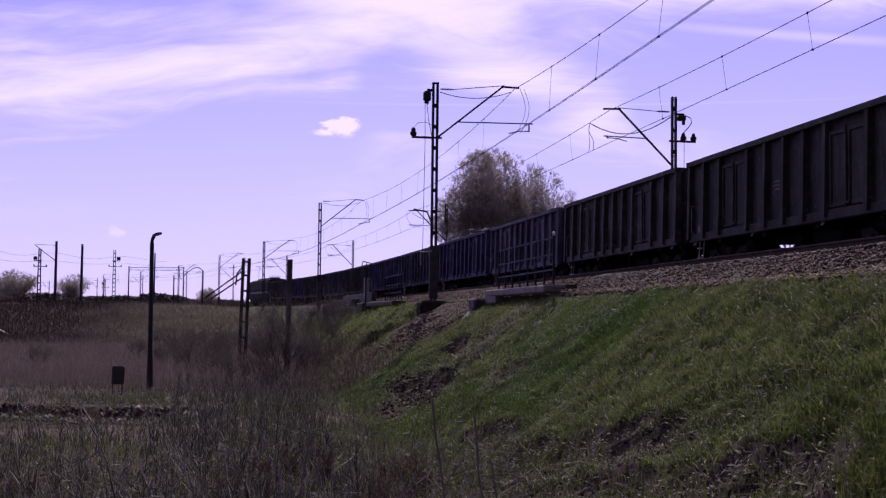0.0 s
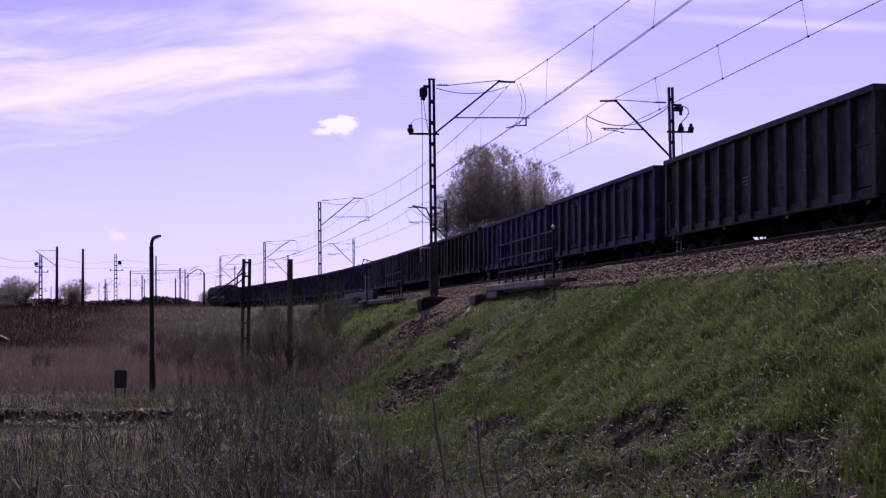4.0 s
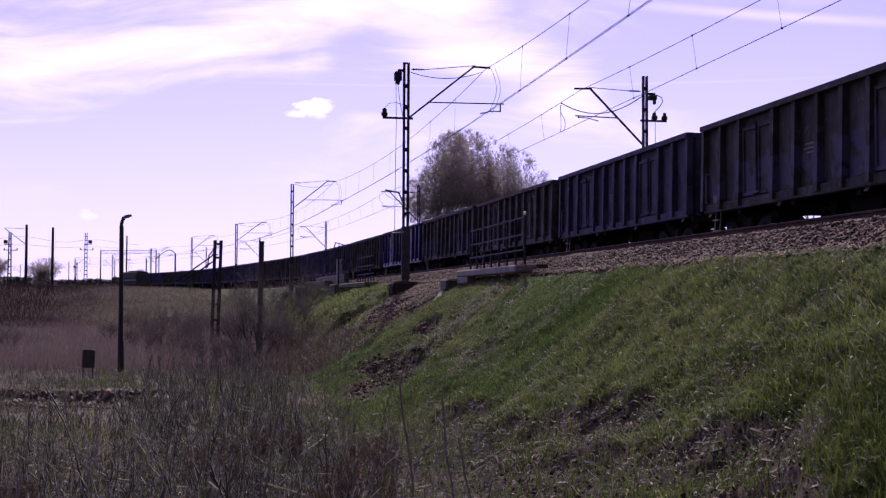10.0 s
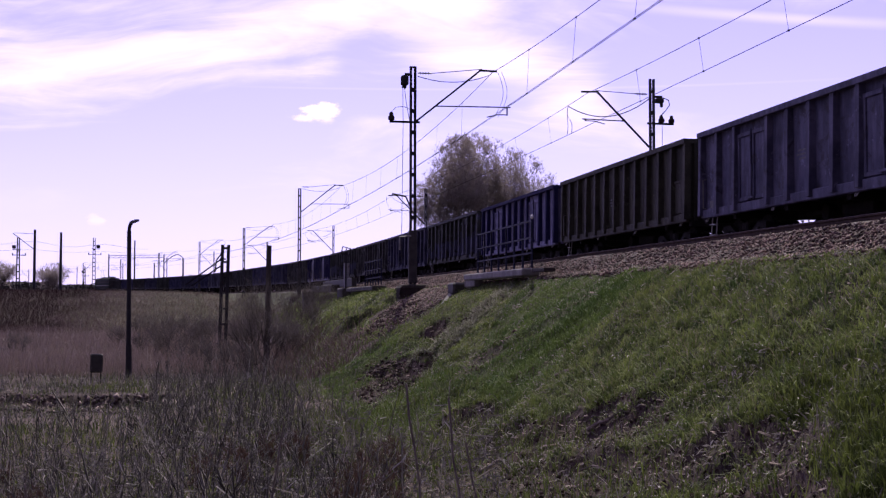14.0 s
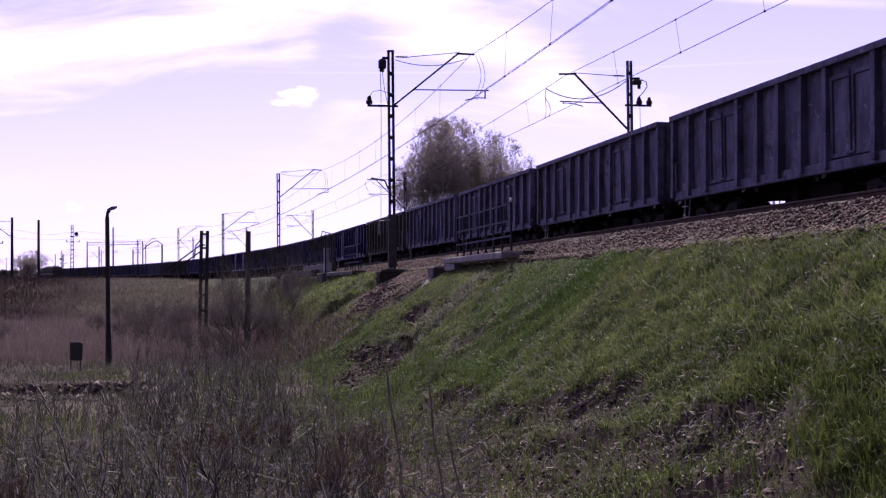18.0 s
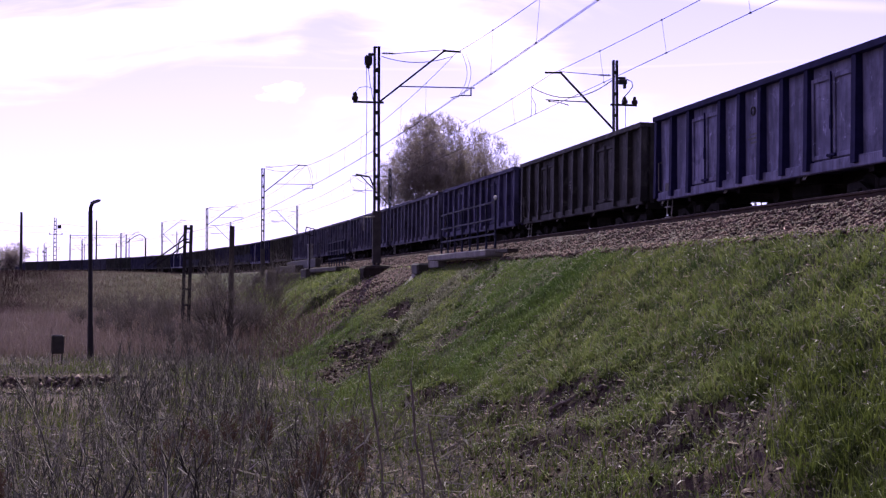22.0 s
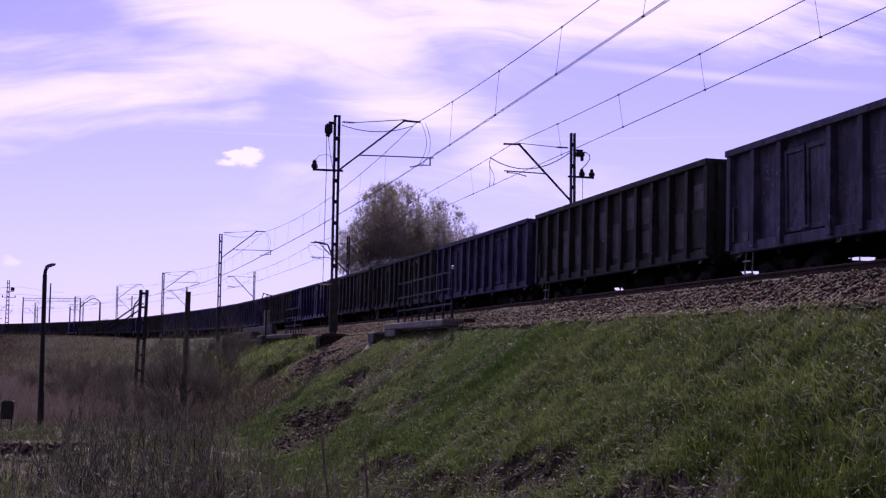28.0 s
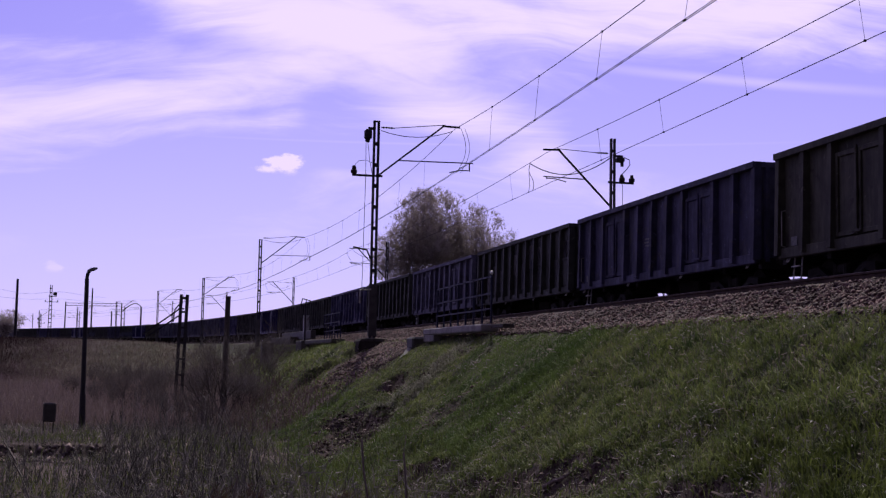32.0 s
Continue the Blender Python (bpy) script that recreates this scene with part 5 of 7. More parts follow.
def street_lamp(x, y, tall, out):
    w = thing("street_lamp", "tall dark street lamp with a single curved head", "street lamp")
    w.matrix_basis = pose(x, y, land(x, y) - 0.1, 0, -0.7, 0)
    part("pole", Geo().tube((0, 0, 0), (0, 0, 1.3), 0.11, 0.1, 10).tube((0, 0, 1.3), (0.02, 0, tall - 0.35), 0.085, 0.075, 10), "mast_paint", w)
    pts = [(0.02 + out * 0.6 * (1 - math.cos(a * math.pi / 12)), 0, tall - 0.35 + 0.28 * math.sin(a * math.pi / 12)) for a in range(7)]
    part("arm", Geo().path(pts, 0.06, 8), "mast_paint", w)
    g = Geo()
    x1, z1 = pts[-1][0], pts[-1][2]
    g.sweep([[(x1 + d, q * r, z1 + 0.02 + 0.3 * d + h * r) for q, h in ((-1, -0.3), (-0.6, 0.55), (0.6, 0.55), (1, -0.3))] for d, r in ((-0.1, 0.07), (0.0, 0.13), (0.12, 0.13), (0.24, 0.07))])
    part("head", g, "lamp_head", w)
    return w


street_lamp(-3.07, 44.5, 5.63, 0.17)
box = thing("control_box", "small dark cabinet board on two short legs in the grass", "cabinet")
box.matrix_basis = pose(-3.88, 41.3, land(-3.88, 41.3), 0, 2, 6)
part("panel", Geo().box(0, 0, 0.66, 0.4, 0.16, 0.6, bevel=0.05), "dark_box", box)
for x in (-0.15, 0.15):
    part("leg", Geo().box(x, 0, 0.14, 0.04, 0.05, 0.5), "dark_box", box)
tw = thing("twin_post", "dark lattice post of two uprights joined by battens", "post")
tw.matrix_basis = pose(0.16, 72.4, land(0.16, 72.4) - 0.1, 0, 1.3, 0)
for x in (-0.17, 0.17):
    part("upright", Geo().box(x, 0, 3.0, 0.19, 0.18, 6.2, bevel=0.01), "mast_paint", tw)
for z in (0.6, 1.5, 2.4, 3.3, 4.2, 5.1, 5.9):
    part("batten", Geo().box(0, 0, z, 0.3, 0.1, 0.12), "mast_paint", tw)
part("bracket", Geo().beam((-0.2, 0, 5.6), (-0.5, 0, 5.2), 0.08, 0.08).beam((-0.5, 0, 5.2), (-0.55, 0, 4.5), 0.08, 0.08), "mast_paint", tw)
po = thing("timber_post", "weathered dark timber post standing in the brush", "post")
po.matrix_basis = pose(2.0, 52.7, land(2.0, 52.7) - 0.2)
part("shaft", Geo().tube((0, 0, 0), (0.06, 0, 5.15), 0.14, 0.11, 10), "tar_wood", po)
part("cap", Geo().tube((0.06, 0, 5.15), (0.06, 0, 5.2), 0.13, 0.1, 10), "tar_wood", po)

# anchor mast with two stays, and the masts of the joining lines


def plain_mast(x, y, top, arm=0.0, kind="post", label="slim dark mast of a joining railway line"):
    w = thing("line_mast", label, "catenary mast", group="masts of the joining lines")
    z = land(x, y) - 0.2
    w.matrix_basis = pose(x, y, z)
    tall = top - z
    if kind == "lattice":
        q = tall / 12.0
        for side in (-1, 1):
            part("leg", Geo().beam((side * 0.34 * q, 0, 0), (side * 0.18 * q, 0, tall), 0.16 * q, 0.18), "mast_paint", w)
        for i in range(int(tall / 1.1)):
            part("batten", Geo().box(0, 0, 0.6 + 1.1 * i, 0.55 * q, 0.06, 0.2), "mast_paint", w)
        part("switch_box", Geo().box(arm * 0.85 * q, 0, tall - 1.9 * q, 0.75 * q, 0.4, 0.7 * q, bevel=0.08).box(arm * 0.35 * q, 0, tall - 2.4 * q, 1.7 * q, 0.1, 0.14), "mast_paint", w)
        part("cross_bar", Geo().beam((-1.2 * q, 0, tall - 3.6 * q), (1.5 * q, 0, tall - 3.6 * q), 0.12, 0.12).box(-1.1 * q, 0, tall - 3.4 * q, 0.2 * q, 0.2, 0.4 * q).box(1.4 * q, 0, tall - 3.4 * q, 0.2 * q, 0.2, 0.4 * q), "mast_paint", w)
    else:
        part("post", Geo().tube((0, 0, 0), (0, 0, tall), 0.2, 0.15, 8), "mast_paint", w)
    if arm and kind == "bow":        # a curved arm that comes down at its end
        pts = [(arm * q, 0, tall - 0.1 + (0.75 * math.sin(q / 0.3 * math.pi / 2) if q < 0.3 else 0.75 - 1.8 * ((q - 0.3) / 0.7) ** 1.6)) for q in (0, 0.08, 0.17, 0.3, 0.45, 0.6, 0.75, 0.9, 1.0)]
        part("arm", Geo().path(pts, 0.09, 6), "mast_paint", w)
    elif arm and kind == "post":
        part("boom", Geo().beam((0, 0, tall - 2.6), (arm, 0, tall - 0.5), 0.09, 0.09).beam((0, 0, tall - 0.55), (arm * 0.95, 0, tall - 0.45), 0.05, 0.05), "mast_paint", w)
    return w


def aim(px, depth):
    """x for a place that many metres ahead, by its bearing from where the walk starts."""
    return math.tan(math.atan((px - 784) / 2177.6) + radians(9.34)) * depth


for px, depth, top, arm, kind in ((97.5, 165.0, 12.05, -2.7, "post"), (143.5, 168.0, 11.9, 0, "post"), (68.5, 205.0, 13.05, -1, "lattice"), (201, 330.0, 19.6, 1, "lattice"),
                                  (272.5, 300.0, 17.5, 0, "post"), (227, 345.0, 15.9, 0, "post"), (324, 345.0, 16.0, 0, "post"), (185, 420.0, 14.7, -1, "lattice"),
                                  (307, 330.0, 13.2, 0, "post"), (-60, 190.0, 12.6, -2.7, "post"), (-180, 240.0, 13.3, 1, "lattice"), (358, 250.0, 11.65, -3.7, "bow")):
    plain_mast(aim(px, depth), depth, top, arm, kind)
portal = thing("catenary_portal", "slim lattice portal beam spanning the joining tracks", "portal")
x0, x1 = aim(227, 345.0), aim(324, 345.0)
part("beam", Geo().beam((x0, 345.0, 15.6), (x1, 345.0, 15.8), 0.1, 0.12).beam((x0, 345.0, 14.9), (x1, 345.0, 15.1), 0.1, 0.12), "mast_paint", portal)
for i in range(12):
    xa, xb = x0 + (x1 - x0) * i / 12, x0 + (x1 - x0) * (i + 1) / 12
    part("brace", Geo().beam((xa, 345.0, 15.0), (xb, 345.0, 15.7), 0.06, 0.06), "mast_paint", portal)
anchor = thing("anchor_mast", "short anchor mast with two slanting stays", "catenary mast")
ax, ay = aim(427, 176.0), 176.0
az0 = land(ax, ay)
part("post", Geo().box(ax, ay, az0 + 1.7, 0.22, 0.22, 3.6), "mast_paint", anchor)
fx = aim(362, 176.0)
for d in (0.0, 0.9):
    part("stay", Geo().beam((ax, ay, 8.9 - d), (fx + 2.0 * d * 0.5, ay, 5.1 - d * 0.1), 0.2, 0.2), "mast_paint", anchor)
part("head", Geo().beam((ax - 0.3, ay, 8.9), (ax + 0.5, ay, 8.8), 0.2, 0.2).box(ax, ay, az0 + 3.4 + (8.9 - az0 - 3.4) / 2, 0.2, 0.2, max(0.3, 8.9 - az0 - 3.4)), "mast_paint", anchor)
strung = thing("branch_wires", "thin dark wires of the joining railway lines", "cable", kind="structure")
for z, sag in ((11.9, 0.5), (10.4, 0.2)):
    pts = [(aim(px, 175.0 + 0.35 * (px + 180)), 175.0 + 0.35 * (px + 180), z + 0.012 * (px + 180) - sag * math.sin(px * 0.05)) for px in range(-180, 320, 25)]
    part("wire", Geo().path(pts, 0.03, 4), "wire", strung)
wing = thing("wing_wall", "dark sloping wing wall with a pale coping", "wall")
wx, wy = aim(0, 118.0), 118.0
part("wall", Geo().sweep([[(wx - 6, y, -0.9), (wx + 3.4, y, -0.9), (wx - 0.2, y, 1.13), (wx - 6, y, 2.0)] for y in (wy, wy + 1.2)]), "dark_box", wing)
part("coping", Geo().beam((wx - 0.2, wy + 0.6, 1.18), (wx + 3.4, wy + 0.6, -0.72), 1.3, 0.12), "concrete", wing, "pale coping edge")

# ---- trees and shrubs ----


def grow(rng, p, d, length, r, level, segs, tips, gens, spread, curl, hull):
    """Branches as (start, end, radius, radius, level), kept within an oval hull (cx, cy, cz, half width, half height)."""
    n = 4 if level < 2 else 3
    for i in range(n):
        d = (d + Vector((rng.gauss(0, curl), rng.gauss(0, curl), rng.gauss(0.04, curl)))).normalized()
        q = p + d * (length / n)
        e = math.hypot((q.x - hull[0]) / hull[3], (q.y - hull[1]) / hull[3], (q.z - hull[2]) / hull[4])
        if e > 1.0 and q.z > hull[2] * 0.6:
            break
        r1 = r * (0.84 if i < n - 1 else 0.7)
        segs.append((p, q, r, r1, level))
        p, r = q, r1
        if level < gens and i >= (1 if level == 0 else 0):
            for _ in range(2):
                side = Vector((rng.gauss(0, 1), rng.gauss(0, 1), rng.gauss(0.25, 0.5))).normalized()
                dd = (d * (1 - spread) + side * spread).normalized()
                grow(rng, p, dd, length * rng.uniform(0.5, 0.78), r * 0.62, level + 1, segs, tips, gens, spread, curl, hull)
    if level >= gens - 1:
        tips.append((p, d))


def twigs(rng, tips, per, length, width, up=0.3):
    vs, fs = [], []
    for p, d in tips:
        for _ in range(per):
            e = (d + Vector((rng.gauss(0, 0.6), rng.gauss(0, 0.6), rng.gauss(up, 0.5)))).normalized()
            a = p + Vector((rng.gauss(0, 0.1), rng.gauss(0, 0.1), rng.gauss(0, 0.1))) * length
            q = a + e * length * rng.uniform(0.5, 1.2)
            side = e.cross(Vector((rng.gauss(0, 1), rng.gauss(0, 1), rng.gauss(0, 1)))).normalized() * width
            n = len(vs)
            vs += [a - side, a + side, q]
            fs.append((n, n + 1, n + 2))
    return np.array([tuple(v) for v in vs]), np.array(fs)


def tree(seed, x, y, tall, trunks, gens, spread, label, bud=True, leaf="bud", name="tree", twig_n=5, twig_len=0.7, twig_w=0.02, thick=0.02, lean=0.25, half=0.3, sink=0.15, bud_size=0.085, bud_n=9):
    rng = random.Random(seed)
    w = thing(name, label, name)
    w.matrix_basis = pose(x, y, land(x, y) - sink)
    tips = []
    bark, fine = ("bark", "twig") if name == "tree" and bud else ("shrub_bark", "twig") if name == "tree" else ("shrub_bark", "shrub_twig" if name == "shrub" else "dock")
    for k in range(trunks):
        a = 2 * math.pi * k / trunks + rng.random()
        d = Vector((lean * math.cos(a), lean * math.sin(a), 1)).normalized()
        segs, g1, g2 = [], Geo(), Geo()
        grow(rng, Vector((0.15 * math.cos(a) * (trunks > 1), 0.15 * math.sin(a) * (trunks > 1), 0)), d, tall * 0.5 * rng.uniform(0.8, 1.1), tall * thick, 0, segs, tips, gens, spread, 0.13,
             (0, 0, tall * 0.62, tall * half, tall * 0.4))
        if bud and name == "tree":      # the inner wood is open low down
            segs = [q for q in segs if q[4] < 2 or q[0].z > tall * 0.62 or rng.random() < 0.3]
        for p, q, r0, r1, lv in segs:
            (g1 if lv < 2 or name != "tree" else g2).tube(p, q, r0, r1, 6 if lv < 1 else (4 if lv < 3 else 3), False)
        stem = part("trunk", g1, bark, w)
        if g2.v:
            part("bough", g2, bark, stem)
    if name == "tree" and bud:        # the lower limbs carry few twigs
        tips = [q for q in tips if q[0].z > tall * (0.6 + 0.08 * rng.random()) or rng.random() < 0.12]
    v, f = twigs(rng, tips, twig_n, twig_len, twig_w)
    part("crown", soup("crown", v, f, fine), "", w)
    if bud:
        vs, fs = [], []
        for p, d in tips:
            for _ in range(bud_n if p.z > tall * 0.8 else bud_n // 2):
                c = p + Vector((rng.gauss(0, 0.5), rng.gauss(0, 0.5), rng.gauss(0, 0.4))) * twig_len
                a, b = (Vector((rng.gauss(0, 1), rng.gauss(0, 1), rng.gauss(0, 1))).normalized() * bud_size for _ in range(2))
                n = len(vs)
                vs += [c, c + a, c + b]
                fs.append((n, n + 1, n + 2))
        part("foliage", soup("foliage", np.array([tuple(q) for q in vs]), np.array(fs), leaf), "", w, "brownish opening buds")
    return w


for seed, px, depth, tall, half, say in ((5, 842, 112.0, 18.1, 0.17, "large domed tree"), (19, 872, 116.0, 18.8, 0.17, "large domed tree"), (18, 912, 114.0, 18.0, 0.19, "large domed tree"), (12, 954, 116.0, 17.2, 0.19, "spreading tree"),
                                         (14, 806, 113.0, 16.0, 0.15, "slender tree"), (15, 984, 118.0, 16.6, 0.16, "smaller tree"), (16, 1014, 120.0, 14.2, 0.13, "small tree")):
    w = tree(seed, aim(px, depth), depth, tall, 3, 4, 0.42, say + " with brown spring buds behind the line", twig_n=6, twig_len=0.55, twig_w=0.022, thick=0.011, lean=0.2, half=half, bud_size=0.125, bud_n=6)
    tagged(w, group="trees behind the line")
for seed, px, depth, tall, half in ((21, 30, 300.0, 8.6, 0.56), (22, -20, 320.0, 9.2, 0.5), (23, 125, 330.0, 8.6, 0.6), (24, -90, 300.0, 9.5, 0.5), (25, 368, 420.0, 7.4, 0.5), (26, 668, 190.0, 9.0, 0.42), (27, -150, 330.0, 10.5, 0.5), (28, 8, 310.0, 7.6, 0.5)):
    tree(seed, aim(px, depth), depth, tall, 3, 3, 0.55, "distant bare round-crowned tree against the sky", bud=False, twig_n=5, twig_len=1.0, twig_w=0.045, thick=0.016, lean=0.3, half=half)
SHRUBS = ((31, 497, 47.0, 3.7), (32, 512, 52.0, 2.6), (33, 350, 58.0, 2.0), (34, 385, 62.0, 2.2), (35, 320, 66.0, 1.9), (36, 575, 66.0, 3.2), (37, 470, 60.0, 2.2),
          (38, 425, 46.0, 1.5), (39, 300, 60.0, 1.5), (40, 70, 62.0, 1.4), (41, 545, 56.0, 1.5), (42, 400, 75.0, 2.2), (43, 340, 90.0, 2.4), (44, 290, 95.0, 2.0), (45, 460, 80.0, 2.0),
          (46, 250, 75.0, 1.5), (47, 380, 50.0, 1.5), (48, 600, 72.0, 2.0), (49, 572, 56.0, 2.6), (50, 548, 50.0, 2.0), (53, 480, 44.0, 1.4))
for seed, px, depth, tall in SHRUBS:
    tree(seed, aim(px, depth), depth, tall, 5, 2, 0.4, "bare grey-brown shrub in the dead brush", bud=False, name="shrub", twig_n=4, twig_len=tall * 0.2, twig_w=0.006, thick=0.008, lean=0.45, half=0.5, sink=0.1)

for x, y, tall, lean in ((2.12, 12.0, 1.95, 0.04), (2.5, 12.0, 1.8, 0.03), (-1.6, 12.0, 1.35, 0.01), (0.55, 13.5, 1.5, -0.04), (3.0, 13.2, 1.25, 0.05)):
    w = thing("sapling", "thin bare upright sapling stem in the weeds", "sapling", pose(x, y, land(x, y) - 0.1), group="saplings")
    rng = random.Random(int(x * 100))
    pts = [(lean * k * (-1) + rng.gauss(0, 0.012), rng.gauss(0, 0.012), tall * k / 6) for k in range(7)]
    part("stem", Geo().path(pts, 0.011, 6), "bark", w)
    for k in range(2, 7):
        q = Vector(pts[k])
        a = rng.uniform(0, 6.28)
        part("side_shoot", Geo().path([q, q + Vector((0.05 * math.cos(a), 0.05 * math.sin(a), 0.07)), q + Vector((0.09 * math.cos(a), 0.09 * math.sin(a), 0.17))], 0.004, 4), "bark", w)
for seed, x, y, tall in ((61, 1.72, 14.0, 1.05), (62, 1.45, 14.6, 0.9), (63, 0.1, 16.5, 0.9), (64, -2.2, 15.5, 0.85), (65, 1.0, 18.0, 0.95), (66, -1.0, 13.2, 0.75), (67, 2.3, 17.0, 0.9), (68, -3.2, 19.0, 0.8)):
    tree(seed, x, y, tall, 4, 2, 0.35, "dry reddish-brown dock plant among the weeds", bud=True, leaf="dock", name="weed_plant", twig_n=5, twig_len=0.1, twig_w=0.005, thick=0.008, lean=0.3, half=0.4, sink=0.05, bud_size=0.016)

# ---- ground cover ----
rs = np.random.RandomState(7)


def blades(x, y, z, tall, wide, lean, material, name, bend=0.35, turn=None):
    """One bent blade for each place: two quads' worth of triangles."""
    n = len(x)
    a = rs.uniform(0, 2 * np.pi, n) if turn is None else turn
    la = rs.uniform(0, 2 * np.pi, n)
    ln = np.abs(rs.normal(0, lean, n))
    sx, sy = np.cos(a) * wide / 2, np.sin(a) * wide / 2
    dx, dy = np.cos(la) * ln * tall, np.sin(la) * ln * tall
    base = np.stack([x, y, z], -1)
    side = np.stack([sx, sy, 0 * sx], -1)
    mid = base + np.stack([dx * bend, dy * bend, tall * 0.55], -1)
    tip = base + np.stack([dx, dy, tall * np.sqrt(np.clip(1 - ln**2 * 0.5, 0.2, 1))], -1)
    v = np.stack([base - side, base + side, mid - side * 0.8, mid + side * 0.8, tip], 1).reshape(-1, 3)
    k = np.arange(n)[:, None] * 5
    f = np.concatenate([k + [0, 1, 3], k + [0, 3, 2], k + [2, 3, 4]], 1).reshape(-1, 3)
    return soup(name, v, f, material)


def scatter(n, x0, x1, y0, y1):
    return rs.uniform(x0, x1, n), rs.uniform(y0, y1, n)


def turf():
    """Grass on the embankment's near slope, in tufts."""
    parts = []
    for n, s0, s1, tall, wide in ((190000, 6, 24, 0.10, 0.012), (140000, 22, 40, 0.055, 0.015), (80000, 40, 95, 0.12, 0.028)):
        s = rs.uniform(s0, s1, n) ** 1.0
        off = -rs.uniform(6.42, 12.2, n)
        tuft = (rs.random_sample(n) ** 1.5 * (n // 14)).astype(int)
        ts, to = rs.uniform(s0, s1, n), -rs.uniform(6.44, 12.0, n)
        size = rs.lognormal(math.log(0.10), 0.45, n)[tuft]
        keep = rs.random_sample(n) < np.where(s0 < 20, 0.9, 0.75)
        s = np.where(keep, ts[tuft] + rs.normal(0, 1, n) * size, s)
        off = np.where(keep, to[tuft] + rs.normal(0, 1, n) * size, off)
        grown = np.where(keep, np.clip(size / 0.10, 0.6, 2.2) ** 0.6, 0.7)
        th = np.clip((s - BEND) / RADIUS, 0, None)
        x = np.where(s < BEND, FAR_TRACK, FAR_TRACK - RADIUS * (1 - np.cos(th))) + off * np.cos(th)
        y = np.where(s < BEND, s, BEND + RADIUS * np.sin(th)) + off * np.sin(th)
        ok = rs.random_sample(n) > np.clip(soil_share(x, y) * 1.1, 0, 0.96)
        ok &= rs.random_sample(n) > 0.8 * step(-off, 9.8, 11.5) * (1 - 0.9 * green_foot(*along(x, y)))
        ok &= rs.random_sample(n) > 0.8 * reed_share(x, y) * (s > 55)
        x, y = x[ok], y[ok]
        m = len(x)
        parts.append((x, y, rs.lognormal(math.log(tall), 0.3, m) * grown[ok] * (0.5 + 0.5 * step(-off[ok], 6.5, 7.0)), rs.uniform(0.6, 1.4, m) * wide))
    x, y, tall, wide = (np.concatenate(q) for q in zip(*parts))
    s, off = along(x, y)
    edge = 22.0 - 0.6 * np.clip(-off - 7.6, 0, 2) + 0.9 * wavy(x, y, 1.3, 3.0)
    lush = (s > edge + rs.normal(0, 0.5, len(s))) & (s < 31.2 + 0.5 * wavy(x, y, 1.0, 1.0) - 1.75 * (-off - 6.7)) & (off > -9.6)
    lush |= (green_foot(s, off) > 0.5) & (off < -9.4 + 0.2 * wavy(x, y, 2.0, 1.0)) & (s > 24)
    tall = tall * np.where((s < 13) & (off < -8.3), 1.45, 1.0)
    rank = (s + 0.8 * rs.normal(0, 1, len(s)) < 13.0 + 1.5 * wavy(x, y, 1.7, 4.0)) & (off < -8.0 + 0.5 * wavy(x, y, 1.5, 2.0))
    for ok, key, name, label in ((rank, "rank_grass", "rank_grass", "rank dark grass low on the slope"), (~lush & ~rank, "grass", "grass", "coarse green spring grass on the embankment slope"), (lush & ~rank, "lush_grass", "lush_grass", "dark green lush grass in swathes on the embankment slope")):
        tagged(new(name, blades(x[ok], y[ok], height(x[ok], y[ok]) - 0.01, tall[ok], wide[ok], 0.95 if key == "rank_grass" else 1.5, key, name)), label, "grass", kind="stuff")
    n = 22000
    s, off = 6 + 54 * rs.random_sample(n) ** 1.3, -rs.uniform(6.6, 11.5, n)
    x, y = FAR_TRACK + off, s
    smooth = (s > 22) & (s < 31.0 - 1.75 * (-off - 6.7))
    ok = (s < BEND + 12) & (rs.random_sample(n) > 0.85 * smooth) & (rs.random_sample(n) < 0.25 + 0.75 * step(wavy(x, y, 1.3, 2.0) + wavy(x, y, 3.1, 9.0) * 0.6, -0.1, 0.8))
    x, y = x[ok], y[ok]
    m = len(x)
    tagged(new("dry_grass", blades(x, y, height(x, y), rs.lognormal(math.log(0.10), 0.45, m), rs.uniform(0.006, 0.014, m), 1.2, "dead_grass", "dry_grass")),
           "pale dead grass blades among the turf", "dry grass", kind="stuff")


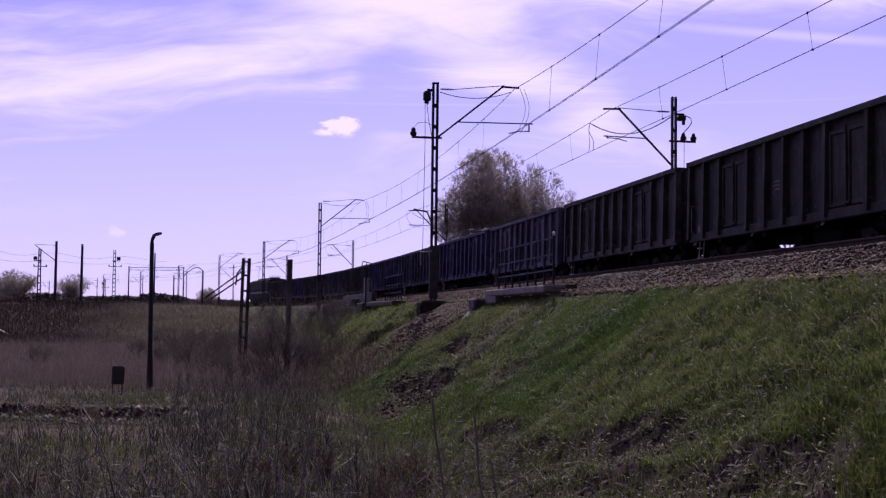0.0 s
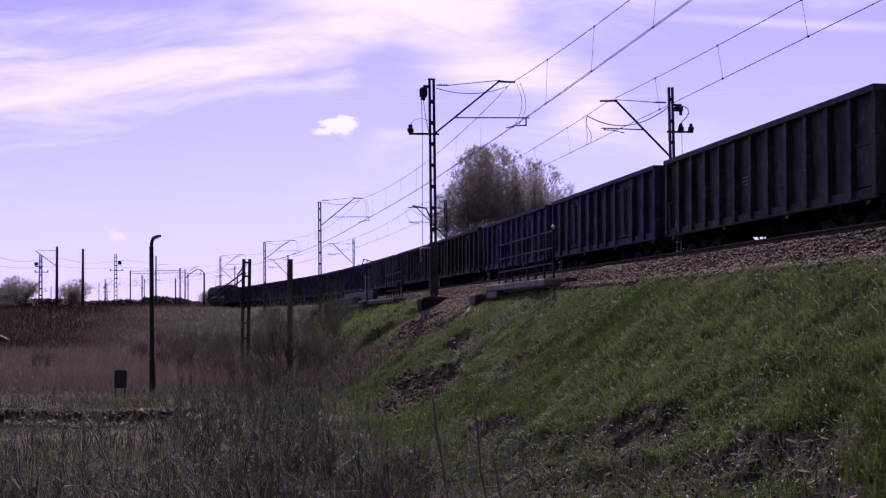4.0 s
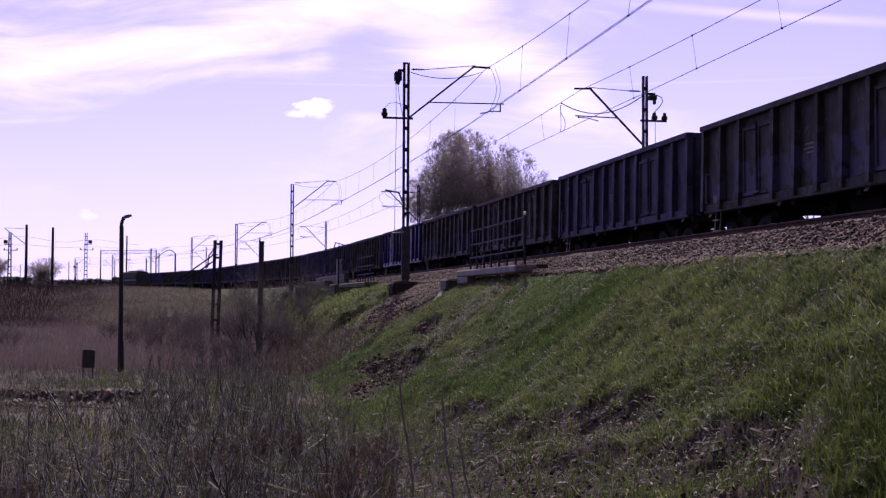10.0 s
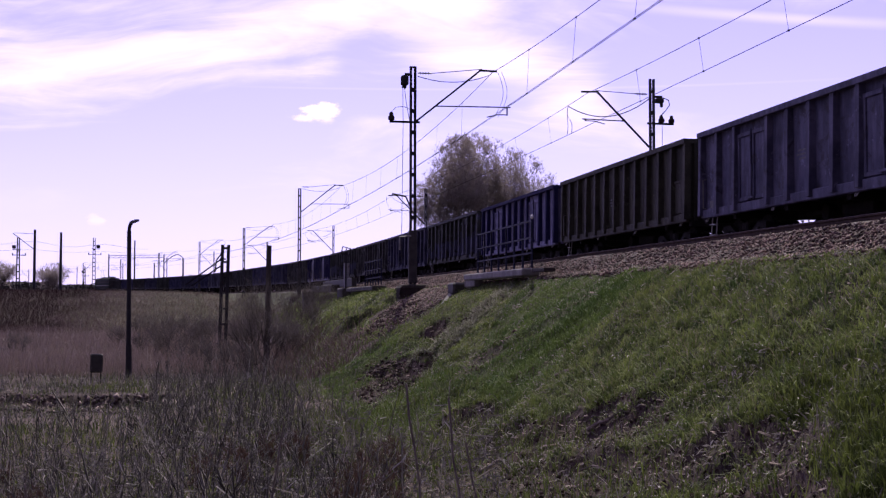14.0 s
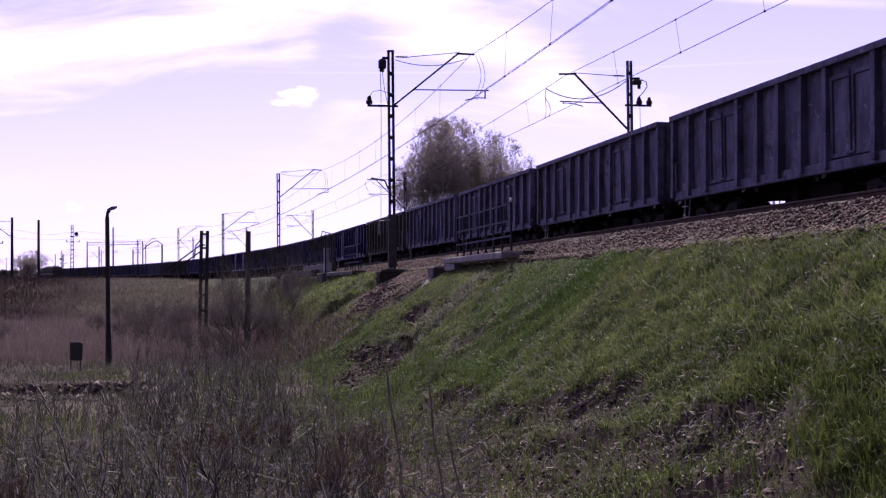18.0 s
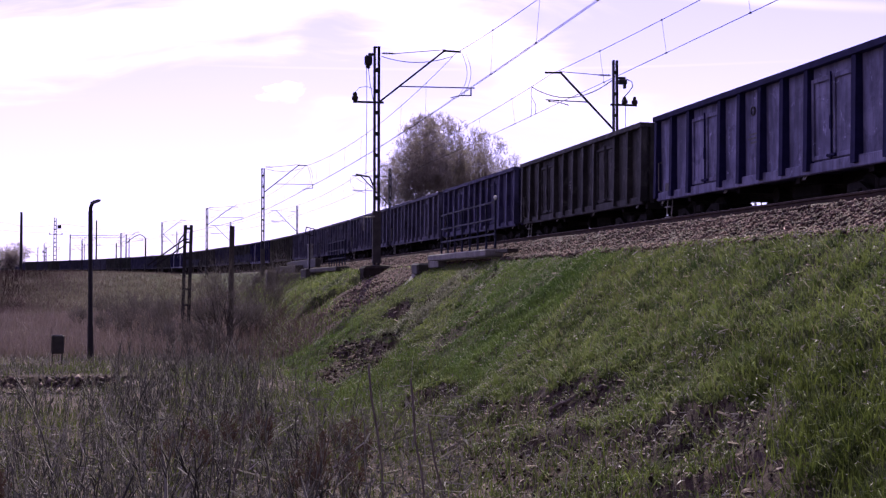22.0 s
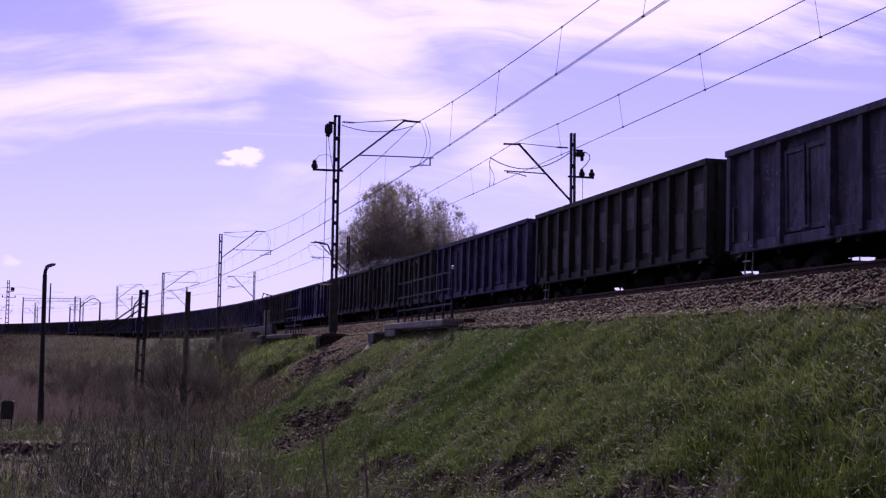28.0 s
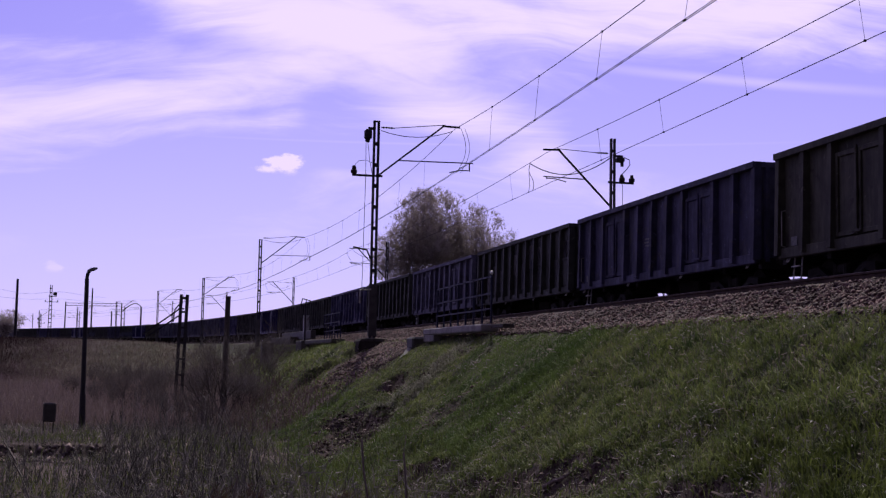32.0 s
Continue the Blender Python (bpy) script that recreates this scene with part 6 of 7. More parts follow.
def dead_leaves():
    """Pale withered leaves and stalk ends lying in the coarse turf."""
    n = 26000
    s, off = 7 + 24 * rs.random_sample(n) ** 1.2, -rs.uniform(6.5, 10.8, n)
    x, y = FAR_TRACK + off, s
    ok = rs.random_sample(n) < (0.12 + 0.88 * step(wavy(x, y, 1.1, 5.0) + 0.7 * wavy(x, y, 2.9, 2.0), 0.0, 0.9)) * (1 - 0.75 * step(s, 21, 26))
    x, y = x[ok], y[ok]
    m = len(x)
    p = np.stack([x, y, height(x, y) + rs.uniform(0.02, 0.10, m)], -1)
    a, up = rs.uniform(0, 6.28, m), rs.normal(0, 0.5, m)
    d = np.stack([np.cos(a), np.sin(a), up], -1) * rs.lognormal(math.log(0.032), 0.45, m)[:, None]
    e = np.cross(d, rs.normal(0, 1, (m, 3)))
    e *= (rs.uniform(0.004, 0.013, m) / np.linalg.norm(e, axis=1))[:, None]
    lift = np.array([0, 0, 1.0]) * rs.uniform(0, 0.02, m)[:, None]
    v = np.stack([p - d, p - e + lift, p + d, p + e + lift], 1).reshape(-1, 3)
    tagged(new("dead_leaves", soup("dead_leaves", v, np.arange(m * 4).reshape(-1, 4), "dead_leaf")), "pale withered leaves lying in the coarse turf", "dead leaves", kind="stuff")
    # brown brush on the floor of the gully below the mast
    n = 9000
    s, off = rs.uniform(38.5, 56, n), -rs.uniform(9.0, 13.5, n)
    x = FAR_TRACK - np.clip(s - BEND, 0, None) ** 2 / (2 * RADIUS) + off
    ok = rs.random_sample(n) < step(-off + 0.6 * wavy(x, s, 0.9, 2.0), 9.2, 10.6) * (0.4 + 0.6 * step(wavy(x, s, 0.7, 8.0), -0.4, 0.6))
    x, y = x[ok], s[ok]
    m = len(x)
    tagged(new("gully_brush", blades(x, y, height(x, y) - 0.03, rs.lognormal(math.log(0.3), 0.45, m), rs.uniform(0.008, 0.022, m), 0.8, "brush", "gully_brush")),
           "brown dead brush on the gully floor", "brush", kind="stuff")


def stalks():
    """Tall dead weeds in the foreground: a stem with a few upright side twigs."""
    n = 3300
    y = 8.5 + 22.5 * rs.random_sample(n) ** 1.15
    x = rs.uniform(-0.26, 0.24, n) * y
    far = rs.random_sample(n) < 0.13          # a taller thicket runs on below the slope
    y = np.where(far, rs.uniform(22, 44, n), y)
    x = np.where(far, rs.uniform(-0.05, 0.055, n) * y, x)
    s, off = along(x, y)
    ok = (off < np.where(y < 22, -11.5, np.where(y < 41, -12.1, -10.2)) + 0.9 * rs.random_sample(n) ** 3) & ((y < 18) | (off < -12.8) | (rs.random_sample(n) < 0.15))
    ok &= (x < 0.1 + 0.145 * y + 0.12 * rs.normal(0, 1, n)) | (y > 22)       # the weeds end along the foot of the slope
    x, y = x[ok], y[ok]
    z = height(x, y)
    tall = np.clip(rs.lognormal(math.log(0.58), 0.45, len(x)), 0.15, 1.7)
    vs, fs, c = [], [], 0
    rng = random.Random(4)
    for i in range(len(x)):
        p = Vector((x[i], y[i], z[i] - 0.05))
        d = Vector((rng.gauss(0, 0.15), rng.gauss(0, 0.15), 1)).normalized()
        h, r = tall[i], 0.007 + 0.014 * rng.random() ** 2.0
        lines = []
        q = p
        for k in range(3):
            e = q + d * h / 3
            lines.append((q, e, r * (1 - 0.25 * k), r * (0.8 - 0.25 * k)))
            if k > 0 or rng.random() < 0.5:
                for _ in range(rng.choice((1, 2, 3, 4))):
                    dd = (d + Vector((rng.gauss(0, 0.55), rng.gauss(0, 0.55), 0.25))).normalized()
                    b = q.lerp(e, rng.random())
                    lines.append((b, b + dd * h * rng.uniform(0.06, 0.2), r * 0.7, r * 0.35))
            q = e
            d = (d + Vector((rng.gauss(0, 0.15), rng.gauss(0, 0.15), rng.gauss(0, 0.08)))).normalized()
        for a, b, r0, r1 in lines:
            t = (b - a).normalized()
            u1 = t.cross(Vector((0.31, 0.95, 0.05))).normalized()
            u2 = t.cross(u1)
            for j in range(3):
                w = u1 * math.cos(2.0944 * j) + u2 * math.sin(2.0944 * j)
                vs.append(a + w * r0)
            for j in range(3):
                w = u1 * math.cos(2.0944 * j) + u2 * math.sin(2.0944 * j)
                vs.append(b + w * r1)
            for j in range(3):
                fs.append((c + j, c + (j + 1) % 3, c + 3 + (j + 1) % 3, c + 3 + j))
            c += 6
    tagged(new("weeds", soup("weeds", np.array([tuple(v) for v in vs]), np.array(fs), "stalk")), "tall dead grey-brown weed stalks in the foreground", "weeds", kind="stuff")
    # broken straws and twigs caught at all angles among the stalks
    n = 15000
    y = np.where(rs.random_sample(n) < 0.8, rs.uniform(8.5, 24.5, n), rs.uniform(24, 45, n))
    x = rs.uniform(-0.31, 0.24, n) * y
    s, off = along(x, y)
    ok = off < np.where((y > 22.5) & (y < 41), -11.9, -9.9)
    x, y = x[ok], y[ok]
    m = len(x)
    lift = np.abs(rs.normal(0, 0.26, m)) * np.where(y < 24.5, 1, 0.3)
    p = np.stack([x, y, height(x, y) + lift], -1)
    d = rs.normal(0, 1, (m, 3)) * [1, 1, 0.9]
    d /= np.linalg.norm(d, axis=1)[:, None]
    d *= rs.lognormal(math.log(0.075), 0.6, m)[:, None]
    e = np.cross(d, rs.normal(0, 1, (m, 3)))
    e *= (rs.uniform(0.004, 0.016, m) / np.linalg.norm(e, axis=1))[:, None]
    v = np.stack([p - d - e, p - d + e, p + d + e * 0.4, p + d - e * 0.4], 1).reshape(-1, 3)
    tagged(new("broken_straw", soup("broken_straw", v, np.arange(m * 4).reshape(-1, 4), "dead_grass")), "broken pale straws and twigs among the weeds", "straw", kind="stuff")
    n = 12000
    x, y = scatter(n, -14, 6, 9, 48)
    s, off = along(x, y)
    ok = off < np.where((y > 22.5) & (y < 41), -11.9, -9.8)
    x, y = x[ok], y[ok]
    m = len(x)
    tagged(new("dry_litter", blades(x, y, height(x, y), rs.lognormal(math.log(0.2), 0.5, m), rs.uniform(0.006, 0.014, m), 0.9, "dead_grass", "dry_litter")),
           "bleached bent grass at the foot of the weeds", "dry grass", kind="stuff")
    n = 90000
    x, y = scatter(n, -14, 6, 9, 48)
    s, off = along(x, y)
    ok = (off < -9.5) & (rs.random_sample(n) < np.where(y < 32, 0.75, 0.1 + 0.12 * wavy(x, y, 0.9, 3.0)) * (1 - 0.95 * trench(s, off)) * (1 - torn(x, y, s, off)))
    x, y = x[ok], y[ok]
    m = len(x)
    tagged(new("green_undergrowth", blades(x, y, height(x, y), rs.lognormal(math.log(0.2), 0.4, m), rs.uniform(0.008, 0.016, m), 0.7, "rank_grass", "green_undergrowth")),
           "fresh green grass coming up between dead weeds", "grass", kind="stuff")


def toe_growth():
    """Dead and green growth along the foot of the slope."""
    for n, key, name, tall, label in ((3500, "dead_grass", "toe_brush", 0.24, "low brown dead growth along the foot of the slope"), (8000, "herb", "toe_grass", 0.15, "fresh green growth along the foot of the slope")):
        y = rs.uniform(18, 56, n)
        x = FAR_TRACK - np.clip(y - BEND, 0, None) ** 2 / (2 * RADIUS) - rs.uniform(10.8, 14.0, n)
        ok = rs.random_sample(n) > np.maximum(0.95 * trench(*along(x, y)), (0.9 if key == "dead_grass" else 0.4) * green_foot(*along(x, y)))
        x, y = x[ok], y[ok]
        n = len(x)
        tagged(new(name, blades(x, y, height(x, y) - 0.02, rs.lognormal(math.log(tall), 0.45, n), rs.uniform(0.012, 0.03, n), 0.8, key, name)), label, "undergrowth", kind="stuff")


def ditch_growth():
    n = 9000
    x, y = scatter(n, -14, 1.5, 37.5, 45.5)
    ok = rs.random_sample(n) < 0.35 + 0.65 * step(wavy(x, y, 1.1, 5.0), -0.3, 0.6)
    x, y = x[ok], y[ok]
    m = len(x)
    tagged(new("bank_straw", blades(x, y, height(x, y), rs.lognormal(math.log(0.16), 0.5, m), rs.uniform(0.012, 0.03, m), 1.0, "dead_grass", "bank_straw")),
           "bleached straw along the top of the low bank", "dry grass", kind="stuff")
    n = 3000       # lumps along the broken bank face
    x = rs.uniform(-14, 1.5, n)
    y = 37.0 + 0.7 * np.sin(x * 0.7) + 0.2 * np.sin(x * 2.9) - rs.uniform(-0.1, 1.6, n)
    r = np.minimum(rs.lognormal(math.log(0.04), 0.5, n), 0.13)
    c = np.array([(1, 0, 0), (-1, 0, 0), (0, 1, 0), (0, -1, 0), (0, 0, 1), (0, 0, -1)], float)
    f = np.array([(0, 2, 4), (2, 1, 4), (1, 3, 4), (3, 0, 4), (2, 0, 5), (1, 2, 5), (3, 1, 5), (0, 3, 5)])
    v = (c[None] * rs.uniform(0.5, 1.5, (n, 6, 1)) + rs.normal(0, 0.3, (n, 6, 3))) * r[:, None, None] + np.stack([x, y, height(x, y) + r * 0.2], -1)[:, None]
    tagged(new("bank_lumps", soup("bank_lumps", v.reshape(-1, 3), (np.arange(n)[:, None, None] * 6 + f[None]).reshape(-1, 3), "litter")), "broken earth and root lumps on the low bank face", "earth clods", kind="stuff")
    n = 20000
    x, y = scatter(n, -14, 2, 29, 41.5)
    ok = rs.random_sample(n) < 0.15 + 0.7 * step(wavy(x, y, 0.8, 2.0) + 0.6 * wavy(x, y, 2.3, 4.0), -0.1, 0.7)
    x, y = x[ok], y[ok]
    m = len(x)
    tagged(new("ditch_growth", blades(x, y, height(x, y), rs.lognormal(math.log(0.14), 0.5, m), rs.uniform(0.012, 0.03, m), 0.9, "herb", "ditch_growth")),
           "dark green tufts along the low bank edge", "grass", kind="stuff")


def reeds():
    """Dead reeds on the flat, dark brush on the bank and below the line."""
    n = 60000
    y = 45 + 80 * rs.random_sample(n) ** 1.2
    x = rs.uniform(-0.26, 0.06, n) * y
    s, off = along(x, y)
    ok = (rs.random_sample(n) < reed_share(x, y)) & (off < -9.5) & (y < 114)
    x, y = x[ok], y[ok]
    m = len(x)
    tall = rs.lognormal(math.log(0.5), 0.4, m) * (0.6 + 0.6 * step(wavy(x, y, 0.2, 6.0), -0.5, 0.7))
    tagged(new("reeds", blades(x, y, height(x, y) - 0.05, tall, rs.uniform(0.5, 1.3, m) * (0.006 + 0.0003 * y), 0.6, "reeds", "reeds")),
           "reddish-brown dead reeds covering the flats", "reeds", kind="stuff")
    n = 130000
    y = np.where(rs.random_sample(n) < 0.78, rs.uniform(108, 162, n), rs.uniform(50, 120, n))
    x = np.where(y > 107.9, rs.uniform(-0.28, 0.0, n), rs.uniform(-0.06, 0.08, n)) * y
    s, off = along(x, y)
    dens = np.where(y > 107.9, 1.0 - 0.8 * step(x, -15, -9), 0.5 + 0.5 * wavy(x, y, 0.3, 2.0)) * np.where(y > 107.9, 1.0, 0.45 + 0.55 * step(wavy(x, y, 0.16, 4.0), -0.4, 0.5))
    ok = (rs.random_sample(n) < dens) & (off < -8.2)
    x, y = x[ok], y[ok]
    m = len(x)
    tall = rs.lognormal(math.log(0.55), 0.45, m) * (0.85 - 0.1 * (y > 107.9) - 0.35 * step(y, 135, 150))
    dark = (x < -14.5 + 3.0 * wavy(x, y, 0.3, 1.0)) & (y > 107.9)
    for ok, key, name, label in ((~dark, "brush", "brush", "reddish-brown brush on the far bank and slopes"), (dark, "dark_brush", "dark_brush", "dark reddish thicket on the far bank")):
        m = int(ok.sum())
        tagged(new(name, blades(x[ok], y[ok], height(x[ok], y[ok]) - 0.05, tall[ok], rs.uniform(0.4, 1.2, m) * (0.004 + 0.00022 * y[ok]), 0.9, key, name)), label, "brush", kind="stuff")
    n = 45000
    y = rs.uniform(106, 165, n)
    x = rs.uniform(-0.12, 0.03, n) * y
    s, off = along(x, y)
    ok = (off < -6.8) & (rs.random_sample(n) < 0.55 + 0.45 * step(wavy(x, y, 0.14, 9.0), -0.2, 0.5))
    x, y = x[ok], y[ok]
    m = len(x)
    tagged(new("bank_grass", blades(x, y, height(x, y) - 0.05, rs.lognormal(math.log(0.33), 0.4, m) * (1 - 0.5 * step(y, 135, 150)), rs.uniform(0.02, 0.05, m), 0.9, "olive_grass", "bank_grass")),
           "rough olive-brown grass on the far bank", "grass", kind="stuff")


def verge():
    """Dry weeds added along the far side, behind the train, to block sky light under the wagons."""
    n = 16000
    s, off = rs.uniform(60, 430, n), rs.uniform(2.75, 3.6, n)
    th = np.clip((s - BEND) / RADIUS, 0, None)
    x, y = FAR_TRACK - RADIUS * (1 - np.cos(th)) + off * np.cos(th), BEND + RADIUS * np.sin(th) + off * np.sin(th)
    tagged(new("verge_weeds", blades(x, y, height(x, y) - 0.05, rs.lognormal(math.log(1.5), 0.22, n), rs.uniform(0.03, 0.08, n), 0.5, "brush", "verge_weeds")),
           "dark dry weeds added behind the train to block sky light", "weeds", kind="stuff")


def hedge():
    """A low dark belt of bushes on the skyline."""
    n = 42000
    x = rs.uniform(-330, 25, n)
    y = 505 + rs.uniform(-18, 18, n)
    top = 4.0 + 1.9 * step(-x, 57, 66) + 0.9 * step(-x, 40, 44) * step(60 + x, 0, 3) + 1.6 * step(-x, 20, 26) * step(41 + x, 0, 4) + 0.7 * step(wavy(x, 0 * x, 0.06, 2.0) + 0.6 * wavy(x, 0 * x, 0.21, 5.0), -0.6, 1.2)
    z = height(x, y) + rs.uniform(0, 1, n) * top * 0.97
    c = np.array([(1, 0, 0), (-1, 0, 0), (0, 1, 0), (0, -1, 0), (0, 0, 1), (0, 0, -1)], float)
    f = np.array([(0, 2, 4), (2, 1, 4), (1, 3, 4), (3, 0, 4), (2, 0, 5), (1, 2, 5), (3, 1, 5), (0, 3, 5)])
    v = c[None] * rs.uniform(0.3, 0.75, (n, 6, 1)) + rs.normal(0, 0.2, (n, 6, 3)) + np.stack([x, y, z], -1)[:, None]
    faces = (np.arange(n)[:, None, None] * 6 + f[None]).reshape(-1, 3)
    tagged(new("distant_hedge", soup("distant_hedge", v.reshape(-1, 3), faces, "hedge")), "low dark belt of bushes along the skyline", "hedge", kind="stuff")


def torn_turf():
    """Lumps of torn sod and bleached tufts in the broken strip beside the lush grass, and in the bare patch."""
    n = 7000
    s, off = rs.uniform(27, 36, n), -rs.uniform(6.9, 11.2, n)
    x, y = FAR_TRACK + off, s
    strip = broken(x, y, s, off)
    ok = rs.random_sample(n) < np.maximum(0.75 * strip, torn(x, y, s, off))
    x, y, strip = x[ok], y[ok], strip[ok]
    n = len(x)
    r = np.clip(rs.lognormal(math.log(0.030), 0.45, n), 0.012, 0.075)
    c = np.array([(1, 0, 0), (-1, 0, 0), (0, 1, 0), (0, -1, 0), (0, 0, 1), (0, 0, -1)], float)
    f = np.array([(0, 2, 4), (2, 1, 4), (1, 3, 4), (3, 0, 4), (2, 0, 5), (1, 2, 5), (3, 1, 5), (0, 3, 5)])
    v = (c[None] * rs.uniform(0.5, 1.5, (n, 6, 1)) + rs.normal(0, 0.3, (n, 6, 3))) * r[:, None, None] * [1.3, 1.0, 0.8] + np.stack([x, y, height(x, y) + r * 0.1], -1)[:, None]
    faces = (np.arange(n)[:, None, None] * 6 + f[None]).reshape(-1, 3)
    tagged(new("torn_sods", soup("torn_sods", v.reshape(-1, 3), faces, "sod")), "torn grey-brown sods and earth lumps on the slope", "earth clods", kind="stuff")
    k = rs.choice(np.flatnonzero(strip > 0.3), 420)
    i = np.repeat(k, 14)
    m = len(i)
    bx, by = x[i] + rs.normal(0, 0.07, m), y[i] + rs.normal(0, 0.09, m)
    tagged(new("bleached_tufts", blades(bx, by, height(bx, by), rs.lognormal(math.log(0.10), 0.4, m), rs.uniform(0.012, 0.03, m), 1.6, "bleached", "bleached_tufts")),
           "bleached grey-green tufts along the broken strip of turf", "dry grass", kind="stuff")


def stones():
    n = 36000
    s = 9 + 68 * rs.random_sample(n) ** 1.5
    q = rs.random_sample(n)
    off = -6.62 + 1.12 * q ** 0.85
    gully = np.arange(n) % 5 == 0        # spilled down the gully below the mast, in a narrowing fan
    down = np.clip(np.abs(rs.normal(0, 1.3, n)), 0, 3.2)
    s = np.where(gully, 39.0 + 0.8 * down + rs.random_sample(n) * (9.2 - 2.0 * down), s)
    off = np.where(gully, -6.65 - down, off)
    up = np.interp(off, (-6.75, -6.2, -5.6, -5.2), (-0.78, -0.65, -0.255, -0.185))
    th = np.clip((s - BEND) / RADIUS, 0, None)
    x = np.where(s < BEND, FAR_TRACK, FAR_TRACK - RADIUS * (1 - np.cos(th))) + off * np.cos(th)
    y = np.where(s < BEND, s, BEND + RADIUS * np.sin(th)) + off * np.sin(th)
    z = np.where(gully, height(x, y) + 0.01, rail_z(s) + up + rs.uniform(-0.03, 0.02, n))
    r = rs.uniform(0.025, 0.052, n) * (1 + 0.3 * (s > 35))
    c = np.array([(1, 0, 0), (-1, 0, 0), (0, 1, 0), (0, -1, 0), (0, 0, 1), (0, 0, -1)], float)
    f = np.array([(0, 2, 4), (2, 1, 4), (1, 3, 4), (3, 0, 4), (2, 0, 5), (1, 2, 5), (3, 1, 5), (0, 3, 5)])
    v = c[None] * rs.uniform(0.55, 1.25, (n, 6, 1)) * r[:, None, None] + rs.normal(0, 0.22, (n, 6, 3)) * r[:, None, None]
    a = rs.uniform(0, 6.28, n)
    ca, sa = np.cos(a)[:, None], np.sin(a)[:, None]
    v = np.stack([v[..., 0] * ca - v[..., 1] * sa, v[..., 0] * sa + v[..., 1] * ca, v[..., 2] * 0.8], -1) + np.stack([x, y, z], -1)[:, None]
    faces = (np.arange(n)[:, None, None] * 6 + f[None]).reshape(-1, 3)
    tagged(new("ballast_stones", soup("ballast_stones", v.reshape(-1, 3), faces, "stone")), "loose reddish-brown crushed stones on the ballast shoulder", "stones", kind="stuff")


def litter():
    """Broken twigs, bark and clods on the bare patches."""
    n = 34000
    x, y = scatter(n, 2.5, 9, 10, 50)
    ok = rs.random_sample(n) < soil_share(x, y) * np.where((y > 38) & (y < 51), 0.2, 0.55) + 0.02
    x, y = x[ok], y[ok]
    n = len(x)
    z = height(x, y) + 0.01
    a, ln, wd = rs.uniform(0, 6.28, n), rs.lognormal(math.log(0.05), 0.7, n), rs.uniform(0.008, 0.026, n)
    d = np.stack([np.cos(a), np.sin(a), rs.normal(0, 0.35, n)], -1) * ln[:, None] / 2
    e = np.stack([-np.sin(a), np.cos(a), rs.normal(0, 0.3, n)], -1) * wd[:, None] / 2
    p = np.stack([x, y, z], -1)
    top = np.array([0, 0, 1.0])[None] * wd[:, None] * 0.8
    v = np.stack([p - d - e, p - d + e, p + d + e, p + d - e, p - d * 0.8 + top, p + d * 0.8 + top], 1)
    f = np.array([(0, 3, 5, 4), (1, 4, 5, 2), (0, 4, 1, 1), (3, 2, 5, 5)])
    tri = np.array([(0, 3, 5), (0, 5, 4), (1, 4, 5), (1, 5, 2), (0, 4, 1), (3, 2, 5)])
    faces = (np.arange(n)[:, None, None] * 6 + tri[None]).reshape(-1, 3)
    tagged(new("litter", soup("litter", v.reshape(-1, 3), faces, "litter")), "broken twigs and clods on bare earth", "litter", kind="stuff")


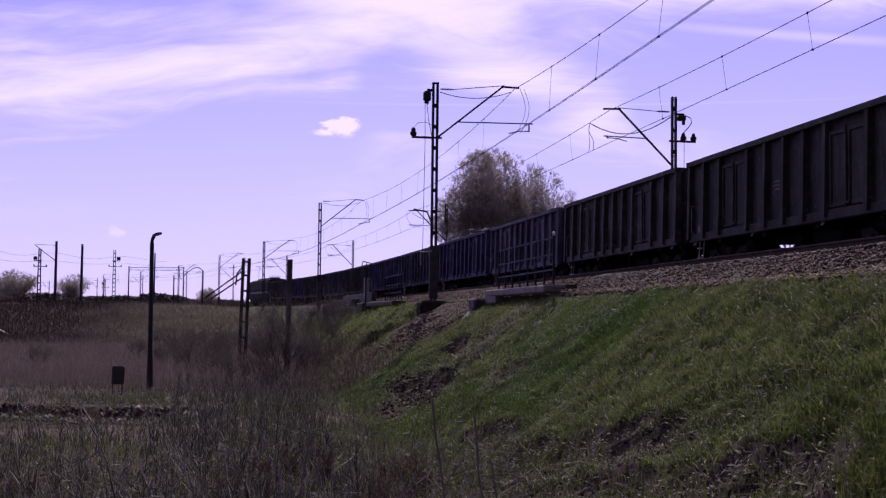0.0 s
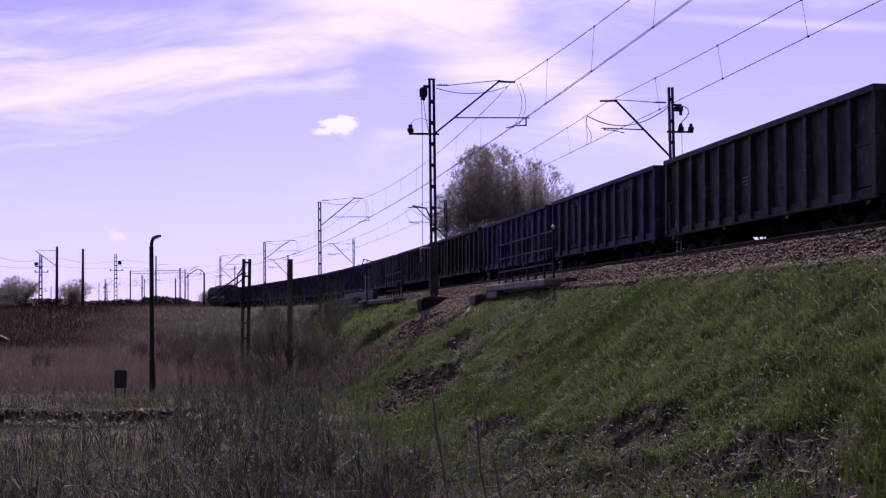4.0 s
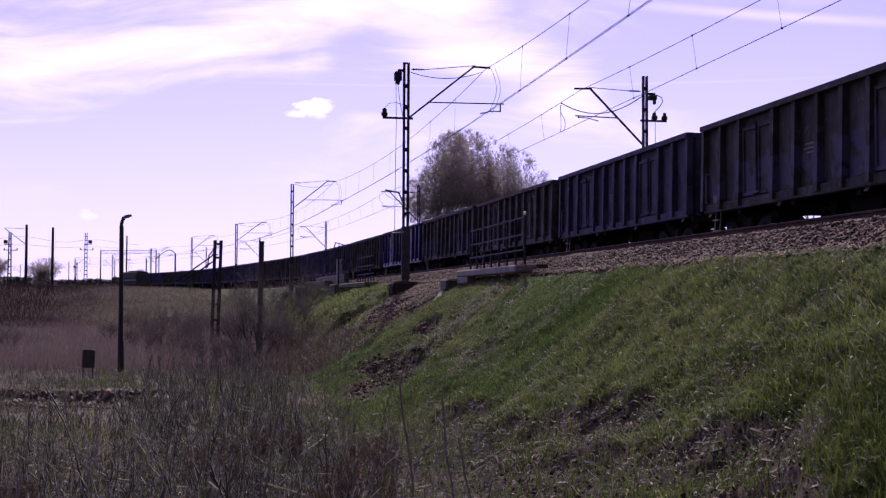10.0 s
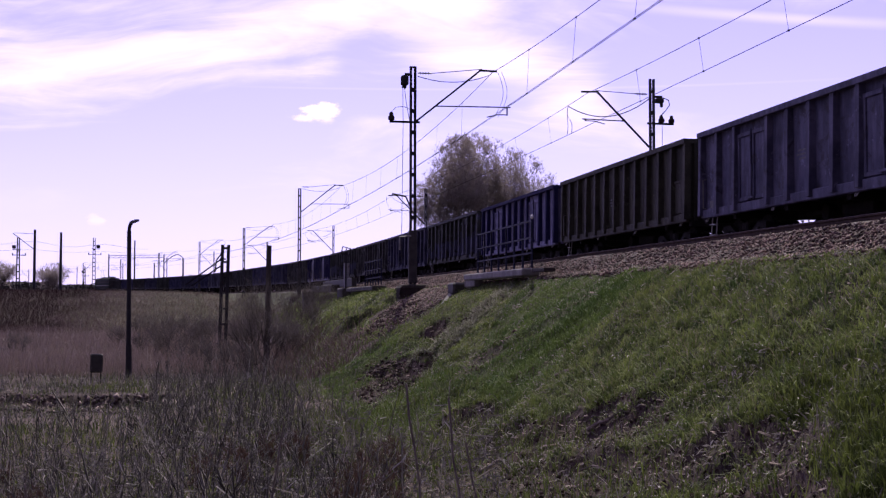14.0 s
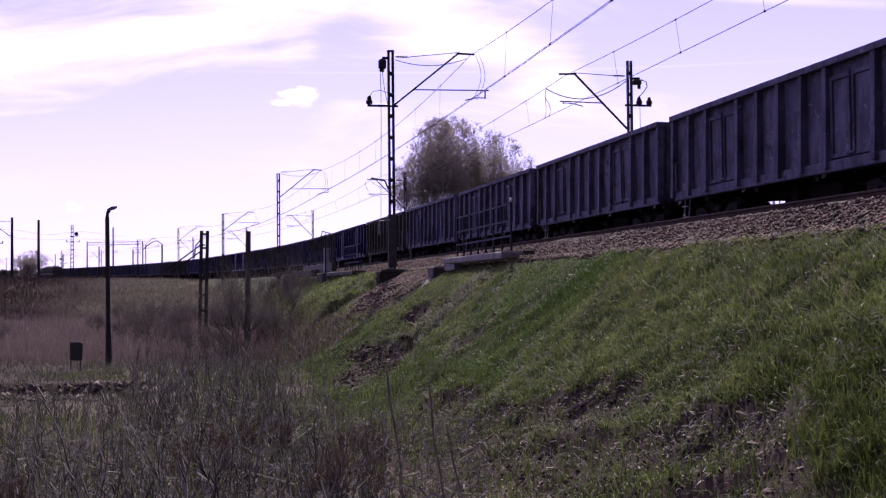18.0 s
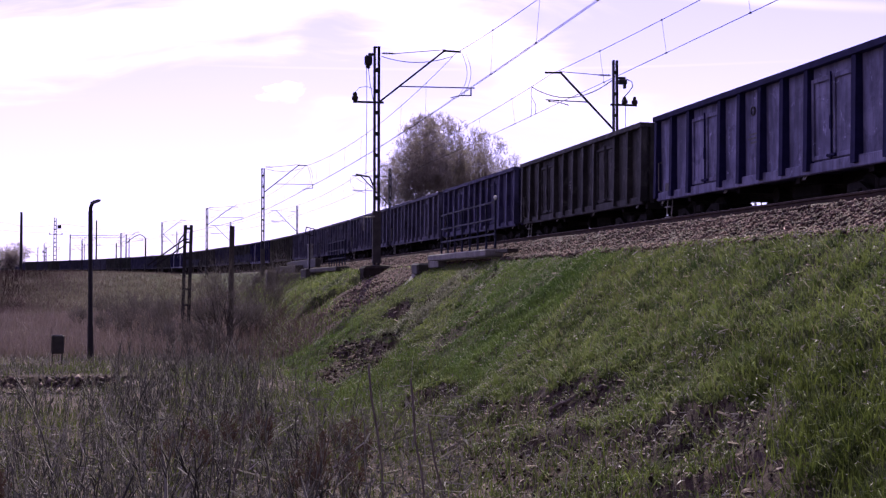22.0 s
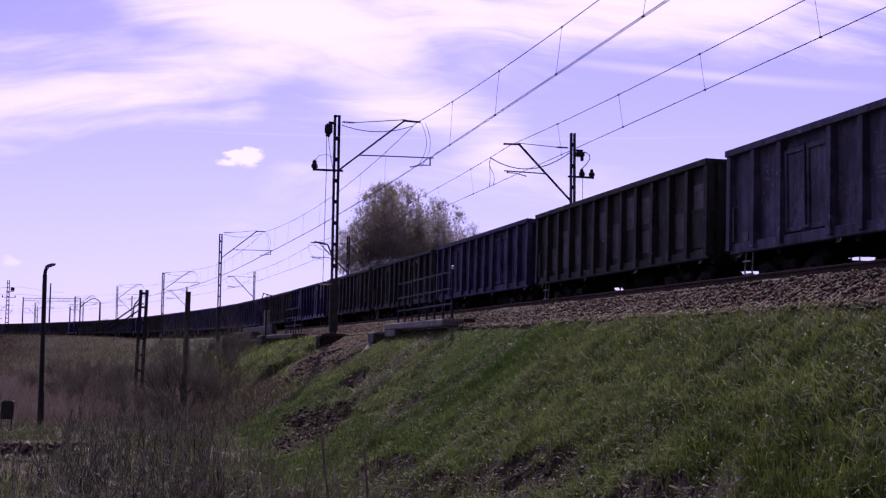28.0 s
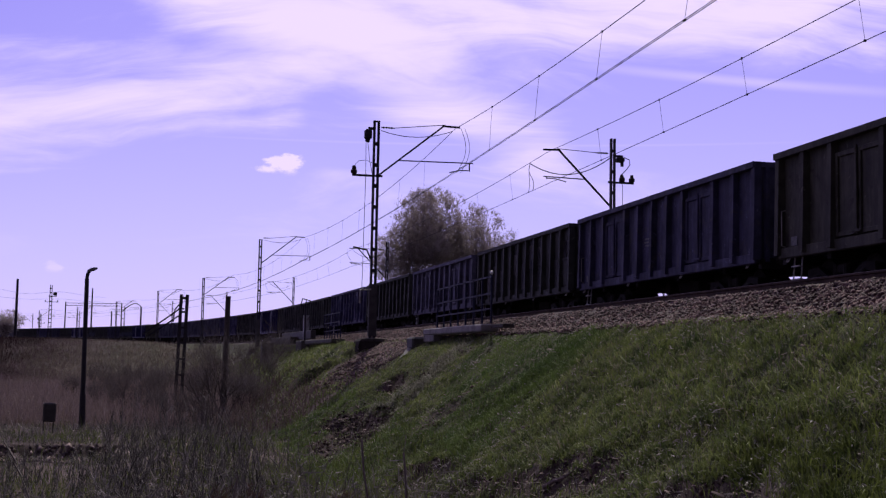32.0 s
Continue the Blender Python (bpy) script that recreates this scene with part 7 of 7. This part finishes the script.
def clods():
    """Lumps of dark earth and roots on the bare patches and in the hollows."""
    n = 26000
    x, y = scatter(n, 3.2, 8, 10, 54)
    ok = (rs.random_sample(n) < np.clip(soil_share(x, y) - 0.25, 0, 1) * 1.2) & ((y < 37.5) | (y > 50) | (rs.random_sample(n) < 0.15))
    x, y = x[ok], y[ok]
    n = len(x)
    r = np.minimum(rs.lognormal(math.log(0.017), 0.45, n), 0.045) * (1 + 0.5 * step(y, 22, 34))
    c = np.array([(1, 0, 0), (-1, 0, 0), (0, 1, 0), (0, -1, 0), (0, 0, 1), (0, 0, -1)], float)
    f = np.array([(0, 2, 4), (2, 1, 4), (1, 3, 4), (3, 0, 4), (2, 0, 5), (1, 2, 5), (3, 1, 5), (0, 3, 5)])
    v = (c[None] * rs.uniform(0.5, 1.5, (n, 6, 1)) + rs.normal(0, 0.3, (n, 6, 3))) * r[:, None, None] + np.stack([x, y, height(x, y) + r * 0.2], -1)[:, None]
    faces = (np.arange(n)[:, None, None] * 6 + f[None]).reshape(-1, 3)
    tagged(new("clods", soup("clods", v.reshape(-1, 3), faces, "clod")), "dark brown clods of earth on the bare patches", "earth clods", kind="stuff")
    # low fresh weeds on and round the bare patches
    n = 15000
    k = rs.randint(0, 420, n)
    cx, cy = scatter(420, 3.6, 6.6, 10.5, 50)
    spread = rs.lognormal(math.log(0.13), 0.4, 420)
    x, y = cx[k] + rs.normal(0, 1, n) * spread[k], cy[k] + rs.normal(0, 1, n) * spread[k]
    ok = y < 36
    x, y = x[ok], y[ok]
    n = len(x)
    tagged(new("herbs", blades(x, y, height(x, y), rs.lognormal(math.log(0.075), 0.4, n), rs.uniform(0.012, 0.028, n), 1.5, "herb", "herbs")),
           "fresh green clumps of low weeds on bare earth", "weeds", kind="stuff")


turf()
dead_leaves()
clods()
stalks()
toe_growth()
ditch_growth()
reeds()
verge()
hedge()
torn_turf()
stones()
litter()
for (xa, ya), (xb, yb), r in (((5.75, 20.6), (6.0, 20.0), 0.025), ((3.9, 18.1), (4.45, 18.4), 0.035), ((5.15, 16.7), (5.5, 16.35), 0.04), ((4.7, 15.6), (5.0, 14.9), 0.02)):
    log = thing("fallen_branch", "dead pale branch lying on the slope", "branch", group="fallen branches")
    pts = [Vector((xa + (xb - xa) * q + 0.05 * math.sin(q * 7), ya + (yb - ya) * q, 0)) for q in (0, 0.25, 0.5, 0.75, 1)]
    pts = [Vector((p.x, p.y, land(p.x, p.y) + 0.05)) for p in pts]
    g = Geo()
    for i, (a, b) in enumerate(zip(pts, pts[1:])):
        g.tube(a, b, r * (1 - 0.15 * i), r * (0.85 - 0.15 * i), 6)
    part("limb", g, "litter", log)


def motions():
    """The train rolls on along the line."""
    for w, mark in TRAIN:
        walk(w, [(t, train_pose(front(t) + mark)) for t in range(33)])


motions()
